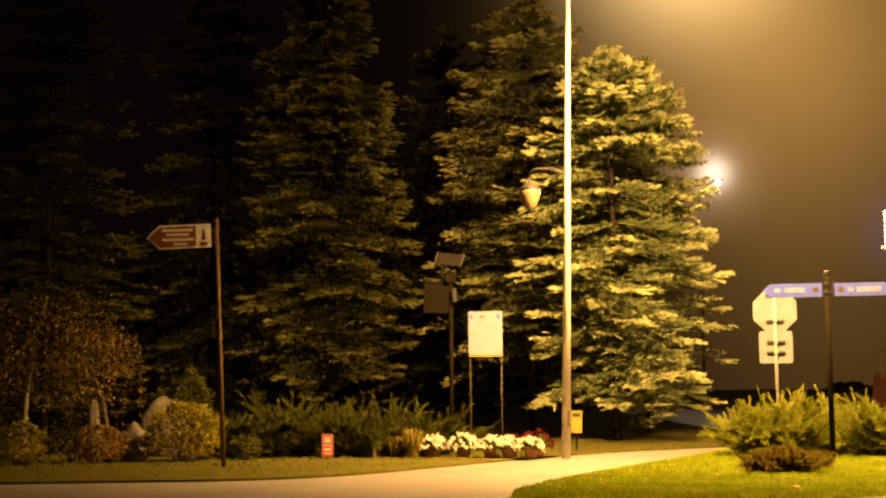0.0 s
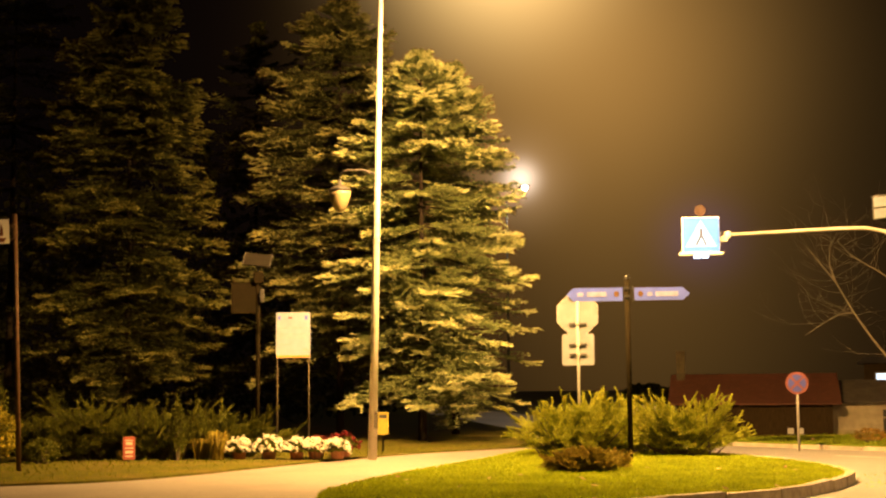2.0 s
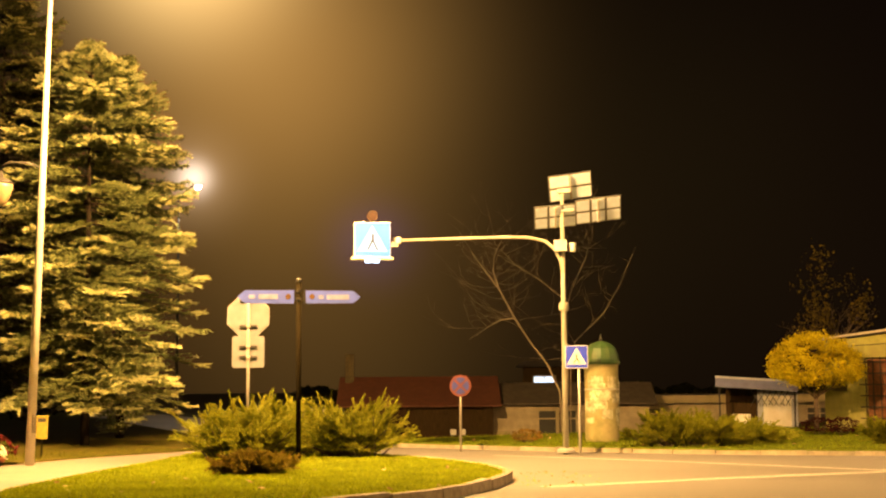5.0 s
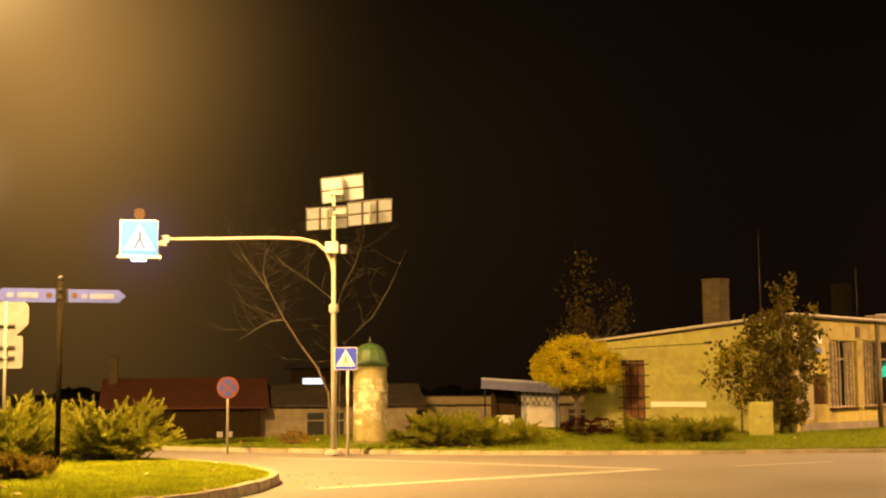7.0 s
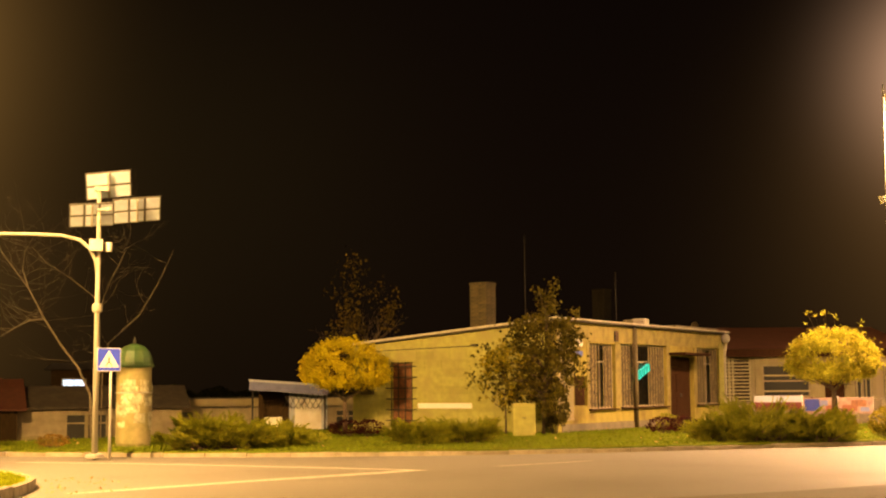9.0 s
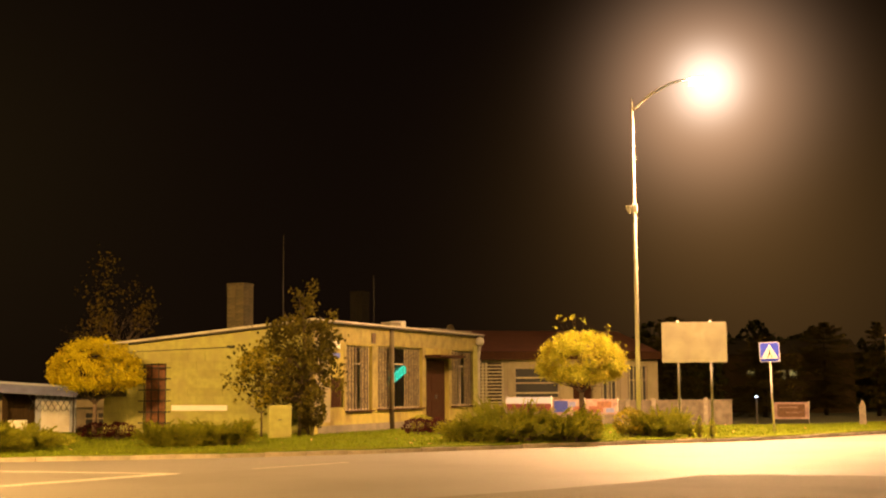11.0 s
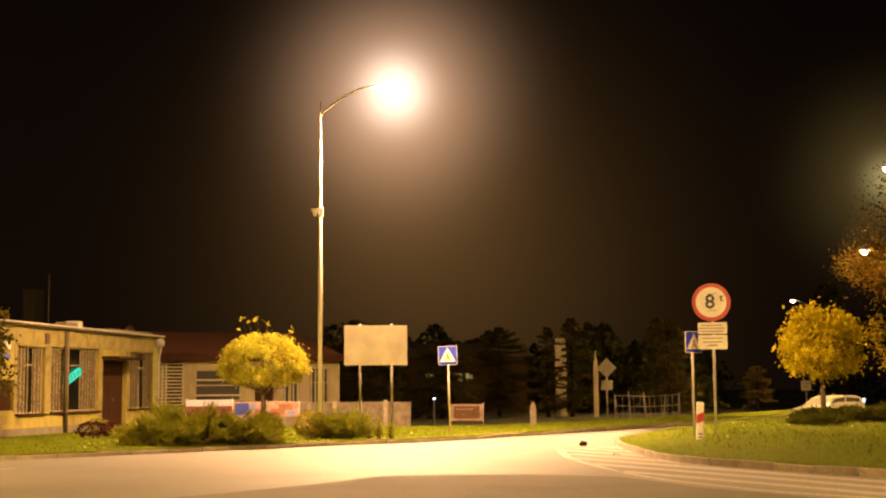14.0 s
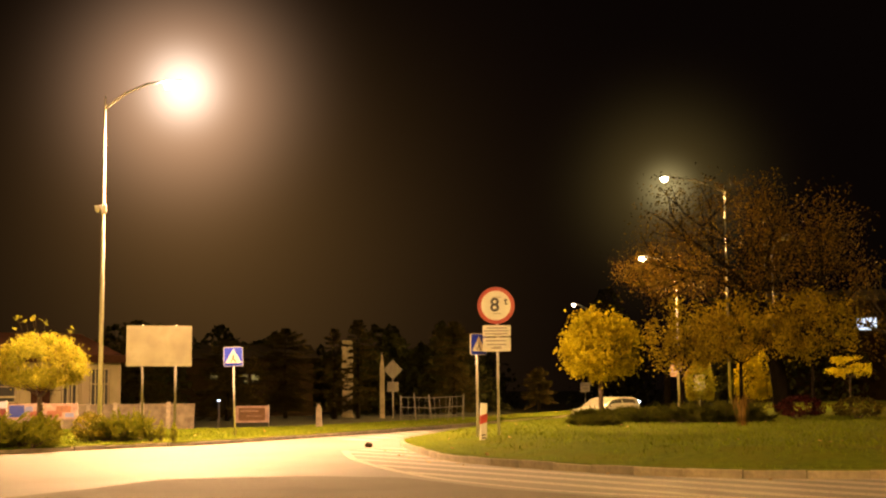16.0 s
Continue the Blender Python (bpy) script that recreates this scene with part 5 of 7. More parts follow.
    part("rim", plate([(px * 1.02, z + (pz - z) * 1.02) for px, pz in octo], 0.012, y=0.062), M["galv"], pl)
    sq = part("square_plate", plate(shift(rounded(0.69, 0.68, 0.05), 0, 2.27), 0.02, y=0.05), M["octagon"], root)
    for zz, w in ((z + 0.34, 0.38), (z - 0.22, 0.38), (2.38, 0.38), (2.16, 0.38)):
        part("bracket", box((w, 0.03, 0.045), (0, 0.03, zz), 0.006), M["dark_metal"], root)
        part("clamp", lathe([(0.044, 0), (0.044, 0.05)], 10, at=(0, 0, zz - 0.025)), M["galv"], root)


stop_sign_back()


# ---- solar mast with the lit crossing sign ----
def crossing_mark(panel, w, h, z, y, x=0.0, white="white", dark="dark_ink"):
    """The white triangle of a crossing sign with a plain dark shape in it."""
    tri = part("triangle", plate([(x - w * 0.42, z - h * 0.33), (x + w * 0.42, z - h * 0.33), (x, z + h * 0.40)], 0.004, y=y - 0.004), M[white], panel, "white triangle")
    bm = bmesh.new()
    box((w * 0.07, 0.003, h * 0.22), (x, y - 0.006, z), bm=bm)
    box((w * 0.05, 0.003, h * 0.24), (x - w * 0.07, y - 0.006, z - h * 0.18), bm=bm, turn=pose(0, 0, 0, 0, 28, 0))
    box((w * 0.05, 0.003, h * 0.24), (x + w * 0.07, y - 0.006, z - h * 0.18), bm=bm, turn=pose(0, 0, 0, 0, -28, 0))
    part("mark", bm, M[dark], tri, "plain dark forked shape")


def solar_mast():
    x, y = 14.37, 28.14
    root = thing("solar_mast", (x, y, 0.06), "tall pale mast with solar panels and a long arm", "mast", turn=facing(x, y))
    tube("mast", [(0, 0, -0.3), (0, 0, 3.3), (0, 0, 6.1)], [0.074, 0.058, 0.042], M["mast_paint"], root, n=14)
    part("flange", lathe([(0.10, 3.24), (0.115, 3.28), (0.115, 3.40), (0.085, 3.44)], 14), M["mast_paint"], root)
    part("base_plate", lathe([(0.2, -0.02), (0.2, 0.05), (0.13, 0.08)], 12), M["galv"], root)
    pts = [(0, 0, 4.05), (-0.05, 0, 4.42), (-0.18, 0, 4.68), (-0.42, 0, 4.88), (-0.8, 0, 4.97), (-1.4, 0, 4.985), (-3.95, 0, 4.95)]
    tube("arm", pts, [0.046, 0.045, 0.044, 0.043, 0.041, 0.04, 0.034], M["mast_paint"], root, n=12)
    part("arm_clamp", box((0.2, 0.14, 0.16), (-3.9, 0, 4.95), 0.02), M["galv"], root)
    cab = part("control_box", box((0.30, 0.2, 0.26), (-0.05, -0.1, 4.75), 0.015), M["sign_back"], root)
    part("sensor", lathe([(0.08, -0.1), (0.09, 0.1)], 12, at=(0.22, -0.02, 4.72)), M["white"], root)
    def panel(w, h, cx, cz, tilt, roll, cols):
        pn = part("solar_panel", box((w, h, 0.035), (0, 0, 0), 0.005), M["alu"], root)
        pn.matrix_local = pose(cx, 0.05, cz, tilt, roll, 6)
        cw, ch = w / cols, h / 2
        me = None
        for i in range(cols):
            for j in range(2):
                c = part("cell_back", box((cw - 0.055, ch - 0.055, 0.008), (0, 0, 0)), M["cells"], pn) if me is None else new("cell_back", me)
                me = c.data
                c.parent = pn
                c.matrix_local = pose(-w / 2 + cw * (i + 0.5), -h / 2 + ch * (j + 0.5), 0.018)
        part("rail", box((0.04, h * 0.9, 0.05), (0, 0, 0.045)), M["galv"], pn)
        return pn
    panel(1.02, 0.68, 0.20, 6.16, 125, -8, 2)
    panel(1.0, 0.66, -0.16, 5.46, 135, -5, 3)
    panel(1.08, 0.68, 0.84, 5.60, 132, -7, 3)
    tube("panel_bar", [(-0.6, 0.1, 5.55), (1.3, 0.1, 5.72)], 0.03, M["galv"], root)
    part("panel_bracket", box((0.3, 0.16, 0.10), (0.05, 0.0, 6.05), 0.01), M["galv"], root)
    part("panel_bracket", box((0.3, 0.16, 0.10), (0.12, 0.0, 5.6), 0.01), M["galv"], root)


solar_mast()


def lit_sign():
    x, y = 10.27, 29.88
    root = thing("lit_crossing_sign", (x, y, 4.99), "glowing blue and white crossing sign box hung from the arm", "lit sign", turn=facing(x, y) + 3)
    case = part("case", box((0.86, 0.22, 0.84), (0, 0, 0), 0.02), M["white"], root)
    face = part("face", plate(shift(rounded(0.82, 0.80, 0.02), 0, 0), 0.01, y=-0.125), M["lit_blue"], root, "blue glowing face")
    tri = part("triangle", plate([(-0.36, -0.28), (0.36, -0.28), (0.0, 0.34)], 0.006, y=-0.131), M["lit_white"], face, "white glowing triangle")
    bm = bmesh.new()
    box((0.05, 0.004, 0.20), (0.01, -0.134, 0.04), bm=bm)
    box((0.035, 0.004, 0.24), (-0.06, -0.134, -0.14), bm=bm, turn=pose(0, 0, 0, 0, 25, 0))
    box((0.035, 0.004, 0.24), (0.07, -0.134, -0.14), bm=bm, turn=pose(0, 0, 0, 0, -25, 0))
    part("mark", bm, M["dark_ink"], tri, "plain dark forked shape")
    part("ledge", box((1.0, 0.3, 0.06), (0, 0, -0.43), 0.015), M["white"], root)
    for s in (-0.09, 0.09):
        part("led_spot", lathe([(0.07, -0.52), (0.085, -0.47)], 12, at=(s, 0, 0)), M["led_blue"], root, "bright downlight")
    bm = plate(disc(0.13, 24), 0.08, y=-0.06)
    b = part("beacon", bm, M["amber_off"], root, "unlit amber warning beacon")
    b.location.z = 0.57
    part("beacon_foot", box((0.08, 0.08, 0.1), (0, 0, 0.45)), M["dark_metal"], root)
    part("bracket", box((0.22, 0.1, 0.12), (0.5, 0, -0.1), 0.01), M["galv"], root)


lit_sign()
data = bpy.data.lights.new("sign_downlight", "SPOT")
data.energy, data.color, data.spot_size, data.spot_blend, data.shadow_soft_size = 60, (0.55, 0.65, 1.0), radians(70), 0.8, 0.08
new("sign_downlight", data).matrix_world = look((10.27, 29.88, 4.50), (10.27, 29.7, 0))


def crossing_sign(at, size, z, label, turn=0.0, lean=(0, 0), post_x=0.0):
    x, y, g = at
    root = thing("crossing_sign", at, label, "road sign", "crossing signs", turn=facing(x, y) + turn, lean=lean)
    tube("pole", [(post_x, 0.03, -0.3), (post_x, 0.03, z + size * 0.45)], 0.032, M["galv"], root)
    pn = part("panel", plate(shift(rounded(size, size, size * 0.06), 0, z), 0.02, y=-0.03), M["white"], root)
    part("blue_field", plate(shift(rounded(size * 0.95, size * 0.95, size * 0.05), 0, z), 0.004, y=-0.033), M["blue_sign"], pn, "blue field")
    crossing_mark(pn, size, size, z, -0.035)
    for s in (-0.2, 0.2):
        part("bracket", box((0.16, 0.05, 0.03), (post_x, 0.0, z + s * size * 1.3)), M["galv"], root)
    return root


crossing_sign((14.43, 27.66, 0.12), 0.52, 2.10, "blue crossing sign beside the solar mast", 4, (0, 0), 0.05)
crossing_sign((38.9, 18.0, 0.12), 0.60, 2.45, "blue crossing sign on a thin leaning pole", 0, (0, -1.6))


def advert_column():
    x, y = 17.12, 31.44
    root = thing("advertising_column", (x, y, 0.12), "round yellowed advertising column with a green domed roof", "advertising column", turn=facing(x, y))
    part("drum", lathe([(0.42, -0.2), (0.42, 0.06), (0.44, 0.07), (0.44, 2.02), (0.42, 2.03)], 36), M["column"], root, smooth=False)
    roof = part("roof", lathe([(0.49, 2.0), (0.50, 2.06), (0.46, 2.14), (0.45, 2.25), (0.38, 2.42), (0.26, 2.54), (0.10, 2.60), (0.03, 2.62)], 12), M["green_paint"], root, "faceted green sheet roof")
    part("finial", lathe([(0.03, 2.6), (0.045, 2.66), (0.02, 2.72), (0.005, 2.8)], 10), M["dark_metal"], roof)
    rs = random.Random(5)
    for i in range(26):
        a0 = rs.uniform(-2.9, -0.2)
        w, h, z = rs.uniform(0.12, 0.34), rs.uniform(0.14, 0.38), rs.uniform(0.35, 1.4)
        bm = bmesh.new()
        rows = []
        rr = 0.4425 + 0.0006 * i
        for j in range(5):
            zz = z + h * (j / 4) + rs.uniform(-0.03, 0.03)
            rows.append([bm.verts.new(((rr + (0.015 if rs.random() < 0.08 else 0)) * math.cos(a0 + w / 0.44 * k / 5 + rs.uniform(-0.03, 0.03)), rr * math.sin(a0 + w / 0.44 * k / 5), zz + rs.uniform(-0.02, 0.02))) for k in range(6)])
        for p, q in zip(rows, rows[1:]):
            for k in range(5):
                bm.faces.new((p[k], p[k + 1], q[k + 1], q[k]))
        part("poster", bm, M["paper"], root, "torn weathered paper remnant" if i == 0 else "")
    tube("band", [(0.46 * math.cos(a * 0.2), 0.46 * math.sin(a * 0.2), 1.36) for a in range(32)], 0.012, M["galv"], root, n=5)


advert_column()


def no_stopping_sign():
    x, y = 12.76, 30.56
    root = thing("no_stopping_sign", (x, y, 0.12), "round blue no-stopping sign with a red cross", "road sign", "road signs", turn=facing(x, y))
    tube("pole", [(0, 0.03, -0.3), (0, 0.03, 1.72)], 0.03, M["dull_galv"], root)
    z = 1.47
    pn = part("panel", plate(shift(disc(0.262), 0, z), 0.02), M["red_dim"], root)
    part("blue_disc", plate(shift(disc(0.205), 0, z), 0.004, y=-0.004), M["blue_dim"], pn)
    bm = bmesh.new()
    for s in (-45, 45):
        box((0.055, 0.003, 0.40), (0, -0.006, z), bm=bm, turn=pose(0, 0, 0, 0, s, 0))
    part("cross", bm, M["red_dim"], pn)


no_stopping_sign()

# ---- the building on the verge ----
def wall_run(name, length, height, openings, thick, material, parent, place, top2=None):
    """A wall along local x with rectangular openings (x0, x1, z0, z1) that go through it; the top may slope to top2."""
    top2 = height if top2 is None else top2
    low = min(height, top2)
    xs = sorted({0.0, length, *[o[0] for o in openings], *[o[1] for o in openings]})
    zs = sorted({-0.3, low, *[o[2] for o in openings], *[o[3] for o in openings]})
    bm = bmesh.new()
    for i in range(len(xs) - 1):
        j = 0
        while j < len(zs) - 1:
            cx, cz = (xs[i] + xs[i + 1]) / 2, (zs[j] + zs[j + 1]) / 2
            if not any(o[0] < cx < o[1] and o[2] < cz < o[3] for o in openings):
                box((xs[i + 1] - xs[i], thick, zs[j + 1] - zs[j]), (cx, thick / 2, cz), bm=bm)
            j += 1
    if height != top2:
        hi = (0.0, length) if height > top2 else (length, 0.0)
        plate([(0, low), (length, low), (hi[0], max(height, top2))], thick, bm)
    bmesh.ops.remove_doubles(bm, verts=bm.verts, dist=0.0005)
    seen, doomed = {}, []
    for f in bm.faces:
        key = tuple(round(c, 3) for c in f.calc_center_median())
        if key in seen:
            doomed += [f, seen[key]]
        seen[key] = f
    bmesh.ops.delete(bm, geom=list(set(doomed)), context="FACES_ONLY")
    ob = part(name, bm, M[material], parent)
    ob.matrix_local = place
    return ob


def window_in(parent, place, x0, x1, z0, z1, depth, mullions, curtains=True, grille=True, name="window", transom=0.72):
    """A window set into its opening: frame, panes, curtains behind and a grille."""
    w, h = x1 - x0, z1 - z0
    trim = M["wall_beige"]
    bm = bmesh.new()
    rings = []
    for yy in (depth - 0.03, depth + 0.03):
        for k in (0.0, 0.06):
            rings.append([bm.verts.new(p) for p in ((x0 + k, yy, z0 + k), (x1 - k, yy, z0 + k), (x1 - k, yy, z1 - k), (x0 + k, yy, z1 - k))])
    for a, b in ((0, 1), (2, 3), (0, 2), (1, 3)):
        for i in range(4):
            bm.faces.new((rings[a][i], rings[a][(i + 1) % 4], rings[b][(i + 1) % 4], rings[b][i]))
    bmesh.ops.recalc_face_normals(bm, faces=bm.faces)
    fr = part(name, bm, trim, parent, "weathered window frame")
    part("transom", box((w - 0.12, 0.055, 0.06), ((x0 + x1) / 2, depth, z0 + h * transom)), trim, fr)
    for m in mullions:
        part("mullion", box((0.05, 0.05, h - 0.12), (x0 + w * m, depth - 0.002, (z0 + z1) / 2)), trim, fr)
    fr.matrix_local = place
    pn = part("pane", box((w - 0.1, 0.008, h - 0.1), ((x0 + x1) / 2, depth + 0.02, (z0 + z1) / 2)), M["clear_glass" if curtains else "glass"], fr, "dark window glass")
    pn.visible_shadow = False
    part("sill", box((w + 0.1, 0.16, 0.05), ((x0 + x1) / 2, -0.03, z0 - 0.025), 0.008), M["wood_dark"], fr)
    if curtains:
        for a, b in ((x0 + 0.06, x0 + w * 0.40), (x1 - w * 0.36, x1 - 0.06)):
            bm = bmesh.new()
            n = 14
            lo = [bm.verts.new((a + (b - a) * i / n, depth - 0.035 + 0.004 * math.sin(i * 2.2), z0 + 0.06)) for i in range(n + 1)]
            hi = [bm.verts.new((a + (b - a) * i / n, depth - 0.035 + 0.004 * math.sin(i * 2.2), z1 - 0.06)) for i in range(n + 1)]
            for i in range(n):
                bm.faces.new((lo[i], lo[i + 1], hi[i + 1], hi[i]))
            part("curtain", bm, M["curtain"], fr, "patterned lace curtain")
    if grille:
        k = max(3, int(w / 0.22))
        for i in range(1, k):
            part("grille_bar", box((0.016, 0.016, h), (x0 + w * i / k, depth - 0.10, (z0 + z1) / 2)), M["dark_metal"], fr)
    return fr


def shop_building():
    ang = 16
    root = thing("shop_building", (30.85, 29.67, 0.13), "low yellow plastered shop building with a flat sloping roof", "building", turn=ang)
    H, H2, LEN, DEEP = 3.50, 2.86, 14.5, 7.9
    front = [(1.2, 2.1, 0.82, 1.78), (2.28, 4.25, 0.70, 2.86), (4.7, 8.6, 0.72, 2.9), (8.95, 11.2, 0.05, 2.55), (11.5, 13.9, 0.73, 2.9)]
    ident = Matrix()
    wall_run("front_wall", LEN, H, front, 0.3, "wall_yellow", root, ident)
    side = pose(0, DEEP, 0, 0, 0, -90)
    wall_run("side_wall", DEEP - 0.3, H2, [(DEEP - 6.3, DEEP - 5.45, 0.05, 2.3)], 0.3, "wall_side", root, side, H - 0.03)
    wall_run("back_wall", LEN - 0.3, H2, [], 0.3, "wall_side", root, pose(LEN, DEEP, 0, 0, 0, 180))
    wall_run("end_wall", DEEP - 0.6, H - 0.03, [], 0.3, "wall_yellow", root, pose(LEN, 0.3, 0, 0, 0, 90), H2)
    # roof slab with its pale edge
    bm = bmesh.new()
    o = 0.18
    c = [(-o, -o, H + 0.01), (LEN + o, -o, H + 0.01), (LEN + o, DEEP + o, H2 + 0.01), (-o, DEEP + o, H2 + 0.01)]
    lo = [bm.verts.new(p) for p in c]
    hi = [bm.verts.new((p[0], p[1], p[2] + 0.10)) for p in c]
    bm.faces.new(lo[::-1])
    bm.faces.new(hi)
    for i in range(4):
        bm.faces.new((lo[i], lo[(i + 1) % 4], hi[(i + 1) % 4], hi[i]))
    roof = part("roof", bm, M["roof_felt"], root, "bitumen felt roof")
    fl = part("flashing", box((LEN + 2 * o, 0.02, 0.05), (LEN / 2, -o - 0.012, H + 0.09)), M["roof_edge"], roof, "pale sheet edge")
    sl = math.atan2(H - H2, DEEP)
    part("flashing", box((0.02, math.hypot(DEEP + 2 * o, H - H2), 0.07), (-o - 0.012, DEEP / 2, (H + H2) / 2 + 0.085), turn=Matrix.Rotation(-sl, 4, "X")), M["roof_edge"], roof, "pale sheet edge")
    window_in(root, ident, *front[1], 0.14, [0.5], True)
    window_in(root, ident, *front[2], 0.14, [0.33, 0.67], True)
    window_in(root, ident, *front[4], 0.14, [0.5], True)
    sh = part("shutter", box((0.88, 0.05, 0.94), (1.65, 0.10, 1.30), 0.01), M["wood_dark"], root, "closed dark brown shutter")
    for i in range(6):
        part("slat", box((0.8, 0.02, 0.03), (1.65, 0.07, 0.95 + 0.14 * i)), M["wood_dark"], sh)
    # door under its small canopy
    dr = part("door", box((1.1, 0.06, 2.1), (9.75, 0.18, 1.1), 0.01), M["wood_dark"], root, "dark panelled wooden door")
    for zz in (0.65, 1.55):
        for xx in (9.5, 10.0):
            part("door_panel", box((0.36, 0.02, 0.7), (xx, 0.145, zz), 0.01), M["wood_dark"], dr)
    part("door_handle", box((0.03, 0.06, 0.14), (10.2, 0.12, 1.1), 0.006), M["alu"], dr)
    part("side_panel", box((1.0, 0.06, 2.44), (10.7, 0.20, 1.27)), M["wood_dark"], root, "weathered panel beside the door")
    part("transom", box((1.15, 0.06, 0.36), (9.75, 0.18, 2.34)), M["wood_dark"], root)
    part("canopy", box((2.5, 0.7, 0.09), (10.05, -0.33, 2.62), 0.015), M["wood_dark"], root, "thin dark canopy over the door")
    part("step", box((2.2, 0.9, 0.26), (10.0, -0.45, -0.02), 0.02), M["kerb"], root)
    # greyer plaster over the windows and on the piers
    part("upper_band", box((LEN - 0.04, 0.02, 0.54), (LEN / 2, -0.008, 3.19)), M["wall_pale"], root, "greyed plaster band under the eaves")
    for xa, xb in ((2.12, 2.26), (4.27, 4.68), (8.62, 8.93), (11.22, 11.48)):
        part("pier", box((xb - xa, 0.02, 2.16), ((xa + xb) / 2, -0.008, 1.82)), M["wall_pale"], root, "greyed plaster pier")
    part("plinth", box((8.4, 0.03, 0.30), (4.5, -0.012, 0.1)), M["wall_grey"], root, "low grey plinth")
    # fittings on the front
    tube("downpipe", [(5.75, -0.07, -0.1), (5.75, -0.07, H)], 0.09, M["downpipe"], root, "stained grey downpipe")
    tube("downpipe", [(14.3, -0.08, 0.0), (14.3, -0.08, 2.7), (14.45, -0.12, 3.3)], 0.05, M["roof_edge"], root)
    vent = part("wall_vent", box((0.32, 0.04, 0.36), (4.35, -0.018, 3.14), 0.008), M["dark_metal"], root, "dark slatted wall vent")
    for i in range(4):
        part("vent_slat", box((0.28, 0.02, 0.03), (4.35, -0.045, 3.02 + 0.08 * i)), M["rust_metal"], vent)
    part("nameplate", box((0.5, 0.03, 0.24), (1.55, -0.015, 2.85), 0.006), M["white"], root, "small pale plate")
    part("nameplate", box((0.5, 0.03, 0.16), (1.55, -0.015, 2.5), 0.006), M["lilac_sign"], root, "small bluish plate")
    for side_x in (14.05,):
        for i in range(11):
            part("quoin_block", box((0.62 if i % 2 else 0.5, 0.05, 0.26), (side_x + (0.03 if i % 2 else 0), -0.024, 0.2 + 0.28 * i), 0.015), M["wall_side"], root)
    part("parapet_block", box((4.2, 0.5, 0.22), (4.4 + 7.4, 0.3, H + 0.1), 0.01), M["wall_grey"], root)
    for i in range(23):
        part("facing_brick", box((1.1 - (0.1 if i % 2 else 0), 0.024, 0.115), (0.58 + (0.05 if i % 2 else 0), -0.008, 0.42 + 0.13 * i), 0.006), M["wall_cream"], root, "pale facing brick course" if i == 0 else "")
    # the green neon sign in the wide window
    bm = bmesh.new()
    for i in range(5):
        box((0.26, 0.02, 0.27), (6.05 + 0.24 * i, 0.06, 1.74 + 0.085 * i), 0.06, bm=bm, turn=pose(0, 0, 0, 0, -18, 0))
    part("neon_sign", bm, M["green_neon"], root, "small glowing green window sign")
    # the side wall: barred rusty door, white board, meter box, cable
    sd = part("side_door", box((0.83, 0.06, 2.2), (DEEP - 5.87, 0.12, 1.15), 0.01), M["rust_metal"], root, "rusty metal door behind bars")
    sd.matrix_local = side
    for i in range(6):
        part("bar", box((1.25, 0.03, 0.04), (DEEP - 5.87, -0.03, 0.35 + 0.36 * i)), M["dark_metal"], sd)
    for xx in (-0.42, -0.14, 0.14, 0.42):
        part("bar", box((0.025, 0.025, 2.2), (DEEP - 5.87 + xx, -0.005, 1.2)), M["dark_metal"], sd)
    for nm, bx, mt, lb in (("white_board", box((2.1, 0.04, 0.17), (DEEP - 4.15, -0.02, 0.84), 0.004), "white", "long narrow white board"), ("meter_box", box((0.5, 0.14, 0.24), (DEEP - 7.25, -0.07, 1.34), 0.01), "wall_grey", "small meter box"), ("wall_lamp", box((0.22, 0.14, 0.07), (DEEP - 2.95, -0.08, 2.80), 0.01), "dark_metal", "small dark wall lamp")):
        ob = part(nm, bx, M[mt], root, lb)
        ob.matrix_local = side
    cb = tube("cable", [(0.1, -0.02, 2.66), (2.2, -0.02, 2.72), (DEEP - 3.0, -0.02, 2.78)], 0.014, M["dark_metal"], root)
    cb.matrix_local = side
    # courses of blocks in the side wall, with a smooth strip above the cable
    strip = part("plaster_strip", plate([(0.02, 2.64), (DEEP - 0.32, 2.64), (DEEP - 0.32, H - 0.07), (0.02, H2 - 0.02)], 0.012, y=-0.012), M["wall_side"], root)
    strip.matrix_local = side
    for i in range(9):
        for k in range(-1, 13):
            x0, x1 = max(0.02, k * 0.66 + (0.33 if i % 2 else 0)), min(k * 0.66 + (0.99 if i % 2 else 0.66), DEEP - 0.32)
            if x0 < 1.6 < x1:
                x1 = 1.55
            elif x0 < 2.45 < x1:
                x0 = 2.5
            elif 1.55 <= x0 < 2.45:
                continue
            if x1 - x0 < 0.08:
                continue
            z = 0.06 + i * 0.287
            b = part("wall_block", box((x1 - x0 - 0.010, 0.014, 0.277), ((x0 + x1) / 2, -0.006, z + 0.1435), 0.004), M["wall_side"], root)
            b.matrix_local = side


shop_building()


def chimney(at, w, d, h, label, rows=14, turn=16, material="brick"):
    root = thing("chimney", at, label, "chimney", "chimneys", turn=turn)
    part("core", box((w - 0.03, d - 0.03, h), (0, 0, h / 2)), M[material], root)
    nx, ny, hh = max(2, round(w / 0.26)), max(2, round(d / 0.26)), h / rows
    me = {}
    for r in range(rows):
        for face in range(4):
            n, span, off = ((nx, w, d) if face % 2 == 0 else (ny, d, w))
            bw = span / n
            for i in range(n):
                key = face % 2
                if key not in me:
                    b = part("brick", box((bw - 0.014, 0.03, hh - 0.014), (0, 0, 0), 0.004), M[material], root)
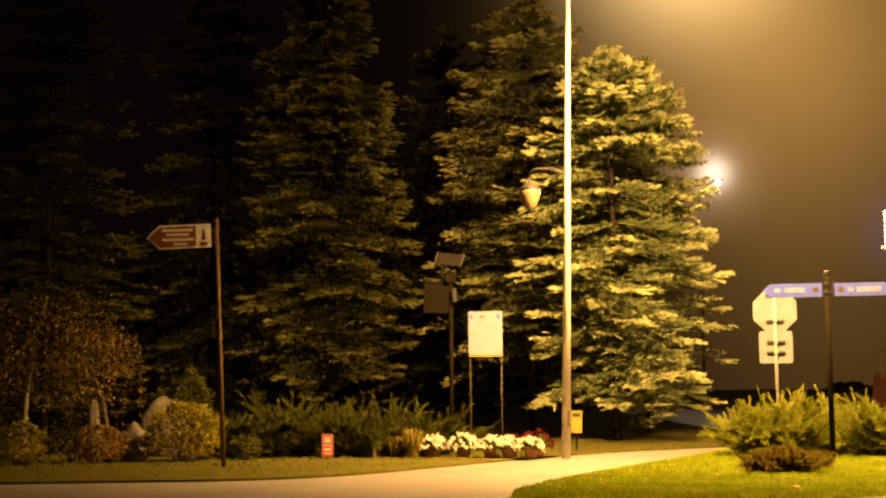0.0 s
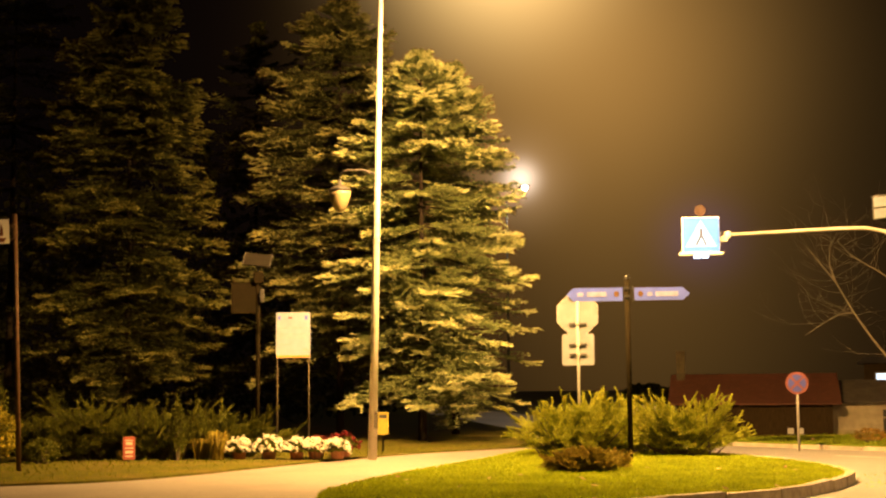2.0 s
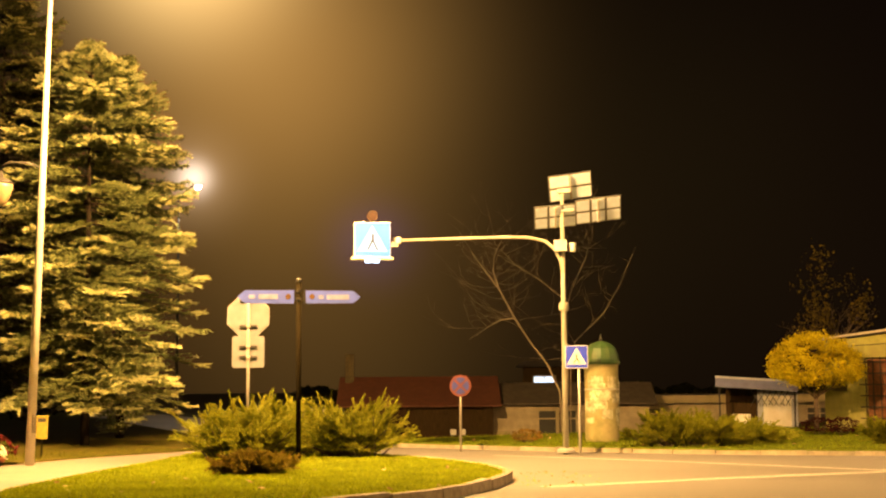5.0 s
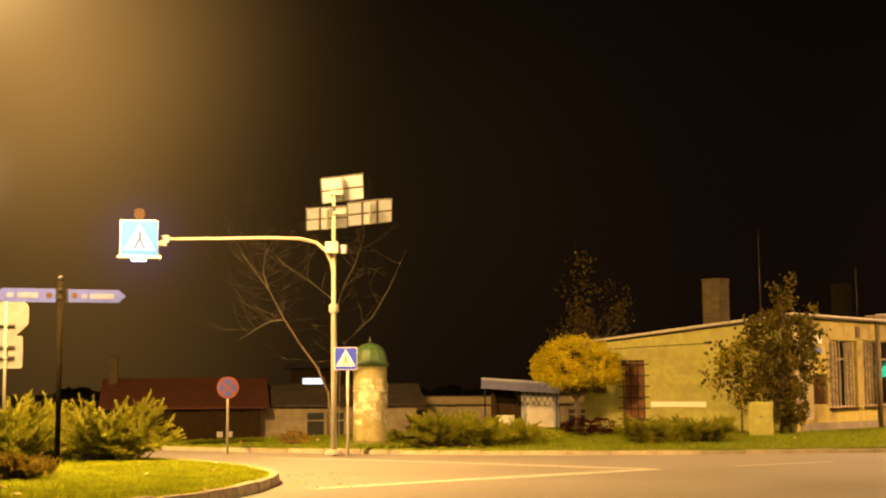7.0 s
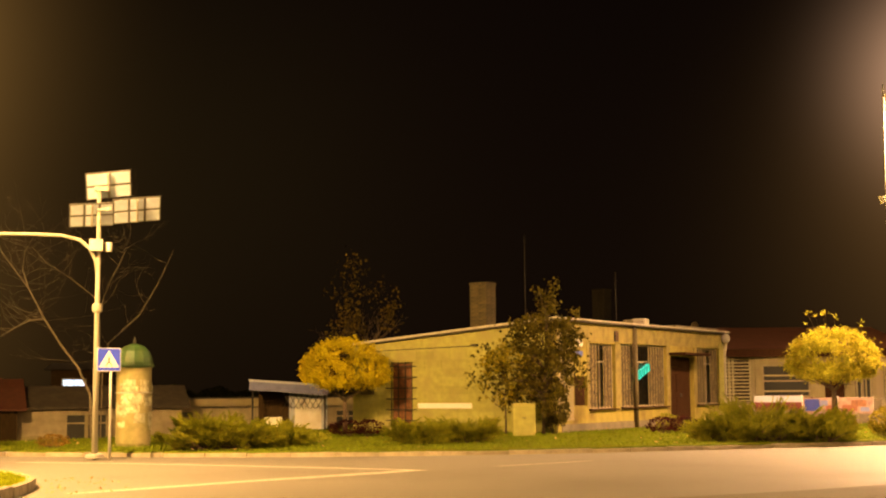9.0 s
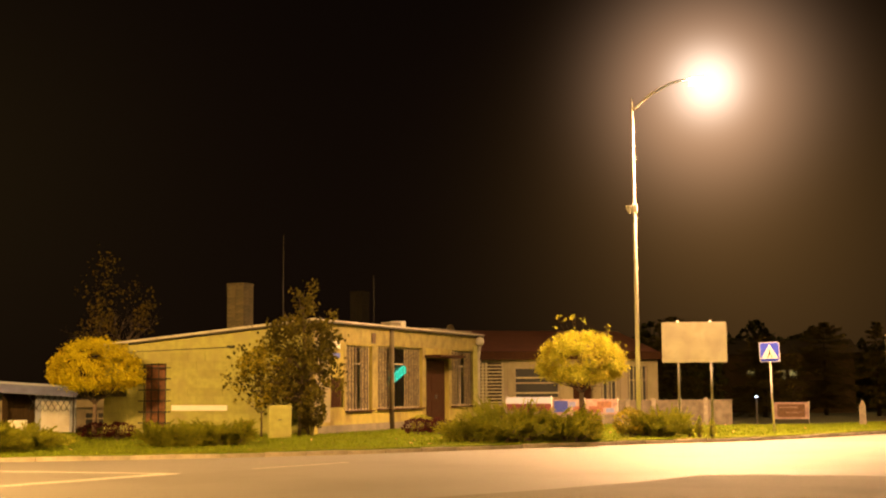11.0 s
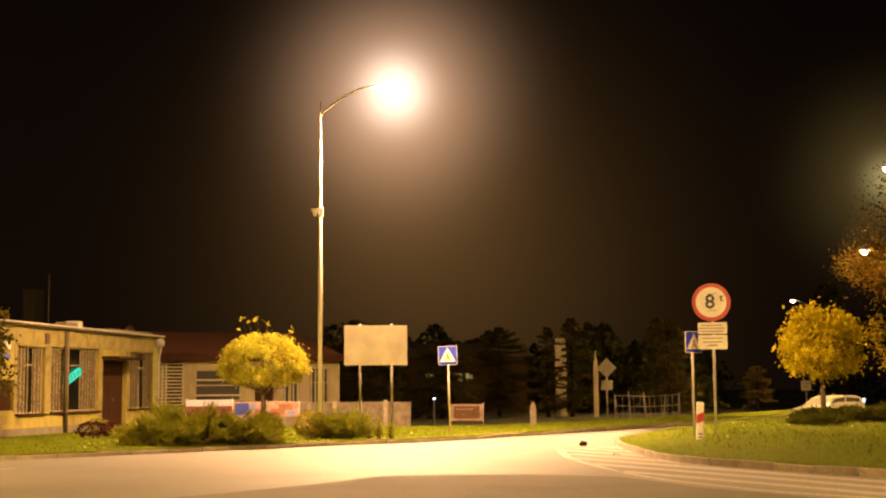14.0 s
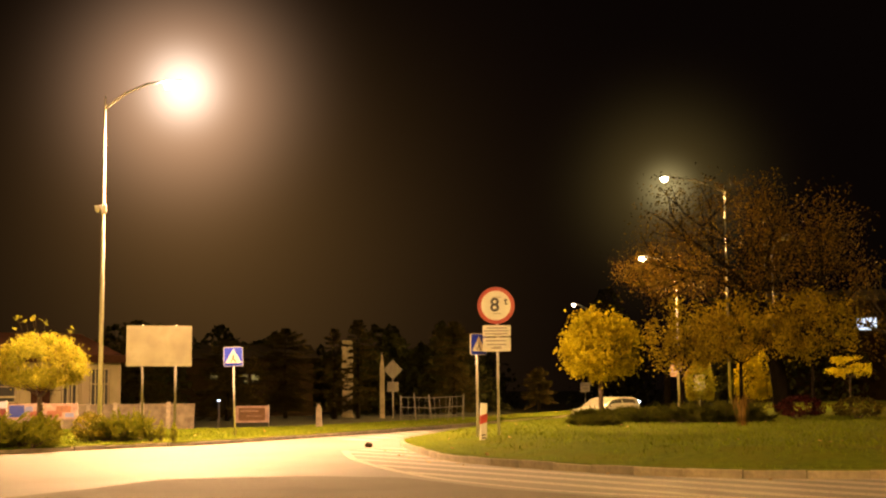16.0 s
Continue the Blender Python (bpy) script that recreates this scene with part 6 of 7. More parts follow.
                    me[key] = b.data
                else:
                    b = new("brick", me[key])
                    b.parent = root
                s = (i + 0.5) * bw - span / 2
                b.matrix_local = pose(0, 0, 0, 0, 0, 90 * face) @ pose(s, -off / 2, (r + 0.5) * hh)
    part("cap", box((w + 0.06, d + 0.06, 0.08), (0, 0, h + 0.04), 0.015), M[material], root, "plain cap")
    return root


chimney((31.4, 33.6, 3.17), 0.62, 0.62, 1.85, "tall brick chimney on the shop roof")
chimney((39.4, 35.4, 3.1), 0.62, 0.5, 2.15, "dark brick chimney farther back on the roof", 10, 16, "shaded_brick")


def antenna(at, high, label, rungs=4):
    root = thing("roof_antenna", at, label, "antenna", "antennas", turn=30)
    tube("mast", [(0, 0, 0), (0, 0, high)], 0.013, M["dark_metal"], root)
    for i in range(rungs):
        tube("rod", [(-0.22, 0, high - 0.12 - 0.16 * i), (0.22, 0, high - 0.12 - 0.16 * i)], 0.009, M["dark_metal"], root, n=5)


antenna((34.56, 34.74, 3.1), 4.0, "thin dark aerial mast on the roof", 2)
antenna((38.3, 33.7, 3.3), 2.5, "short dark aerial on the roof")


def roof_unit():
    root = thing("roof_ventilator", (36.9, 31.6, 3.64), "pale boxy ventilator lying on the roof", "ventilator", turn=16)
    part("body", box((1.1, 0.4, 0.26), (0, 0, 0.13), 0.03), M["wall_grey"], root)
    part("hood", box((0.35, 0.5, 0.32), (0.5, 0, 0.17), 0.03), M["roof_edge"], root)


roof_unit()


def dish(at, r, turn, label, material="sign_back"):
    root = thing("satellite_dish", at, label, "satellite dish", "dishes", turn=turn)
    bm = bmesh.new()
    rings = [[bm.verts.new((r * k / 4 * math.cos(a * math.pi / 9), 0.25 * r * (k / 4) ** 2 - 0.25 * r, r * k / 4 * math.sin(a * math.pi / 9))) for a in range(18)] for k in range(1, 5)]
    c = bm.verts.new((0, -0.25 * r, 0))
    for a in range(18):
        bm.faces.new((c, rings[0][a], rings[0][(a + 1) % 18]))
        for k in range(3):
            bm.faces.new((rings[k][a], rings[k + 1][a], rings[k + 1][(a + 1) % 18], rings[k][(a + 1) % 18]))
    bmesh.ops.solidify(bm, geom=bm.faces[:], thickness=0.015)
    part("bowl", bm, M[material], root, smooth=True)
    tube("arm", [(0, -0.2 * r, -r * 0.9), (0, -r * 0.9, -r * 0.2)], 0.012, M["galv"], root, n=6)
    tube("mount", [(0, 0.0, -0.05), (0, 0.25, -0.25), (0, 0.3, -0.6)], 0.02, M["galv"], root, n=6)


dish((44.4, 33.3, 3.45), 0.19, facing(44.4, 33.3) + 25, "white satellite dish on the building's corner")
dish((43.2, 33.9, 3.90), 0.22, facing(43.2, 33.9) + 140, "dark satellite dish above the roof edge", "downpipe")


def gas_cabinet(at, size, label, material="wall_yellow"):
    root = thing("utility_cabinet", at, label, "cabinet", "cabinets", turn=-42)
    part("body", box(size, (0, 0, size[2] / 2), 0.02), M[material], root)
    d = part("door", box((size[0] - 0.1, 0.02, size[2] - 0.14), (0, -size[1] / 2 - 0.008, size[2] / 2), 0.005), M[material], root)
    part("latch", lathe([(0.05, 0), (0.05, 0.02)], 10, at=(0, -size[1] / 2 - 0.02, size[2] * 0.55)), M["dark_metal"], d)


gas_cabinet((28.29, 28.56, 0.13), (0.66, 0.4, 0.95), "pale yellow utility cabinet by the building's corner", "wall_side")
gas_cabinet((27.75, 29.35, 0.13), (0.32, 0.3, 0.5), "small bright yellow meter cabinet", "yellow_box")

# trees and bushes of the verge
leafy_tree((27.2, 35.8, 0.13), 1.0, (2.9, 2.7, 2.3), "mop-headed maple with yellow autumn leaves on the verge", "gold", 15000, 0.075, 101, 0.075, fill=0.85, dome=0.6)
leafy_tree((32.0, 20.5, 0.13), 1.25, (2.38, 2.3, 1.88), "round mop-headed maple glowing yellow under the lamp", "yellow", 21000, 0.065, 102, 0.07, fill=0.9, sprigs=7, dome=0.5)


def corner_tree():
    """A straggling tree: a leafy leader, uneven tiers of foliage and a thin half with few leaves."""
    rs = np.random.RandomState(103)
    x, y = 29.5, 28.95
    root = thing("garden_tree", (x, y, 0.13), "straggling green-brown tree at the corner of the shop", "tree", "garden trees", turn=facing(x, y))
    leader = [Vector(p) for p in ((0, 0, -0.15), (0.04, 0, 1.0), (0.10, 0, 2.2), (0.14, 0, 3.3), (0.12, 0, 4.3))]
    tube("trunk", leader, [0.06, 0.05, 0.04, 0.028, 0.008], M["bark"], root)
    tiers = ((0.12, 4.25, 0.36, 0.50, 260), (-0.22, 3.75, 0.45, 0.35, 320), (0.50, 3.55, 0.55, 0.38, 420), (-0.30, 3.15, 0.60, 0.42, 520), (0.62, 2.85, 0.62, 0.45, 560), (0.10, 2.55, 0.85, 0.5, 760), (0.85, 2.15, 0.42, 0.40, 300), (-0.35, 1.9, 0.75, 0.45, 560), (0.35, 1.65, 0.70, 0.42, 480), (-0.15, 1.05, 0.5, 0.5, 330), (-1.35, 2.35, 0.55, 0.5, 170), (-1.75, 1.85, 0.5, 0.45, 120), (-1.15, 1.45, 0.6, 0.5, 170), (-0.95, 2.9, 0.4, 0.4, 110))
    V, F2, P = [], [], []
    for cx, cz, w, h, n in tiers:
        cz *= 0.95
        base = leader[1].lerp(leader[3], min(1.0, max(0.0, (cz - 1.5) / 3.0)))
        for k in range(4):
            end = Vector((cx + rs.uniform(-w, w) * 0.7, rs.uniform(-0.8, 0.8) * w, cz + rs.uniform(-0.5, 0.6) * h))
            v, f = tube_data([base, base.lerp(end, 0.5) + Vector((0, 0, 0.12)), end], [0.016, 0.011, 0.005], 4)
            F2 += [tuple(i + len(V) for i in q) for q in f]
            V += v
        knots = np.stack([cx + rs.normal(0, 0.50, 14) * w, rs.normal(0, 0.55, 14) * min(w, 0.8), cz + rs.normal(0, 0.50, 14) * h], 1)
        n = int(n * 1.15)
        P.append(knots[rs.randint(0, 14, n)] + rs.normal(0, 0.10, (n, 3)))
    tagged(link_mesh("branchwork", V, F2, M["bark"], root), kind="stuff")
    tri_mesh("crown", leaf_quads(np.concatenate(P), 0.12, 0.4), M["olive"], root)


corner_tree()
leafy_tree((28.75, 29.8, 0.13), 0.7, (2.1, 1.6, 2.5), "sparse young tree with a few yellow leaves", "boxwood", 1500, 0.11, 104, 0.03, "garden_tree", fill=0.2)
leafy_tree((34.0, 43.6, -0.1), 2.8, (3.9, 3.2, 4.6), "thin rusty tree behind the maple", "bronze", 1100, 0.13, 105, 0.09, "garden_tree", fill=0.1, depth=3)
shrub((29.85, 28.8, 0.13), (0.95, 0.8, 1.7), "ivy-like green shrub at the corner", "olive", 1900, 0.09, 106)
for i, (x, y, w, h) in enumerate(((17.15, 28.0, 2.0, 1.15), (18.2, 28.1, 2.3, 0.95), (19.3, 28.4, 1.9, 0.75), (22.6, 26.7, 1.8, 0.75), (23.9, 26.3, 2.0, 0.8), (28.8, 21.7, 2.0, 0.85), (29.4, 21.0, 2.6, 1.5), (30.3, 20.0, 2.1, 1.05), (34.2, 19.3, 2.0, 1.1))):
    juniper((x, y, 0.13), w, h, "low spreading juniper on the verge", 120, "juniper_dull", seed=110 + i, steep=50)
for i, (x, y, s) in enumerate(((24.8, 32.5, 1.0), (25.3, 32.1, 0.8), (32.4, 26.7, 1.1), (33.0, 26.4, 0.9))):
    shrub((x, y, 0.13), (s * 1.2, s * 0.9, 0.5), "low dark red shrub on the verge", "red_shrub", 900, 0.06, 130 + i)
for i, (x, y, s) in enumerate(((33.4, 19.8, 0.6), (31.4, 20.0, 0.6))):
    shrub((x, y, 0.13), (1.2, 0.9, 0.8), "mixed yellow and green shrub under the lamp", "boxwood", 1300, 0.07, 140 + i)
for i, (x, y, h) in enumerate(((34.15, 18.35, 0.5), (34.3, 18.1, 0.6), (34.45, 17.8, 0.5))):
    shrub((x, y, 0.13), (0.35, 0.35, h), "small pointed young thuja under the billboard", "juniper", 500, 0.05, 150 + i, "thuja", "thujas", 0.7)
shrub((36.6, 30.0, 0.13), (1.1, 0.7, 0.5), "small green shrub at the foot of the shop wall", "juniper", 700, 0.06, 157)
shrub((15.2, 32.0, 0.13), (0.85, 0.7, 0.34), "small clipped brown shrub before the low house", "brown_shrub", 900, 0.05, 156)
shrub((20.9, 29.2, 0.13), (1.4, 0.9, 0.35), "flat green shrub on the verge", "juniper", 700, 0.06, 155)

# bare birch behind the mast
def leaning_birch():
    rs = np.random.RandomState(161)
    root = thing("bare_birch_tree", (24.9, 49.0, -0.9), "bare pale-barked tree leaning behind the mast", "tree", "bare trees", turn=-27)
    trunks = {
        "trunk": [(0, 0, -0.3), (-0.1, 0, 2.3), (-0.57, 0, 3.35), (-1.24, 0, 4.25), (-1.9, 0, 5.3), (-2.5, 0, 6.45), (-3.17, 0.2, 7.35), (-3.6, 0.3, 7.95)],
        "left_limb": [(-2.5, 0, 6.45), (-2.75, 0.3, 7.2), (-2.7, 0.5, 7.9), (-2.4, 0.6, 8.5)],
        "middle_stem": [(0.1, 0.3, -0.3), (0.25, 0.3, 3.4), (0.15, 0.2, 6.0), (-0.9, 0.2, 6.85), (-1.9, 0.3, 7.5), (-2.4, 0.3, 8.1)],
        "right_stem": [(0.3, 0, -0.3), (0.35, 0, 3.2), (0.55, 0, 4.3), (1.7, 0.1, 5.4), (2.4, 0.2, 6.6), (3.05, 0.3, 8.1)],
        "inner_limb": [(0.2, 0.2, 5.6), (0.5, 0.2, 6.6), (1.0, 0.3, 7.6), (1.35, 0.3, 8.7)],
        "low_limb": [(-1.9, 0, 5.25), (-2.4, -0.1, 5.2), (-2.95, -0.2, 4.9), (-3.7, -0.3, 4.4)],
    }
    V, F2 = [], []
    for name, pts in trunks.items():
        n = len(pts)
        r0 = 0.054 if name == "trunk" else 0.022 if name == "right_stem" else 0.028
        tube(name, pts, [r0 * (1 - 0.75 * i / (n - 1)) for i in range(n)], M["birch"], root, n=8)
        for i in range(9 if name == "right_stem" else 15):
            k = rs.randint(max(1, n // 3), n)
            p = Vector(pts[k]).lerp(Vector(pts[k - 1]), rs.uniform())
            limbs(rs, p, (rs.normal(-0.1, 0.6), rs.normal(0, 0.5), rs.uniform(-0.1, 0.8)), rs.uniform(0.6, 1.5), 0.006, 2, V, F2, [], 0.5, 0.1, 2, 3)
    tagged(link_mesh("twigwork", V, F2, M["birch"], root), kind="stuff")


leaning_birch()


# ---- sheds and low houses down the slope ----
def shed(at, turn, w, d, h, rise, label, wall, roof, name="shed", windows=(), overhang=0.35, doors=()):
    """A low house with a pitched or lean-to roof, its front along local x."""
    root = thing(name, at, label, "shed", "sheds and low houses", turn=turn)
    holes = [(a, b, z0, z1) for a, b, z0, z1 in windows]
    wall_run("front_wall", w, h, holes, 0.2, wall, root, pose(-w / 2, -d / 2, 0))
    wall_run("back_wall", w, h, [], 0.2, wall, root, pose(w / 2, d / 2, 0, 0, 0, 180))
    for s in (-1, 1):
        bm = plate([(-d / 2 + 0.2, -0.3), (d / 2 - 0.2, -0.3), (d / 2 - 0.2, h), (0, h + rise * 0.92), (-d / 2 + 0.2, h)], 0.2, y=-0.1)
        g = part("gable_wall", bm, M[wall], root)
        g.matrix_local = pose(s * (w / 2 - 0.1), 0, 0, 0, 0, 90)
    sl = math.atan2(rise, d / 2)
    ln = math.hypot(d / 2 + overhang, rise * (d / 2 + overhang) / (d / 2))
    for s in (-1, 1):
        b = part("roof_slope", box((w + 2 * overhang, ln, 0.08), (0, 0, 0), 0.01), M[roof], root)
        b.matrix_local = pose(0, s * (d / 2 + overhang) / 2, h + rise / 2 - overhang * 0.5 * rise / (d / 2) + 0.05, -s * math.degrees(sl), 0, 0)
        for i in range(int(w / 0.5)):
            rb = part("roof_rib", box((0.05, ln, 0.035), (-w / 2 + 0.25 + i * 0.5, 0, 0.055)), M[roof], b)
    for a, b2, z0, z1 in windows:
        window_in(root, pose(-w / 2, -d / 2, 0), a, b2, z0, z1, 0.1, [0.5], False, False)
    return root


red_shed = shed((21.6, 56.5, -1.15), -21, 6.3, 5.0, 2.05, 1.1, "dark shed with a dull red sheet roof", "wall_dark", "roof_red")
for xx in (-2.9, -0.6, 1.2, 2.9):
    part("porch_post", box((0.14, 0.14, 2.2), (xx, -2.62, 0.9), 0.015), M["wall_dark"], red_shed)
part("porch_beam", box((6.0, 0.12, 0.16), (0, -2.62, 1.98), 0.015), M["wall_dark"], red_shed)
part("name_board", box((0.75, 0.05, 0.24), (-2.2, -2.72, 1.55), 0.01), M["column"], red_shed, "small ochre board under the eaves")
for xx in (1.45, 1.85):
    part("small_pane", box((0.24, 0.03, 0.24), (xx, -2.515, 0.85), 0.006), M["sign_back"], red_shed, "small pale pane")
low_house = shed((28.2, 55.2, -1.15), -25, 7.0, 5.0, 2.05, 0.8, "low beige house with a felt roof and dark window", "wall_beige", "roof_felt", "low_house", windows=((2.2, 3.9, 0.35, 1.75),))
part("skirting", box((2.1, 0.05, 1.0), (-2.42, -2.53, 0.35), 0.01), M["wall_cream"], low_house, "pale painted dado")
part("shutter", box((0.16, 0.04, 1.4), (-0.45, -2.52, 1.05), 0.01), M["wall_cream"], low_house, "pale narrow shutter")
outbuilding = shed((38.0, 55.5, -1.1), -33, 15.0, 5.0, 2.1, 0.12, "long low beige outbuilding with a flat roof", "wall_beige", "roof_felt", "outbuilding", windows=((2.4, 3.6, 0.6, 1.7), (6.8, 8.4, 0.2, 1.8), (10.2, 11.4, 0.6, 1.7)))
part("fascia", box((15.6, 0.06, 0.36), (0, -2.88, 2.08), 0.01), M["wall_cream"], outbuilding, "pale board along the flat roof")


def garden_fence():
    x, y = 16.6, 55.6
    root = thing("garden_fence", (x, y, -1.15), "short pale slatted garden fence beside the red-roofed shed", "fence", turn=facing(x, y))
    for xx in (-0.52, 0.52):
        part("post", box((0.09, 0.09, 2.0), (xx, 0.05, 0.85), 0.01), M["wall_cream"], root)
    for i in range(9):
        part("board", box((1.12, 0.03, 0.185), (0, -0.01, 0.2 + 0.2 * i), 0.008), M["board_dim"], root)


garden_fence()
chimney((18.6, 57.2, 0.4), 0.34, 0.34, 2.6, "slim pale chimney beside the red-roofed shed", 12, -21)


def house_block(at, turn, size, label, wall="wall_dark", roof="roof_felt", wins=()):
    """A plain dark distant house with a low roof; wins: lit windows on its front (x, z, width, height, material)."""
    root = thing("distant_house", at, label, "house", "distant houses", turn=turn)
    w, d, h = size
    part("wall", box((w, d, h), (0, 0, h / 2), 0.03), M[wall], root)
    bm = bmesh.new()
    a = [bm.verts.new(p) for p in ((-w / 2 - 0.4, -d / 2 - 0.4, h), (w / 2 + 0.4, -d / 2 - 0.4, h), (w / 2 + 0.4, d / 2 + 0.4, h), (-w / 2 - 0.4, d / 2 + 0.4, h))]
    r = [bm.verts.new(p) for p in ((-w / 2, 0, h + d * 0.12), (w / 2, 0, h + d * 0.12))]
    for f in ((a[0], a[1], r[1], r[0]), (a[2], a[3], r[0], r[1]), (a[1], a[2], r[1]), (a[3], a[0], r[0]), (a[3], a[2], a[1], a[0])):
        bm.faces.new(f)
    part("roof", bm, M[roof], root)
    for x, z, ww, hh, mt in wins:
        win = part("window", plate(shift(rounded(ww + 0.14, hh + 0.14, 0.02), x, z), 0.05, y=-d / 2 - 0.05), M["wall_grey"], root)
        for s in (-1, 1):
            part("pane", plate(shift(rounded(ww / 2 - 0.04, hh, 0.01), x + s * ww / 4, z), 0.01, y=-d / 2 - 0.065), M[mt], win, "lit pane" if "window" in mt else "")
    return root


house_block((33.5, 67.5, -0.8), -27, (2.8, 3, 3.5), "dark distant house with one lit window", wins=((-0.25, 2.75, 1.15, 0.42, "window_light"),))


def kiosk():
    root = thing("kiosk", (28.4, 41.2, -0.6), "small kiosk with a pale sloping canopy roof", "kiosk", turn=-37)
    part("wall", box((1.35, 2.0, 2.25), (1.0, 0, 1.02), 0.02), M["board"], root, "pale sheet wall")
    # solid dark block where the kiosk is open: its shade put into colour
    part("recess", box((1.15, 0.9, 2.25), (-0.25, 0.5, 1.02), 0.02), M["wall_dark"], root, "dark block for the shade under the canopy")
    part("roof", box((2.8, 2.7, 0.10), (0.33, -0.1, 2.30), 0.01, turn=pose(0, 0, 0, 0, 4, 0)), M["roof_felt"], root)
    part("fascia", box((2.8, 0.04, 0.34), (0.33, -1.46, 2.20), 0.008, turn=pose(0, 0, 0, 0, 4, 0)), M["fascia"], root, "bluish grey fascia board")
    part("fascia_edge", box((2.82, 0.05, 0.08), (0.33, -1.47, 2.38), turn=pose(0, 0, 0, 0, 4, 0)), M["board"], root, "pale roof edge")
    part("notice", box((0.62, 0.35, 0.62), (-0.25, -0.75, 0.85), 0.01), M["white"], root, "pale notice panel")
    part("shutter", box((0.95, 0.04, 1.2), (1.0, -1.02, 1.2), 0.01), M["sign_back"], root)
    for xx in (-0.95, 1.6):
        tube("post", [(xx, -1.35, -0.4), (xx, -1.35, 2.15)], 0.035, M["dark_metal"], root)
    for i in range(7):
        tube("lattice_bar", [(0.1 + 0.2 * i, -1.3, 1.45), (0.45 + 0.2 * i, -1.3, 2.05)], 0.012, M["dark_metal"], root, n=5)
        tube("lattice_bar", [(0.45 + 0.2 * i, -1.31, 1.45), (0.1 + 0.2 * i, -1.31, 2.05)], 0.012, M["dark_metal"], root, n=5)


kiosk()


def annex():
    """The lower wing beyond the shop, with shuttered windows."""
    ang = math.degrees(math.atan2(31.39 - 34.91, 51.13 - 46.32))
    root = thing("annex", (45.6, 35.4, 0.13), "lower cream-walled wing with white-barred windows and a brown roof", "building", turn=ang)
    L = 9.2
    ops = [(0.25, 2.05, 0.75, 2.6), (2.55, 4.6, 0.95, 2.3), (5.2, 6.1, 0.1, 2.2), (6.5, 7.3, 0.7, 2.4), (7.75, 8.7, 0.7, 2.4)]
    wall_run("front_wall", L, 2.75, ops, 0.25, "wall_cream", root, Matrix())
    wall_run("end_wall", 4.6, 2.75, [], 0.25, "wall_cream", root, pose(L, 0.25, 0, 0, 0, 90))
    part("roof", box((L + 0.5, 5.4, 0.14), (L / 2, 2.5, 3.42), 0.02, turn=Matrix.Rotation(radians(13), 4, "X")), M["roof_red"], root, "dull brown-red sheet roof")
    part("fascia", box((L + 0.5, 0.06, 0.34), (L / 2, -0.26, 2.80), 0.01), M["wood_dark"], root)
    part("soffit", box((L + 0.4, 0.30, 0.04), (L / 2, -0.12, 2.70)), M["wood_dark"], root)
    f = part("shutter", box((1.8, 0.05, 1.85), (1.15, 0.16, 1.675)), M["wall_dark"], root, "white-barred dark window")
    for xx in (0.29, 1.12, 1.28, 2.02):
        part("upright", box((0.09, 0.05, 1.85), (xx, 0.05, 1.675), 0.008), M["aged_paint"], f)
    for i in range(13):
        part("slat", box((1.74, 0.03, 0.06), (1.15, 0.08, 0.82 + 0.143 * i), 0.008), M["aged_paint"], f)
    for xx in (2.33, 4.85, 6.3, 7.52):
        part("pilaster", box((0.26, 0.05, 2.6), (xx, -0.024, 1.35), 0.01), M["wall_cream"], root, "pale pilaster strip")
    window_in(root, Matrix(), *ops[1], 0.1, [], False, False, transom=0.5)
    for zz in (1.2, 1.85):
        part("window_rail", box((2.0, 0.05, 0.07), (3.575, 0.04, zz), 0.006), M["aged_paint"], root)
    part("door", box((0.88, 0.06, 2.08), (5.65, 0.14, 1.15), 0.01), M["wood_dark"], root, "dark wooden door")
    for o in ops[3:]:
        window_in(root, Matrix(), *o, 0.1, [0.5], False, False, transom=0.6)
        for k in range(4):
            part("window_bar", box((0.05, 0.03, 1.66), (o[0] + 0.1 + 0.2 * k, 0.03, 1.55), 0.006), M["aged_paint"], root)


annex()


def banner(at, turn, w, h, label, fields, z=0.5):
    """A printed banner on two stakes; fields: (x, z, w, h, material)."""
    root = thing("banner", at, label, "banner", "banners", turn=turn)
    part("cloth", plate(shift(rounded(w, h, 0.01), 0, z + h / 2), 0.01), M["banner"], root)
    for s in (-1, 1):
        tube("stake", [(s * w / 2, 0.03, -0.2), (s * w / 2, 0.03, z + h + 0.05)], 0.018, M["galv"], root, n=6)
    for x, zz, fw, fh, mt in fields:
        part("print", plate(shift(rounded(fw, fh, 0.01), x, z + zz), 0.003, y=-0.006), M[mt], root, "plain printed field")


banner((40.2, 28.0, 0.13), -56, 1.62, 0.52, "white and red banner in front of the wing", ((0, 0.40, 1.60, 0.22, "board"), (0, 0.15, 1.60, 0.26, "red_dim")), 0.56)
banner((41.0, 26.85, 0.13), -56, 1.12, 0.56, "lilac printed banner in front of the wing", ((-0.25, 0.30, 0.5, 0.4, "blue_dim"), (0.15, 0.36, 0.25, 0.2, "fascia"), (0.32, 0.2, 0.25, 0.2, "brown_sign")), 0.44)
banner((41.65, 25.85, 0.13), -56, 1.16, 0.56, "faded orange and red printed banner", ((0.1, 0.36, 0.5, 0.22, "rust_metal"), (-0.2, 0.2, 0.5, 0.2, "brown_sign"), (0.3, 0.15, 0.3, 0.15, "fascia")), 0.44)
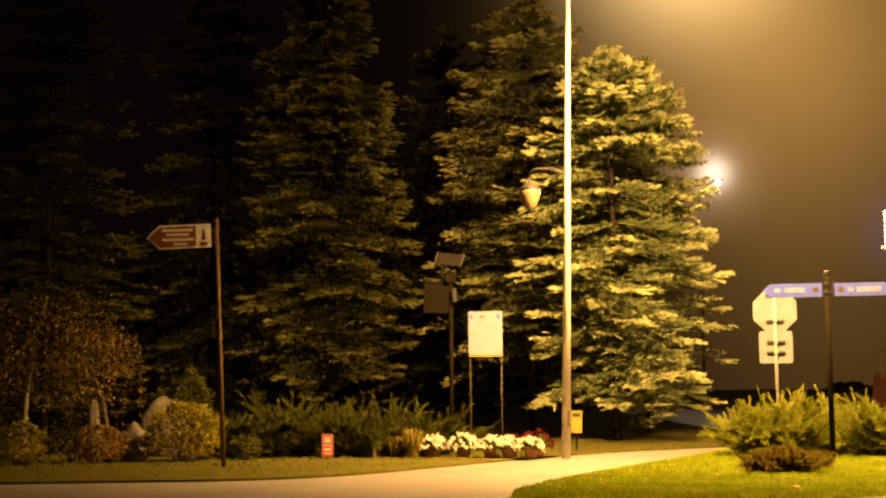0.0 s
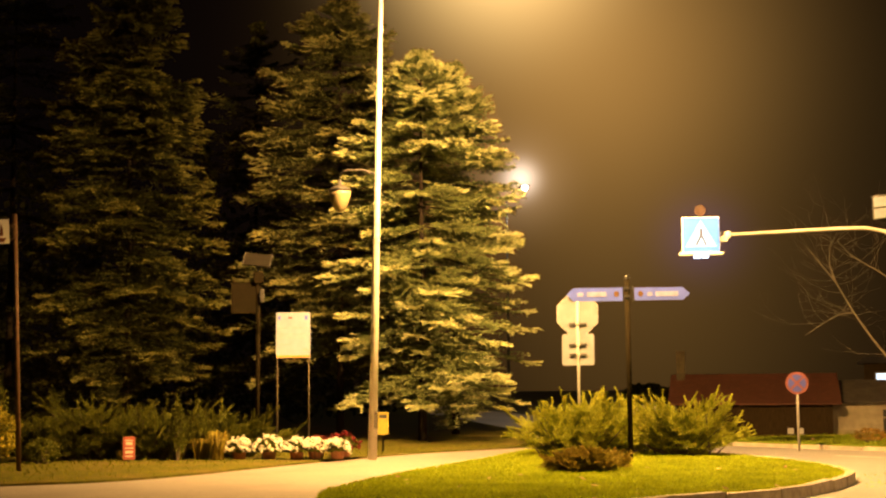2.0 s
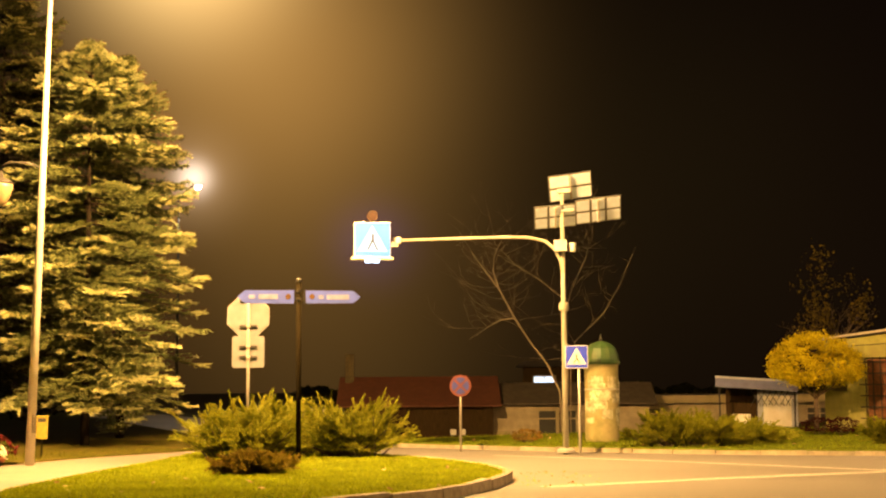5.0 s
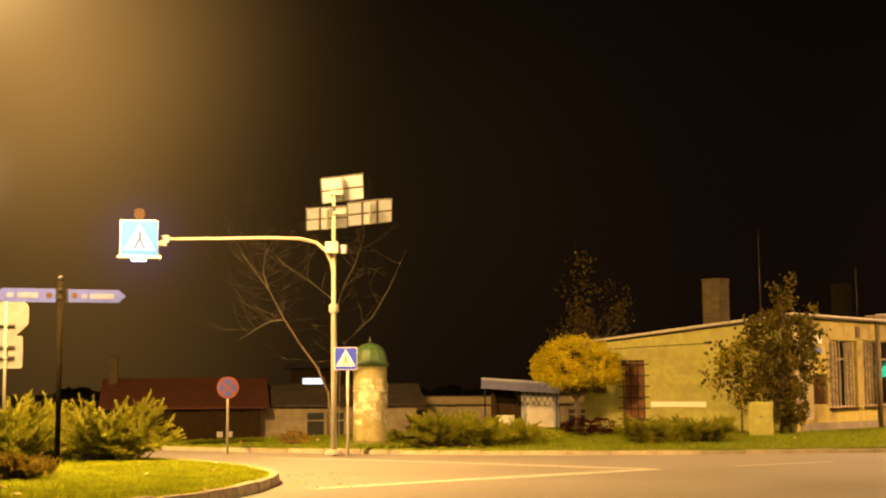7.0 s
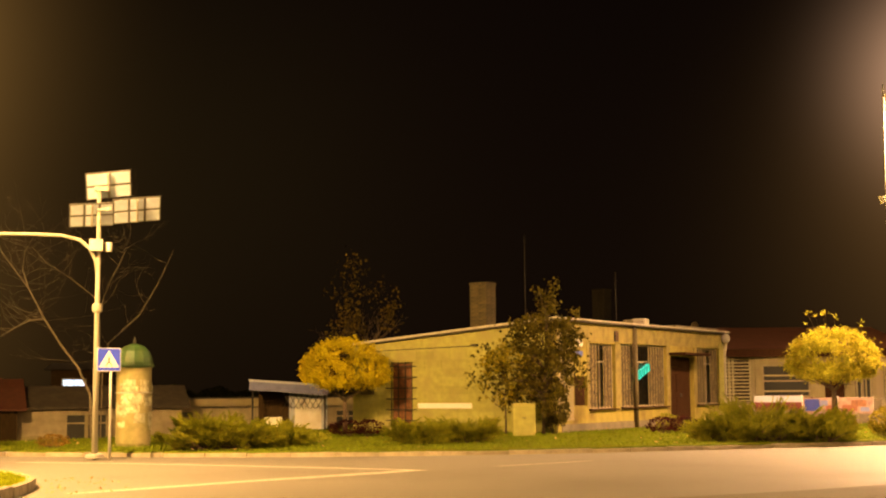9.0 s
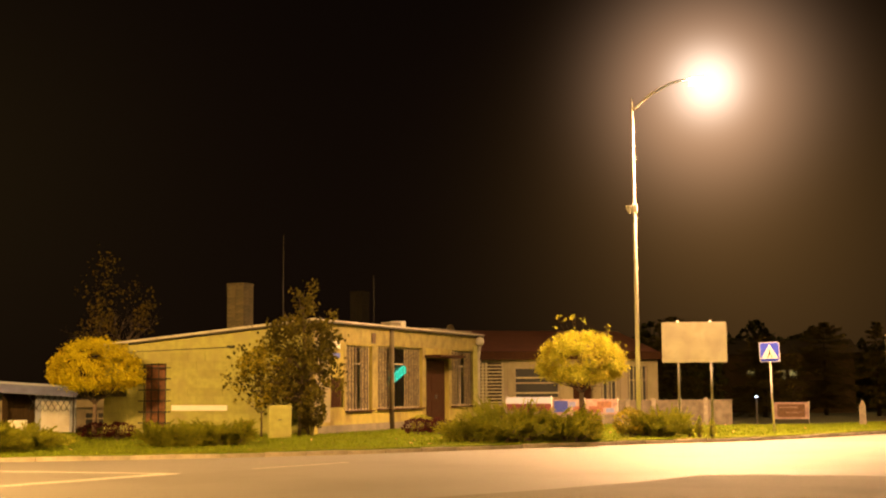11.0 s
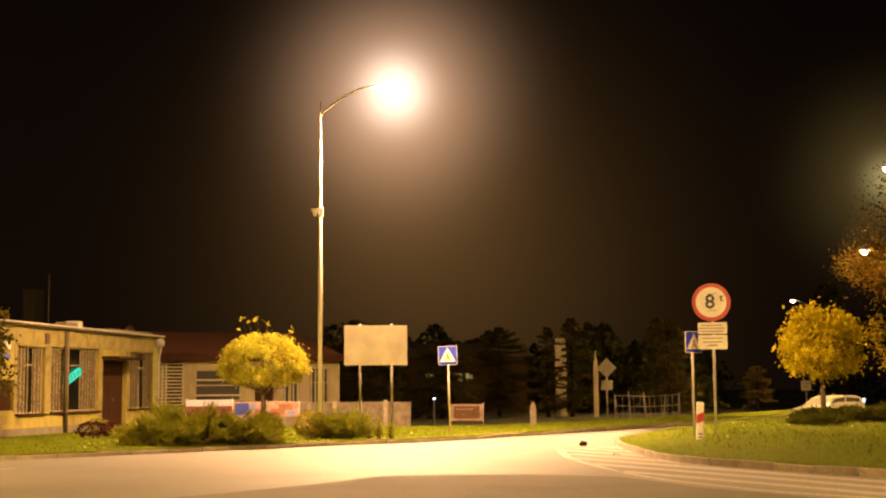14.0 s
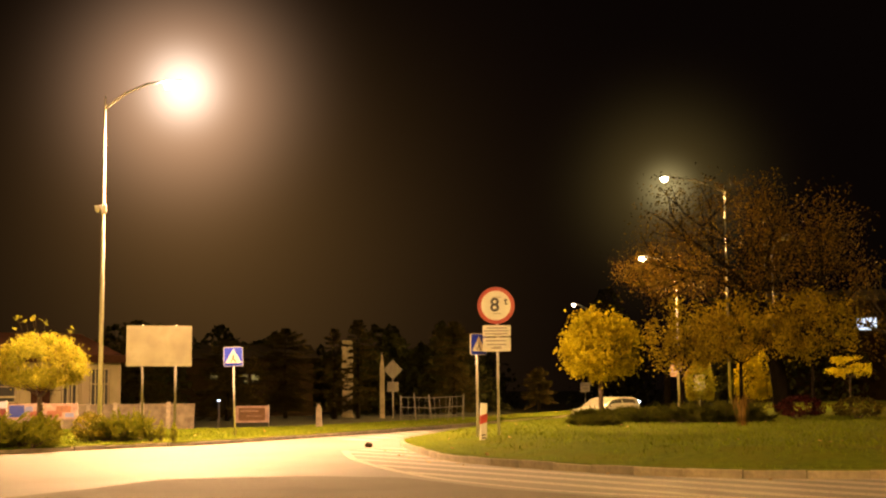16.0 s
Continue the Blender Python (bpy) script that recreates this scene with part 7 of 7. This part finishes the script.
banner((50.2, 22.5, 0.13), -64, 1.35, 0.66, "reddish printed banner on the far verge", ((0, 0.33, 1.05, 0.50, "brown_metal"), (-0.1, 0.46, 0.7, 0.05, "banner"), (0.1, 0.26, 0.6, 0.05, "banner")), 0.12)


def low_wall():
    root = thing("low_wall", (48.0, 26.8, 0.13), "low rough concrete garden wall", "wall", turn=-61)
    for i in range(5):
        part("panel", box((1.0, 0.12, 1.3), (-2.0 + i * 1.02, 0, 0.25), 0.01), M["stone_dim"], root)
        part("pillar", box((0.16, 0.2, 1.4), (-2.52 + i * 1.02, 0, 0.27), 0.01), M["kerb"], root)


low_wall()


def billboard():
    x, y = 37.5, 19.9
    root = thing("billboard", (x, y, 0.03), "pale bare back of a road information board", "billboard", turn=facing(x, y) + 6)
    z = 2.86
    bd = part("panel", plate(shift(rounded(1.97, 1.24, 0.02), 0, z), 0.03, y=-0.05), M["board_dim"], root)
    for px in (-0.49, 0.50):
        tube("post", [(px, 0, -0.3), (px, 0, z + 0.66)], 0.038, M["dull_galv"], root)
    for zz in (z - 0.45, z + 0.45):
        part("rail", box((1.9, 0.03, 0.05), (0, -0.002, zz)), M["galv"], bd)


billboard()

# ---- the right-hand corner ----
def text_mesh(name, text, size, material, parent, place, label=""):
    cu = bpy.data.curves.new(name, "FONT")
    cu.body, cu.size, cu.align_x, cu.align_y, cu.extrude, cu.offset = text, size, "CENTER", "CENTER", 0.002, size * 0.022
    tmp = new(name + "_outline", cu)
    me = bpy.data.meshes.new_from_object(tmp.evaluated_get(bpy.context.evaluated_depsgraph_get()))
    bpy.data.objects.remove(tmp)
    bpy.data.curves.remove(cu)
    me.materials.clear()
    me.materials.append(M[material])
    ob = new(name, me)
    ob.parent = parent
    ob.matrix_local = place
    return tagged(ob, label)


def weight_sign():
    x, y = 32.04, 7.92
    g = right_height(x, y)
    root = thing("weight_limit_sign", (x, y, g - 0.08), "round red-edged eight tonne limit sign with plates", "road sign", "road signs", turn=facing(x, y), lean=(0, -0.15))
    tube("pole", [(0.03, 0.062, -0.3), (0.03, 0.062, 3.95 - g)], 0.035, M["galv"], root)
    z = 3.61 - g
    pn = part("panel", plate(shift(disc(0.455, 40), 0, z), 0.02), M["red_sign"], root)
    wd = part("white_disc", plate(shift(disc(0.36, 40), 0, z), 0.004, y=-0.004), M["white"], pn)
    text_mesh("numeral", "8", 0.46, "dark_ink", wd, pose(-0.03, -0.007, z, 90, 0, 0))
    text_mesh("letter", "t", 0.26, "dark_ink", wd, pose(0.24, -0.007, z + 0.10, 90, 0, 0))
    for zz, h, rows in ((2.99, 0.27, ((0, 0.07, 0.5, 0.03), (0, 0.0, 0.6, 0.03), (0, -0.07, 0.55, 0.03))), (2.66, 0.34, ((0, 0.09, 0.5, 0.03), (0, 0.0, 0.46, 0.03), (0, -0.09, 0.26, 0.03)))):
        p2 = part("text_plate", plate(shift(rounded(0.68, h, 0.03), 0.01, zz - g), 0.015), M["white"], root)
        part("lettering", bars([(a, zz - g + b, c, d) for a, b, c, d in rows], -0.003), M["grey_ink"], p2, "grey bars of writing")
    for zz in (z + 0.2, z - 0.2, 2.9 - g, 2.6 - g):
        part("bracket", box((0.2, 0.05, 0.03), (0.02, 0.02, zz)), M["galv"], root)


weight_sign()
crossing_sign((32.8, 8.6, right_height(32.8, 8.6)), 0.52, 2.24, "blue crossing sign half hidden behind the weight sign", 40, (0, 0.2))


def striped_post():
    x, y = 30.75, 7.95
    g = right_height(x, y)
    root = thing("striped_marker_post", (x, y, g), "white marker post with a slanting red band", "marker post", turn=facing(x, y) + 10, lean=(0, 1.5))
    part("body", box((0.16, 0.12, 1.0), (0, 0, 0.35), 0.03), M["white"], root)
    bm = plate([(-0.082, 0.36), (0.082, 0.42), (0.082, 0.62), (-0.082, 0.56)], 0.126, y=-0.063)
    part("red_band", bm, M["red_sign"], root, "red reflective band")
    for s in (0.05, 0.12):
        part("dark_mark", box((0.09, 0.004, 0.03), (0.0, -0.062, s)), M["dark_ink"], root)


striped_post()


def corner_at(x, y):
    return (x, y, right_height(x, y))


leafy_tree(corner_at(49.3, 8.3), 1.45, (3.15, 2.9, 2.75), "round maple in full yellow autumn leaf", "gold", 9500, 0.14, 201, 0.09, fill=0.45)
leafy_tree(corner_at(57.0, 6.2), 1.6, (3.4, 3.4, 3.5), "amber-leaved tree behind the round maple", "rust", 3800, 0.13, 202, 0.08, fill=0.1, depth=3, bark="bark_dark")
leafy_tree(corner_at(54.0, 3.6), 1.95, (4.0, 3.5, 3.0), "amber-leaved tree on the corner lawn", "rust", 4600, 0.13, 203, 0.07, fill=0.1, depth=3, bark="bark_dark")
leafy_tree(corner_at(54.0, 0.9), 2.1, (3.5, 3.5, 3.0), "amber-leaved tree near the big trunk", "rust", 4600, 0.13, 204, 0.07, fill=0.1, depth=3, bark="bark_dark")
leafy_tree(corner_at(59.9, 2.2), 4.0, (12.0, 10.5, 9.5), "big spreading autumn tree with a leaning dark trunk", "umber", 15000, 0.11, 205, 0.34, "lime_tree", (-0.9, 0.8), on_limbs=True, depth=3, bark="bark_dark")
leafy_tree((69.5, 8.3, -0.4), 5.6, (5.6, 5.0, 9.5), "airy bronze-leaved tree beside the street lamp", "umber", 7000, 0.10, 208, 0.16, "lime_tree", on_limbs=True, depth=3, bark="bark_dark")
leafy_tree(corner_at(66.0, -3.0), 3.2, (7.0, 6.0, 5.0), "dim bronze tree at the far edge", "bronze", 1500, 0.16, 206, 0.2, "lime_tree", fill=0.2)
bare_tree(corner_at(58.0, -4.5), 7.0, "thin bare tree in the dark", 207, 0.35, 1, "bark", "bare_tree", 0.1)
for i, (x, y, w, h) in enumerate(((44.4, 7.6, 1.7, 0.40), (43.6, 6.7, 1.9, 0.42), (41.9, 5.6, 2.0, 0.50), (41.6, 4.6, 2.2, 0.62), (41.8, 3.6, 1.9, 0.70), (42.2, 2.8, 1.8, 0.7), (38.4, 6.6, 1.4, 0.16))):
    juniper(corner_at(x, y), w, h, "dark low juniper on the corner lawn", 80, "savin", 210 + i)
shrub(corner_at(46.5, 1.2), (2.4, 1.6, 0.75), "low dark red shrub beside the big trunk", "red_shrub", 1900, 0.08, 221)
shrub(corner_at(47, -0.6), (2.2, 1.6, 0.7), "low dark shrub at the lawn's edge", "olive", 1500, 0.08, 222)
leafy_clump(corner_at(38.6, 2.6), 1.0, 0.9, "thin reddish dry stalks on the lawn", 223, 26, "brown_shrub")
for i, (x, y, w, h, m) in enumerate(((70.2, 4.25, 1.1, 2.7, "gold"), (70.0, 3.25, 1.3, 3.2, "gold"), (71.0, 6.8, 1.3, 2.4, "yellow"))):
    shrub(corner_at(x, y), (w, 1.6, h), "tall lamplit shrub under the street lamp", m, 2600, 0.12, 230 + i)


leafy_tree(corner_at(71.5, -0.6), 1.5, (4.6, 2.2, 1.3), "low yellow-leaved tree lit from behind", "gold", 1500, 0.12, 209, 0.06)


def car(at, turn, label):
    """A parked estate car: shaped body, glasshouse, wheels with rims, lamps."""
    root = thing("car", at, label, "car", turn=turn)
    prof = [(-2.1, 0.35), (-2.15, 0.75), (-2.0, 0.95), (-1.75, 1.38), (-1.2, 1.48), (0.0, 1.47), (0.55, 1.36), (1.15, 0.98), (1.95, 0.82), (2.1, 0.6), (2.08, 0.35)]
    bm = bmesh.new()
    rows = []
    for yy, k in ((-0.82, 0.0), (-0.74, 1.0), (0.74, 1.0), (0.82, 0.0)):
        rows.append([bm.verts.new((x, yy, z if z < 0.9 else (z if k else 0.9 + (z - 0.9) * 0.25))) for x, z in prof])
    for a, b in zip(rows, rows[1:]):
        for i in range(len(prof) - 1):
            bm.faces.new((a[i], b[i], b[i + 1], a[i + 1]))
    bm.faces.new(rows[0])
    bm.faces.new(rows[-1][::-1])
    bmesh.ops.recalc_face_normals(bm, faces=bm.faces)
    part("body", bm, M["car_paint"], root, smooth=False)
    for s in (-1, 1):
        part("side_window", plate([(-1.6, 0.98), (-1.45, 1.34), (-0.4, 1.40), (-0.4, 0.98)], 0.02, y=s * 0.79 - 0.01), M["glass"], root)
        part("side_window", plate([(-0.3, 0.98), (-0.3, 1.40), (0.45, 1.32), (0.95, 0.98)], 0.02, y=s * 0.79 - 0.01), M["glass"], root)
        part("mirror", box((0.12, 0.18, 0.12), (0.75, s * 0.92, 1.0), 0.03), M["car_paint"], root)
        part("headlight", box((0.14, 0.34, 0.14), (2.03, s * 0.58, 0.68), 0.03), M["sign_back"], root)
        for xx in (-1.3, 1.35):
            wh = part("wheel", lathe([(0.30, -0.1), (0.32, -0.06), (0.32, 0.06), (0.30, 0.1)], 20), M["rubber"], root)
            wh.matrix_local = pose(xx, s * 0.78, 0.32, 90, 0, 0)
            part("rim", lathe([(0.2, -0.11), (0.2, 0.11)], 14), M["alu"], wh)
    part("rear_window", box((0.02, 1.2, 0.36), (-1.92, 0, 1.18), turn=pose(0, 0, 0, 0, 30, 0)), M["glass"], root)


car((74.3, 12.2, -0.45), 150, "silver estate car parked beyond the corner lawn")


def far_sign(at, w, h, z, label, material, turn=0.0, diamond=False):
    x, y, g = at
    root = thing("far_road_sign", at, label, "road sign", "far road signs", turn=facing(x, y) + turn)
    tube("pole", [(0, 0.04, -0.2), (0, 0.04, z + h * 0.4)], 0.04, M["galv"], root)
    out = [(0, z + h * 0.7), (w * 0.7, z), (0, z - h * 0.7), (-w * 0.7, z)] if diamond else shift(rounded(w, h, 0.04), 0, z)
    p = part("panel", plate(out, 0.03), M[material], root)
    if diamond:
        part("lower_plate", plate(shift(rounded(w * 0.8, h * 0.7, 0.03), 0, z - h * 1.2), 0.03), M[material], root)
    else:
        part("lettering", bars([(0, z + h * 0.2, w * 0.7, h * 0.12), (0, z - h * 0.1, w * 0.6, h * 0.12)], -0.004), M["grey_ink"], p, "bars of writing")
    return root


far_sign((85.0, 9.5, right_height(85, 9.5)), 1.6, 0.8, 2.3, "pinkish information board on a pale pole", "banner")
far_sign((80.0, 7.7, right_height(80, 7.7)), 0.6, 0.9, 1.5, "small pale notice on a pole", "sign_back")
far_sign((73.0, 24.1, -0.06), 0.8, 0.8, 2.7, "grey diamond sign seen from behind on the far verge", "dull_galv", diamond=True)
far_sign((100.0, 18.0, 0.0), 0.7, 0.7, 1.6, "far road sign beside the misty road", "sign_back")


def mesh_fence():
    root = thing("fence", (58.6, 17.5, 0.13), "leaning wire mesh fence panels on the far verge", "fence", turn=-73)
    rs = random.Random(9)
    for i in range(5):
        lean = rs.uniform(-0.15, 0.15)
        tube("post", [(-1.4 + i * 0.7, 0, -0.2), (-1.4 + i * 0.7 + lean, 0, 1.15 + rs.uniform(-0.1, 0.1))], 0.03, M["dull_galv"], root, n=6)
    for z in (0.25, 0.6, 1.05):
        tube("wire", [(-1.4, -0.03, z), (0, -0.03, z - 0.05), (1.4, -0.03, z + 0.03)], 0.018, M["dull_galv"], root, n=5)
    for i in range(12):
        tube("wire", [(-1.3 + i * 0.24, -0.03, 0.05), (-1.3 + i * 0.24 + rs.uniform(-0.08, 0.08), -0.03, 1.05)], 0.010, M["dull_galv"], root, n=4)


mesh_fence()


def pale_pillar(at, turn, w, h, label, point=0.0, name="gatepost", material="stone"):
    """A pale plastered pillar with a worn outline and an optional pointed top."""
    root = thing(name, at, label, "gatepost", "pale gateposts", turn=turn)
    rs = random.Random(int(h * 100))
    n = max(4, int(h / 0.22))
    left, right = [], []
    for i in range(n + 1):
        z = h * i / n
        k = 1 - max(0.0, (z - h + point) / point) if point else 1.0
        left.append((-w / 2 * k * rs.uniform(0.86, 1.04), z))
        right.append((w / 2 * k * rs.uniform(0.86, 1.04), z))
    part("shaft", plate(left + right[::-1], 0.3, y=-0.15), M[material], root)
    part("foot", box((w * 1.05, 0.36, 0.3), (0, 0, 0.05), 0.03), M[material], root)
    return root


pale_pillar((73.2, 26.9, -0.06), -70, 0.66, 4.4, "tall pale plastered pillar among dark trees")
pale_pillar((72.0, 24.4, -0.06), -70, 0.27, 3.7, "slim pale pointed pillar among dark trees", 0.9)
pale_pillar((48.43, 18.94, 0.1), -68, 0.24, 0.95, "short worn concrete post on the verge", 0.12, "concrete_post", "stone_dim")
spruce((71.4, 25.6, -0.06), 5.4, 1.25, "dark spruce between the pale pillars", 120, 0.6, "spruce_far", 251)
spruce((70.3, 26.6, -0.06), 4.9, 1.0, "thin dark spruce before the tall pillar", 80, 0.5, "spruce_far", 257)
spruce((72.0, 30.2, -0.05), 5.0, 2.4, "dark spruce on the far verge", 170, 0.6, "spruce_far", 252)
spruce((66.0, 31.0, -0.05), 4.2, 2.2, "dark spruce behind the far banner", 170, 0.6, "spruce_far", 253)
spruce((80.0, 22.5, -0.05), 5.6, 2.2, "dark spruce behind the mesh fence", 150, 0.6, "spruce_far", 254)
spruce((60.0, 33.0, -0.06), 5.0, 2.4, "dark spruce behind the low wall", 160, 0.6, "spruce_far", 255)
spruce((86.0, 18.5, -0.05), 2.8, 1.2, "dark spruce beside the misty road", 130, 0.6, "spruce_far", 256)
house_block((81.5, 37.3, -0.06), -66, (9, 8, 3.6), "dark distant house with dim yellow windows", wins=((-1.6, 2.5, 0.4, 0.45, "window_yellow"), (0.2, 2.3, 0.5, 0.5, "window_yellow"), (0.9, 2.35, 0.4, 0.4, "window_yellow"), (-1.2, 1.8, 0.35, 0.3, "window_yellow")))
leafy_tree((74.2, 33.4, -0.05), 0.8, (3.6, 2.4, 3.4), "thin dark-leaved tree before the distant windows", "olive", 900, 0.14, 245, 0.07, "garden_tree", fill=0.3)
house_block((112.0, -0.6, 0), -95, (16, 9, 8.0), "dark distant building with a lit upper window", wins=((2.0, 6.2, 1.6, 0.9, "window_light"),))
street_lamp((146.0, 25.6, 0), 10.6, 1.8, 120, "very distant street lamp along the misty road", lantern="lantern_far")
street_lamp((109.9, 5.2, 0.5), 13.0, 1.6, -80, "unlit tall lamp post among the trees", lantern="opal")


def far_lamp(at, r, label, material="led_blue"):
    """A distant wall or pole light: housing and glowing glass on a bracket."""
    x, y, z = at
    root = thing("distant_light", (x, y, 0), label, "lamp", "distant lights", turn=facing(x, y))
    tube("pole", [(0, 0.1, -1.5), (0, 0.1, z)], 0.05, M["dark_metal"], root, n=6)
    part("glass", lathe([(r * 0.5, -r * 0.4), (r, -r * 0.2), (r, r * 0.3), (r * 0.5, r * 0.5)], 12, at=(0, 0, z)), M[material], root)


far_lamp((54.5, 26.0, 1.1), 0.06, "small bluish lamp beside the far banner")
far_lamp((90.0, 12.8, 0.6), 0.25, "small bluish lamp beyond the parked car")


# ---- dark woods round the crossing ----
def woods(name, centre, a0, a1, near, far, n, low, high, label, seed):
    """A far line of woods: many ragged crowns of leaf clumps, one mass that nobody could count."""
    rs = np.random.RandomState(seed)
    P = []
    for i in range(n):
        a = radians(rs.uniform(a0, a1))
        d = rs.uniform(near, far)
        h, w = rs.uniform(low, high), rs.uniform(2.0, 4.5)
        k = 420
        t = rs.uniform(0.02, 1, k)
        r = w * (1 - t) ** 0.6 * rs.uniform(0.3, 1, k)
        b = rs.uniform(0, 2 * math.pi, k)
        x, y = d * math.sin(a), d * math.cos(a)
        P.append(np.column_stack([x + r * np.cos(b), y + r * np.sin(b), ground_height(x, y) + h * t]))
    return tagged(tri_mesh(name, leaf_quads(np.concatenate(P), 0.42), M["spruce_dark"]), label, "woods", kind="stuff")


woods("far_woods", (0, 0), -40, 7, 65, 115, 130, 7, 15, "dark mass of park trees in the night", 301)
woods("far_woods", (0, 0), 16, 62, 130, 190, 190, 1.2, 2.2, "low dark treeline beyond the sheds", 302)
woods("far_woods", (0, 0), 60, 76, 85, 140, 110, 3.5, 6, "dark treeline beyond the far verge", 303)
woods("far_woods", (0, 0), 80, 120, 95, 150, 150, 6, 12, "dark mass of trees beyond the corner lawn", 304)
woods("far_woods", (0, 0), 120, 320, 70, 140, 200, 5, 9, "dark treeline behind the crossing", 305)

# ---- road markings, grass and litter ----
marking("edge_line", [(12.7, 28.4), (13.9, 26.4), (14.8, 24.5), (15.6, 22.4), (16.3, 20.6), (16.7, 19.6)], 0.16, "worn white edge line")
marking("stop_line", [(9.3, 19.0), (12.7, 19.4), (16.7, 19.6)], 0.32, "broad worn white line")


def hatched_area():
    """White stripes of the marked island before the kerb."""
    outer = rounded_line([(32.2, 11.9), (27.8, 10.0), (23.05, 7.15), (20.85, 5.15), (19.5, 3.2), (18.6, 0.0), (18.4, -5)], 8)
    marking("hatch_edge", outer, 0.18, "white edge of the hatched road island")
    inner = rounded_line([(34.3, 11.4), (30.3, 9.65), (27.1, 7.95), (24.7, 5.4), (23.05, 2.5), (23.0, -0.6), (24.2, -5)], 8)
    zone = [tuple(p) for p in outer + inner[::-1]]
    d, nrm = np.array([-0.61, -0.79]), np.array([0.79, -0.61])
    for k in range(-12, 9):
        line = np.array([26.8, 8.4]) + nrm * 0.92 * k + np.arange(-12, 16, 0.25)[:, None] * d
        ok = np.flatnonzero(inside(zone, line))
        if len(ok) > 5:
            marking("hatch_stripe", [tuple(line[ok[0]]), tuple(line[ok[-1]])], 0.34, "white diagonal stripe of the hatched road island")


hatched_area()
for i in range(5):
    marking("crossing_bar", [(38.6 + 1.9 * i, 13.3 + 0.15 * i), (40.0 + 1.9 * i, 14.8 + 0.02 * i)], 0.55, "worn white bar of the pedestrian crossing")
marking("lane_dash", [(18.5, 19.4), (21.2, 19.4)], 0.14, "worn white lane dash")

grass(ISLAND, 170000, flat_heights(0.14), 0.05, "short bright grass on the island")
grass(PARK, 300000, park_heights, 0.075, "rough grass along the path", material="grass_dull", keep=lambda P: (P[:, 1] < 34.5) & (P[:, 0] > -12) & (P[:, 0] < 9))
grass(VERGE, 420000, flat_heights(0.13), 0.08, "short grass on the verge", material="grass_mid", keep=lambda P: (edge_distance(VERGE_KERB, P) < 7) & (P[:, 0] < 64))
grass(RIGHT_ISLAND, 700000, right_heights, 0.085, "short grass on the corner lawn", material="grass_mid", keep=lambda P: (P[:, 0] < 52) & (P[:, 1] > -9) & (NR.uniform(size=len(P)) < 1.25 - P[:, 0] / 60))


def fallen_leaves(poly, n, height, label, keep=None, size=0.06):
    P = scatter(poly, n, keep)
    z = height(P) + 0.05
    m = len(P)
    a = NR.uniform(0, 2 * math.pi, m)
    d = np.column_stack([np.cos(a), np.sin(a), NR.normal(0, 0.25, m)]) * size * NR.uniform(0.5, 1.2, (m, 1))
    s = np.column_stack([-np.sin(a), np.cos(a), NR.normal(0, 0.25, m)]) * size * 0.6
    c = np.column_stack([P, z])
    V = np.empty((m * 6, 3))
    for i, p in enumerate((c - d, c - s, c + d, c - d, c + d, c + s)):
        V[i::6] = p
    return tagged(tri_mesh("fallen_leaves", V, M["dead_leaf"]), label, "leaves", kind="stuff")


fallen_leaves(ISLAND, 70, flat_heights(0.14), "scattered pale leaves on the grass island")
fallen_leaves(PARK, 450, park_heights, "scattered leaves along the park edge", lambda P: (P[:, 1] < 30) & (P[:, 0] > -12))
fallen_leaves(VERGE, 1500, flat_heights(0.13), "scattered leaves on the verge", lambda P: edge_distance(VERGE_KERB, P) < 6)
fallen_leaves(RIGHT_ISLAND, 1200, right_heights, "scattered leaves on the corner lawn", lambda P: P[:, 0] < 60)
GUTTER = [(p[0], p[1]) for p in rounded_line([(9.0, 19.2), (10.3, 22.4), (11.4, 22.0), (10.4, 19.0)], 4, True)]
fallen_leaves(GUTTER, 150, flat_heights(-0.035), "drift of dry leaves in the gutter", size=0.04)
GUTTER_RIGHT = [(p[0], p[1]) for p in rounded_line([(33.5, 11.0), (27.0, 7.7), (24.7, 5.1), (23.1, 2.4), (22.95, -0.5), (22.7, -0.5), (22.85, 2.5), (24.4, 5.35), (26.8, 8.1), (32.8, 11.2)], 4, True)]
fallen_leaves(GUTTER_RIGHT, 900, flat_heights(-0.035), "dry leaves and grit along the kerb", size=0.05)
boulder((34.3, 12.0, 0.0), (0.22, 0.2, 0.13), "small dark stone lying on the road", 91, "loose_stone", "wall_dark")
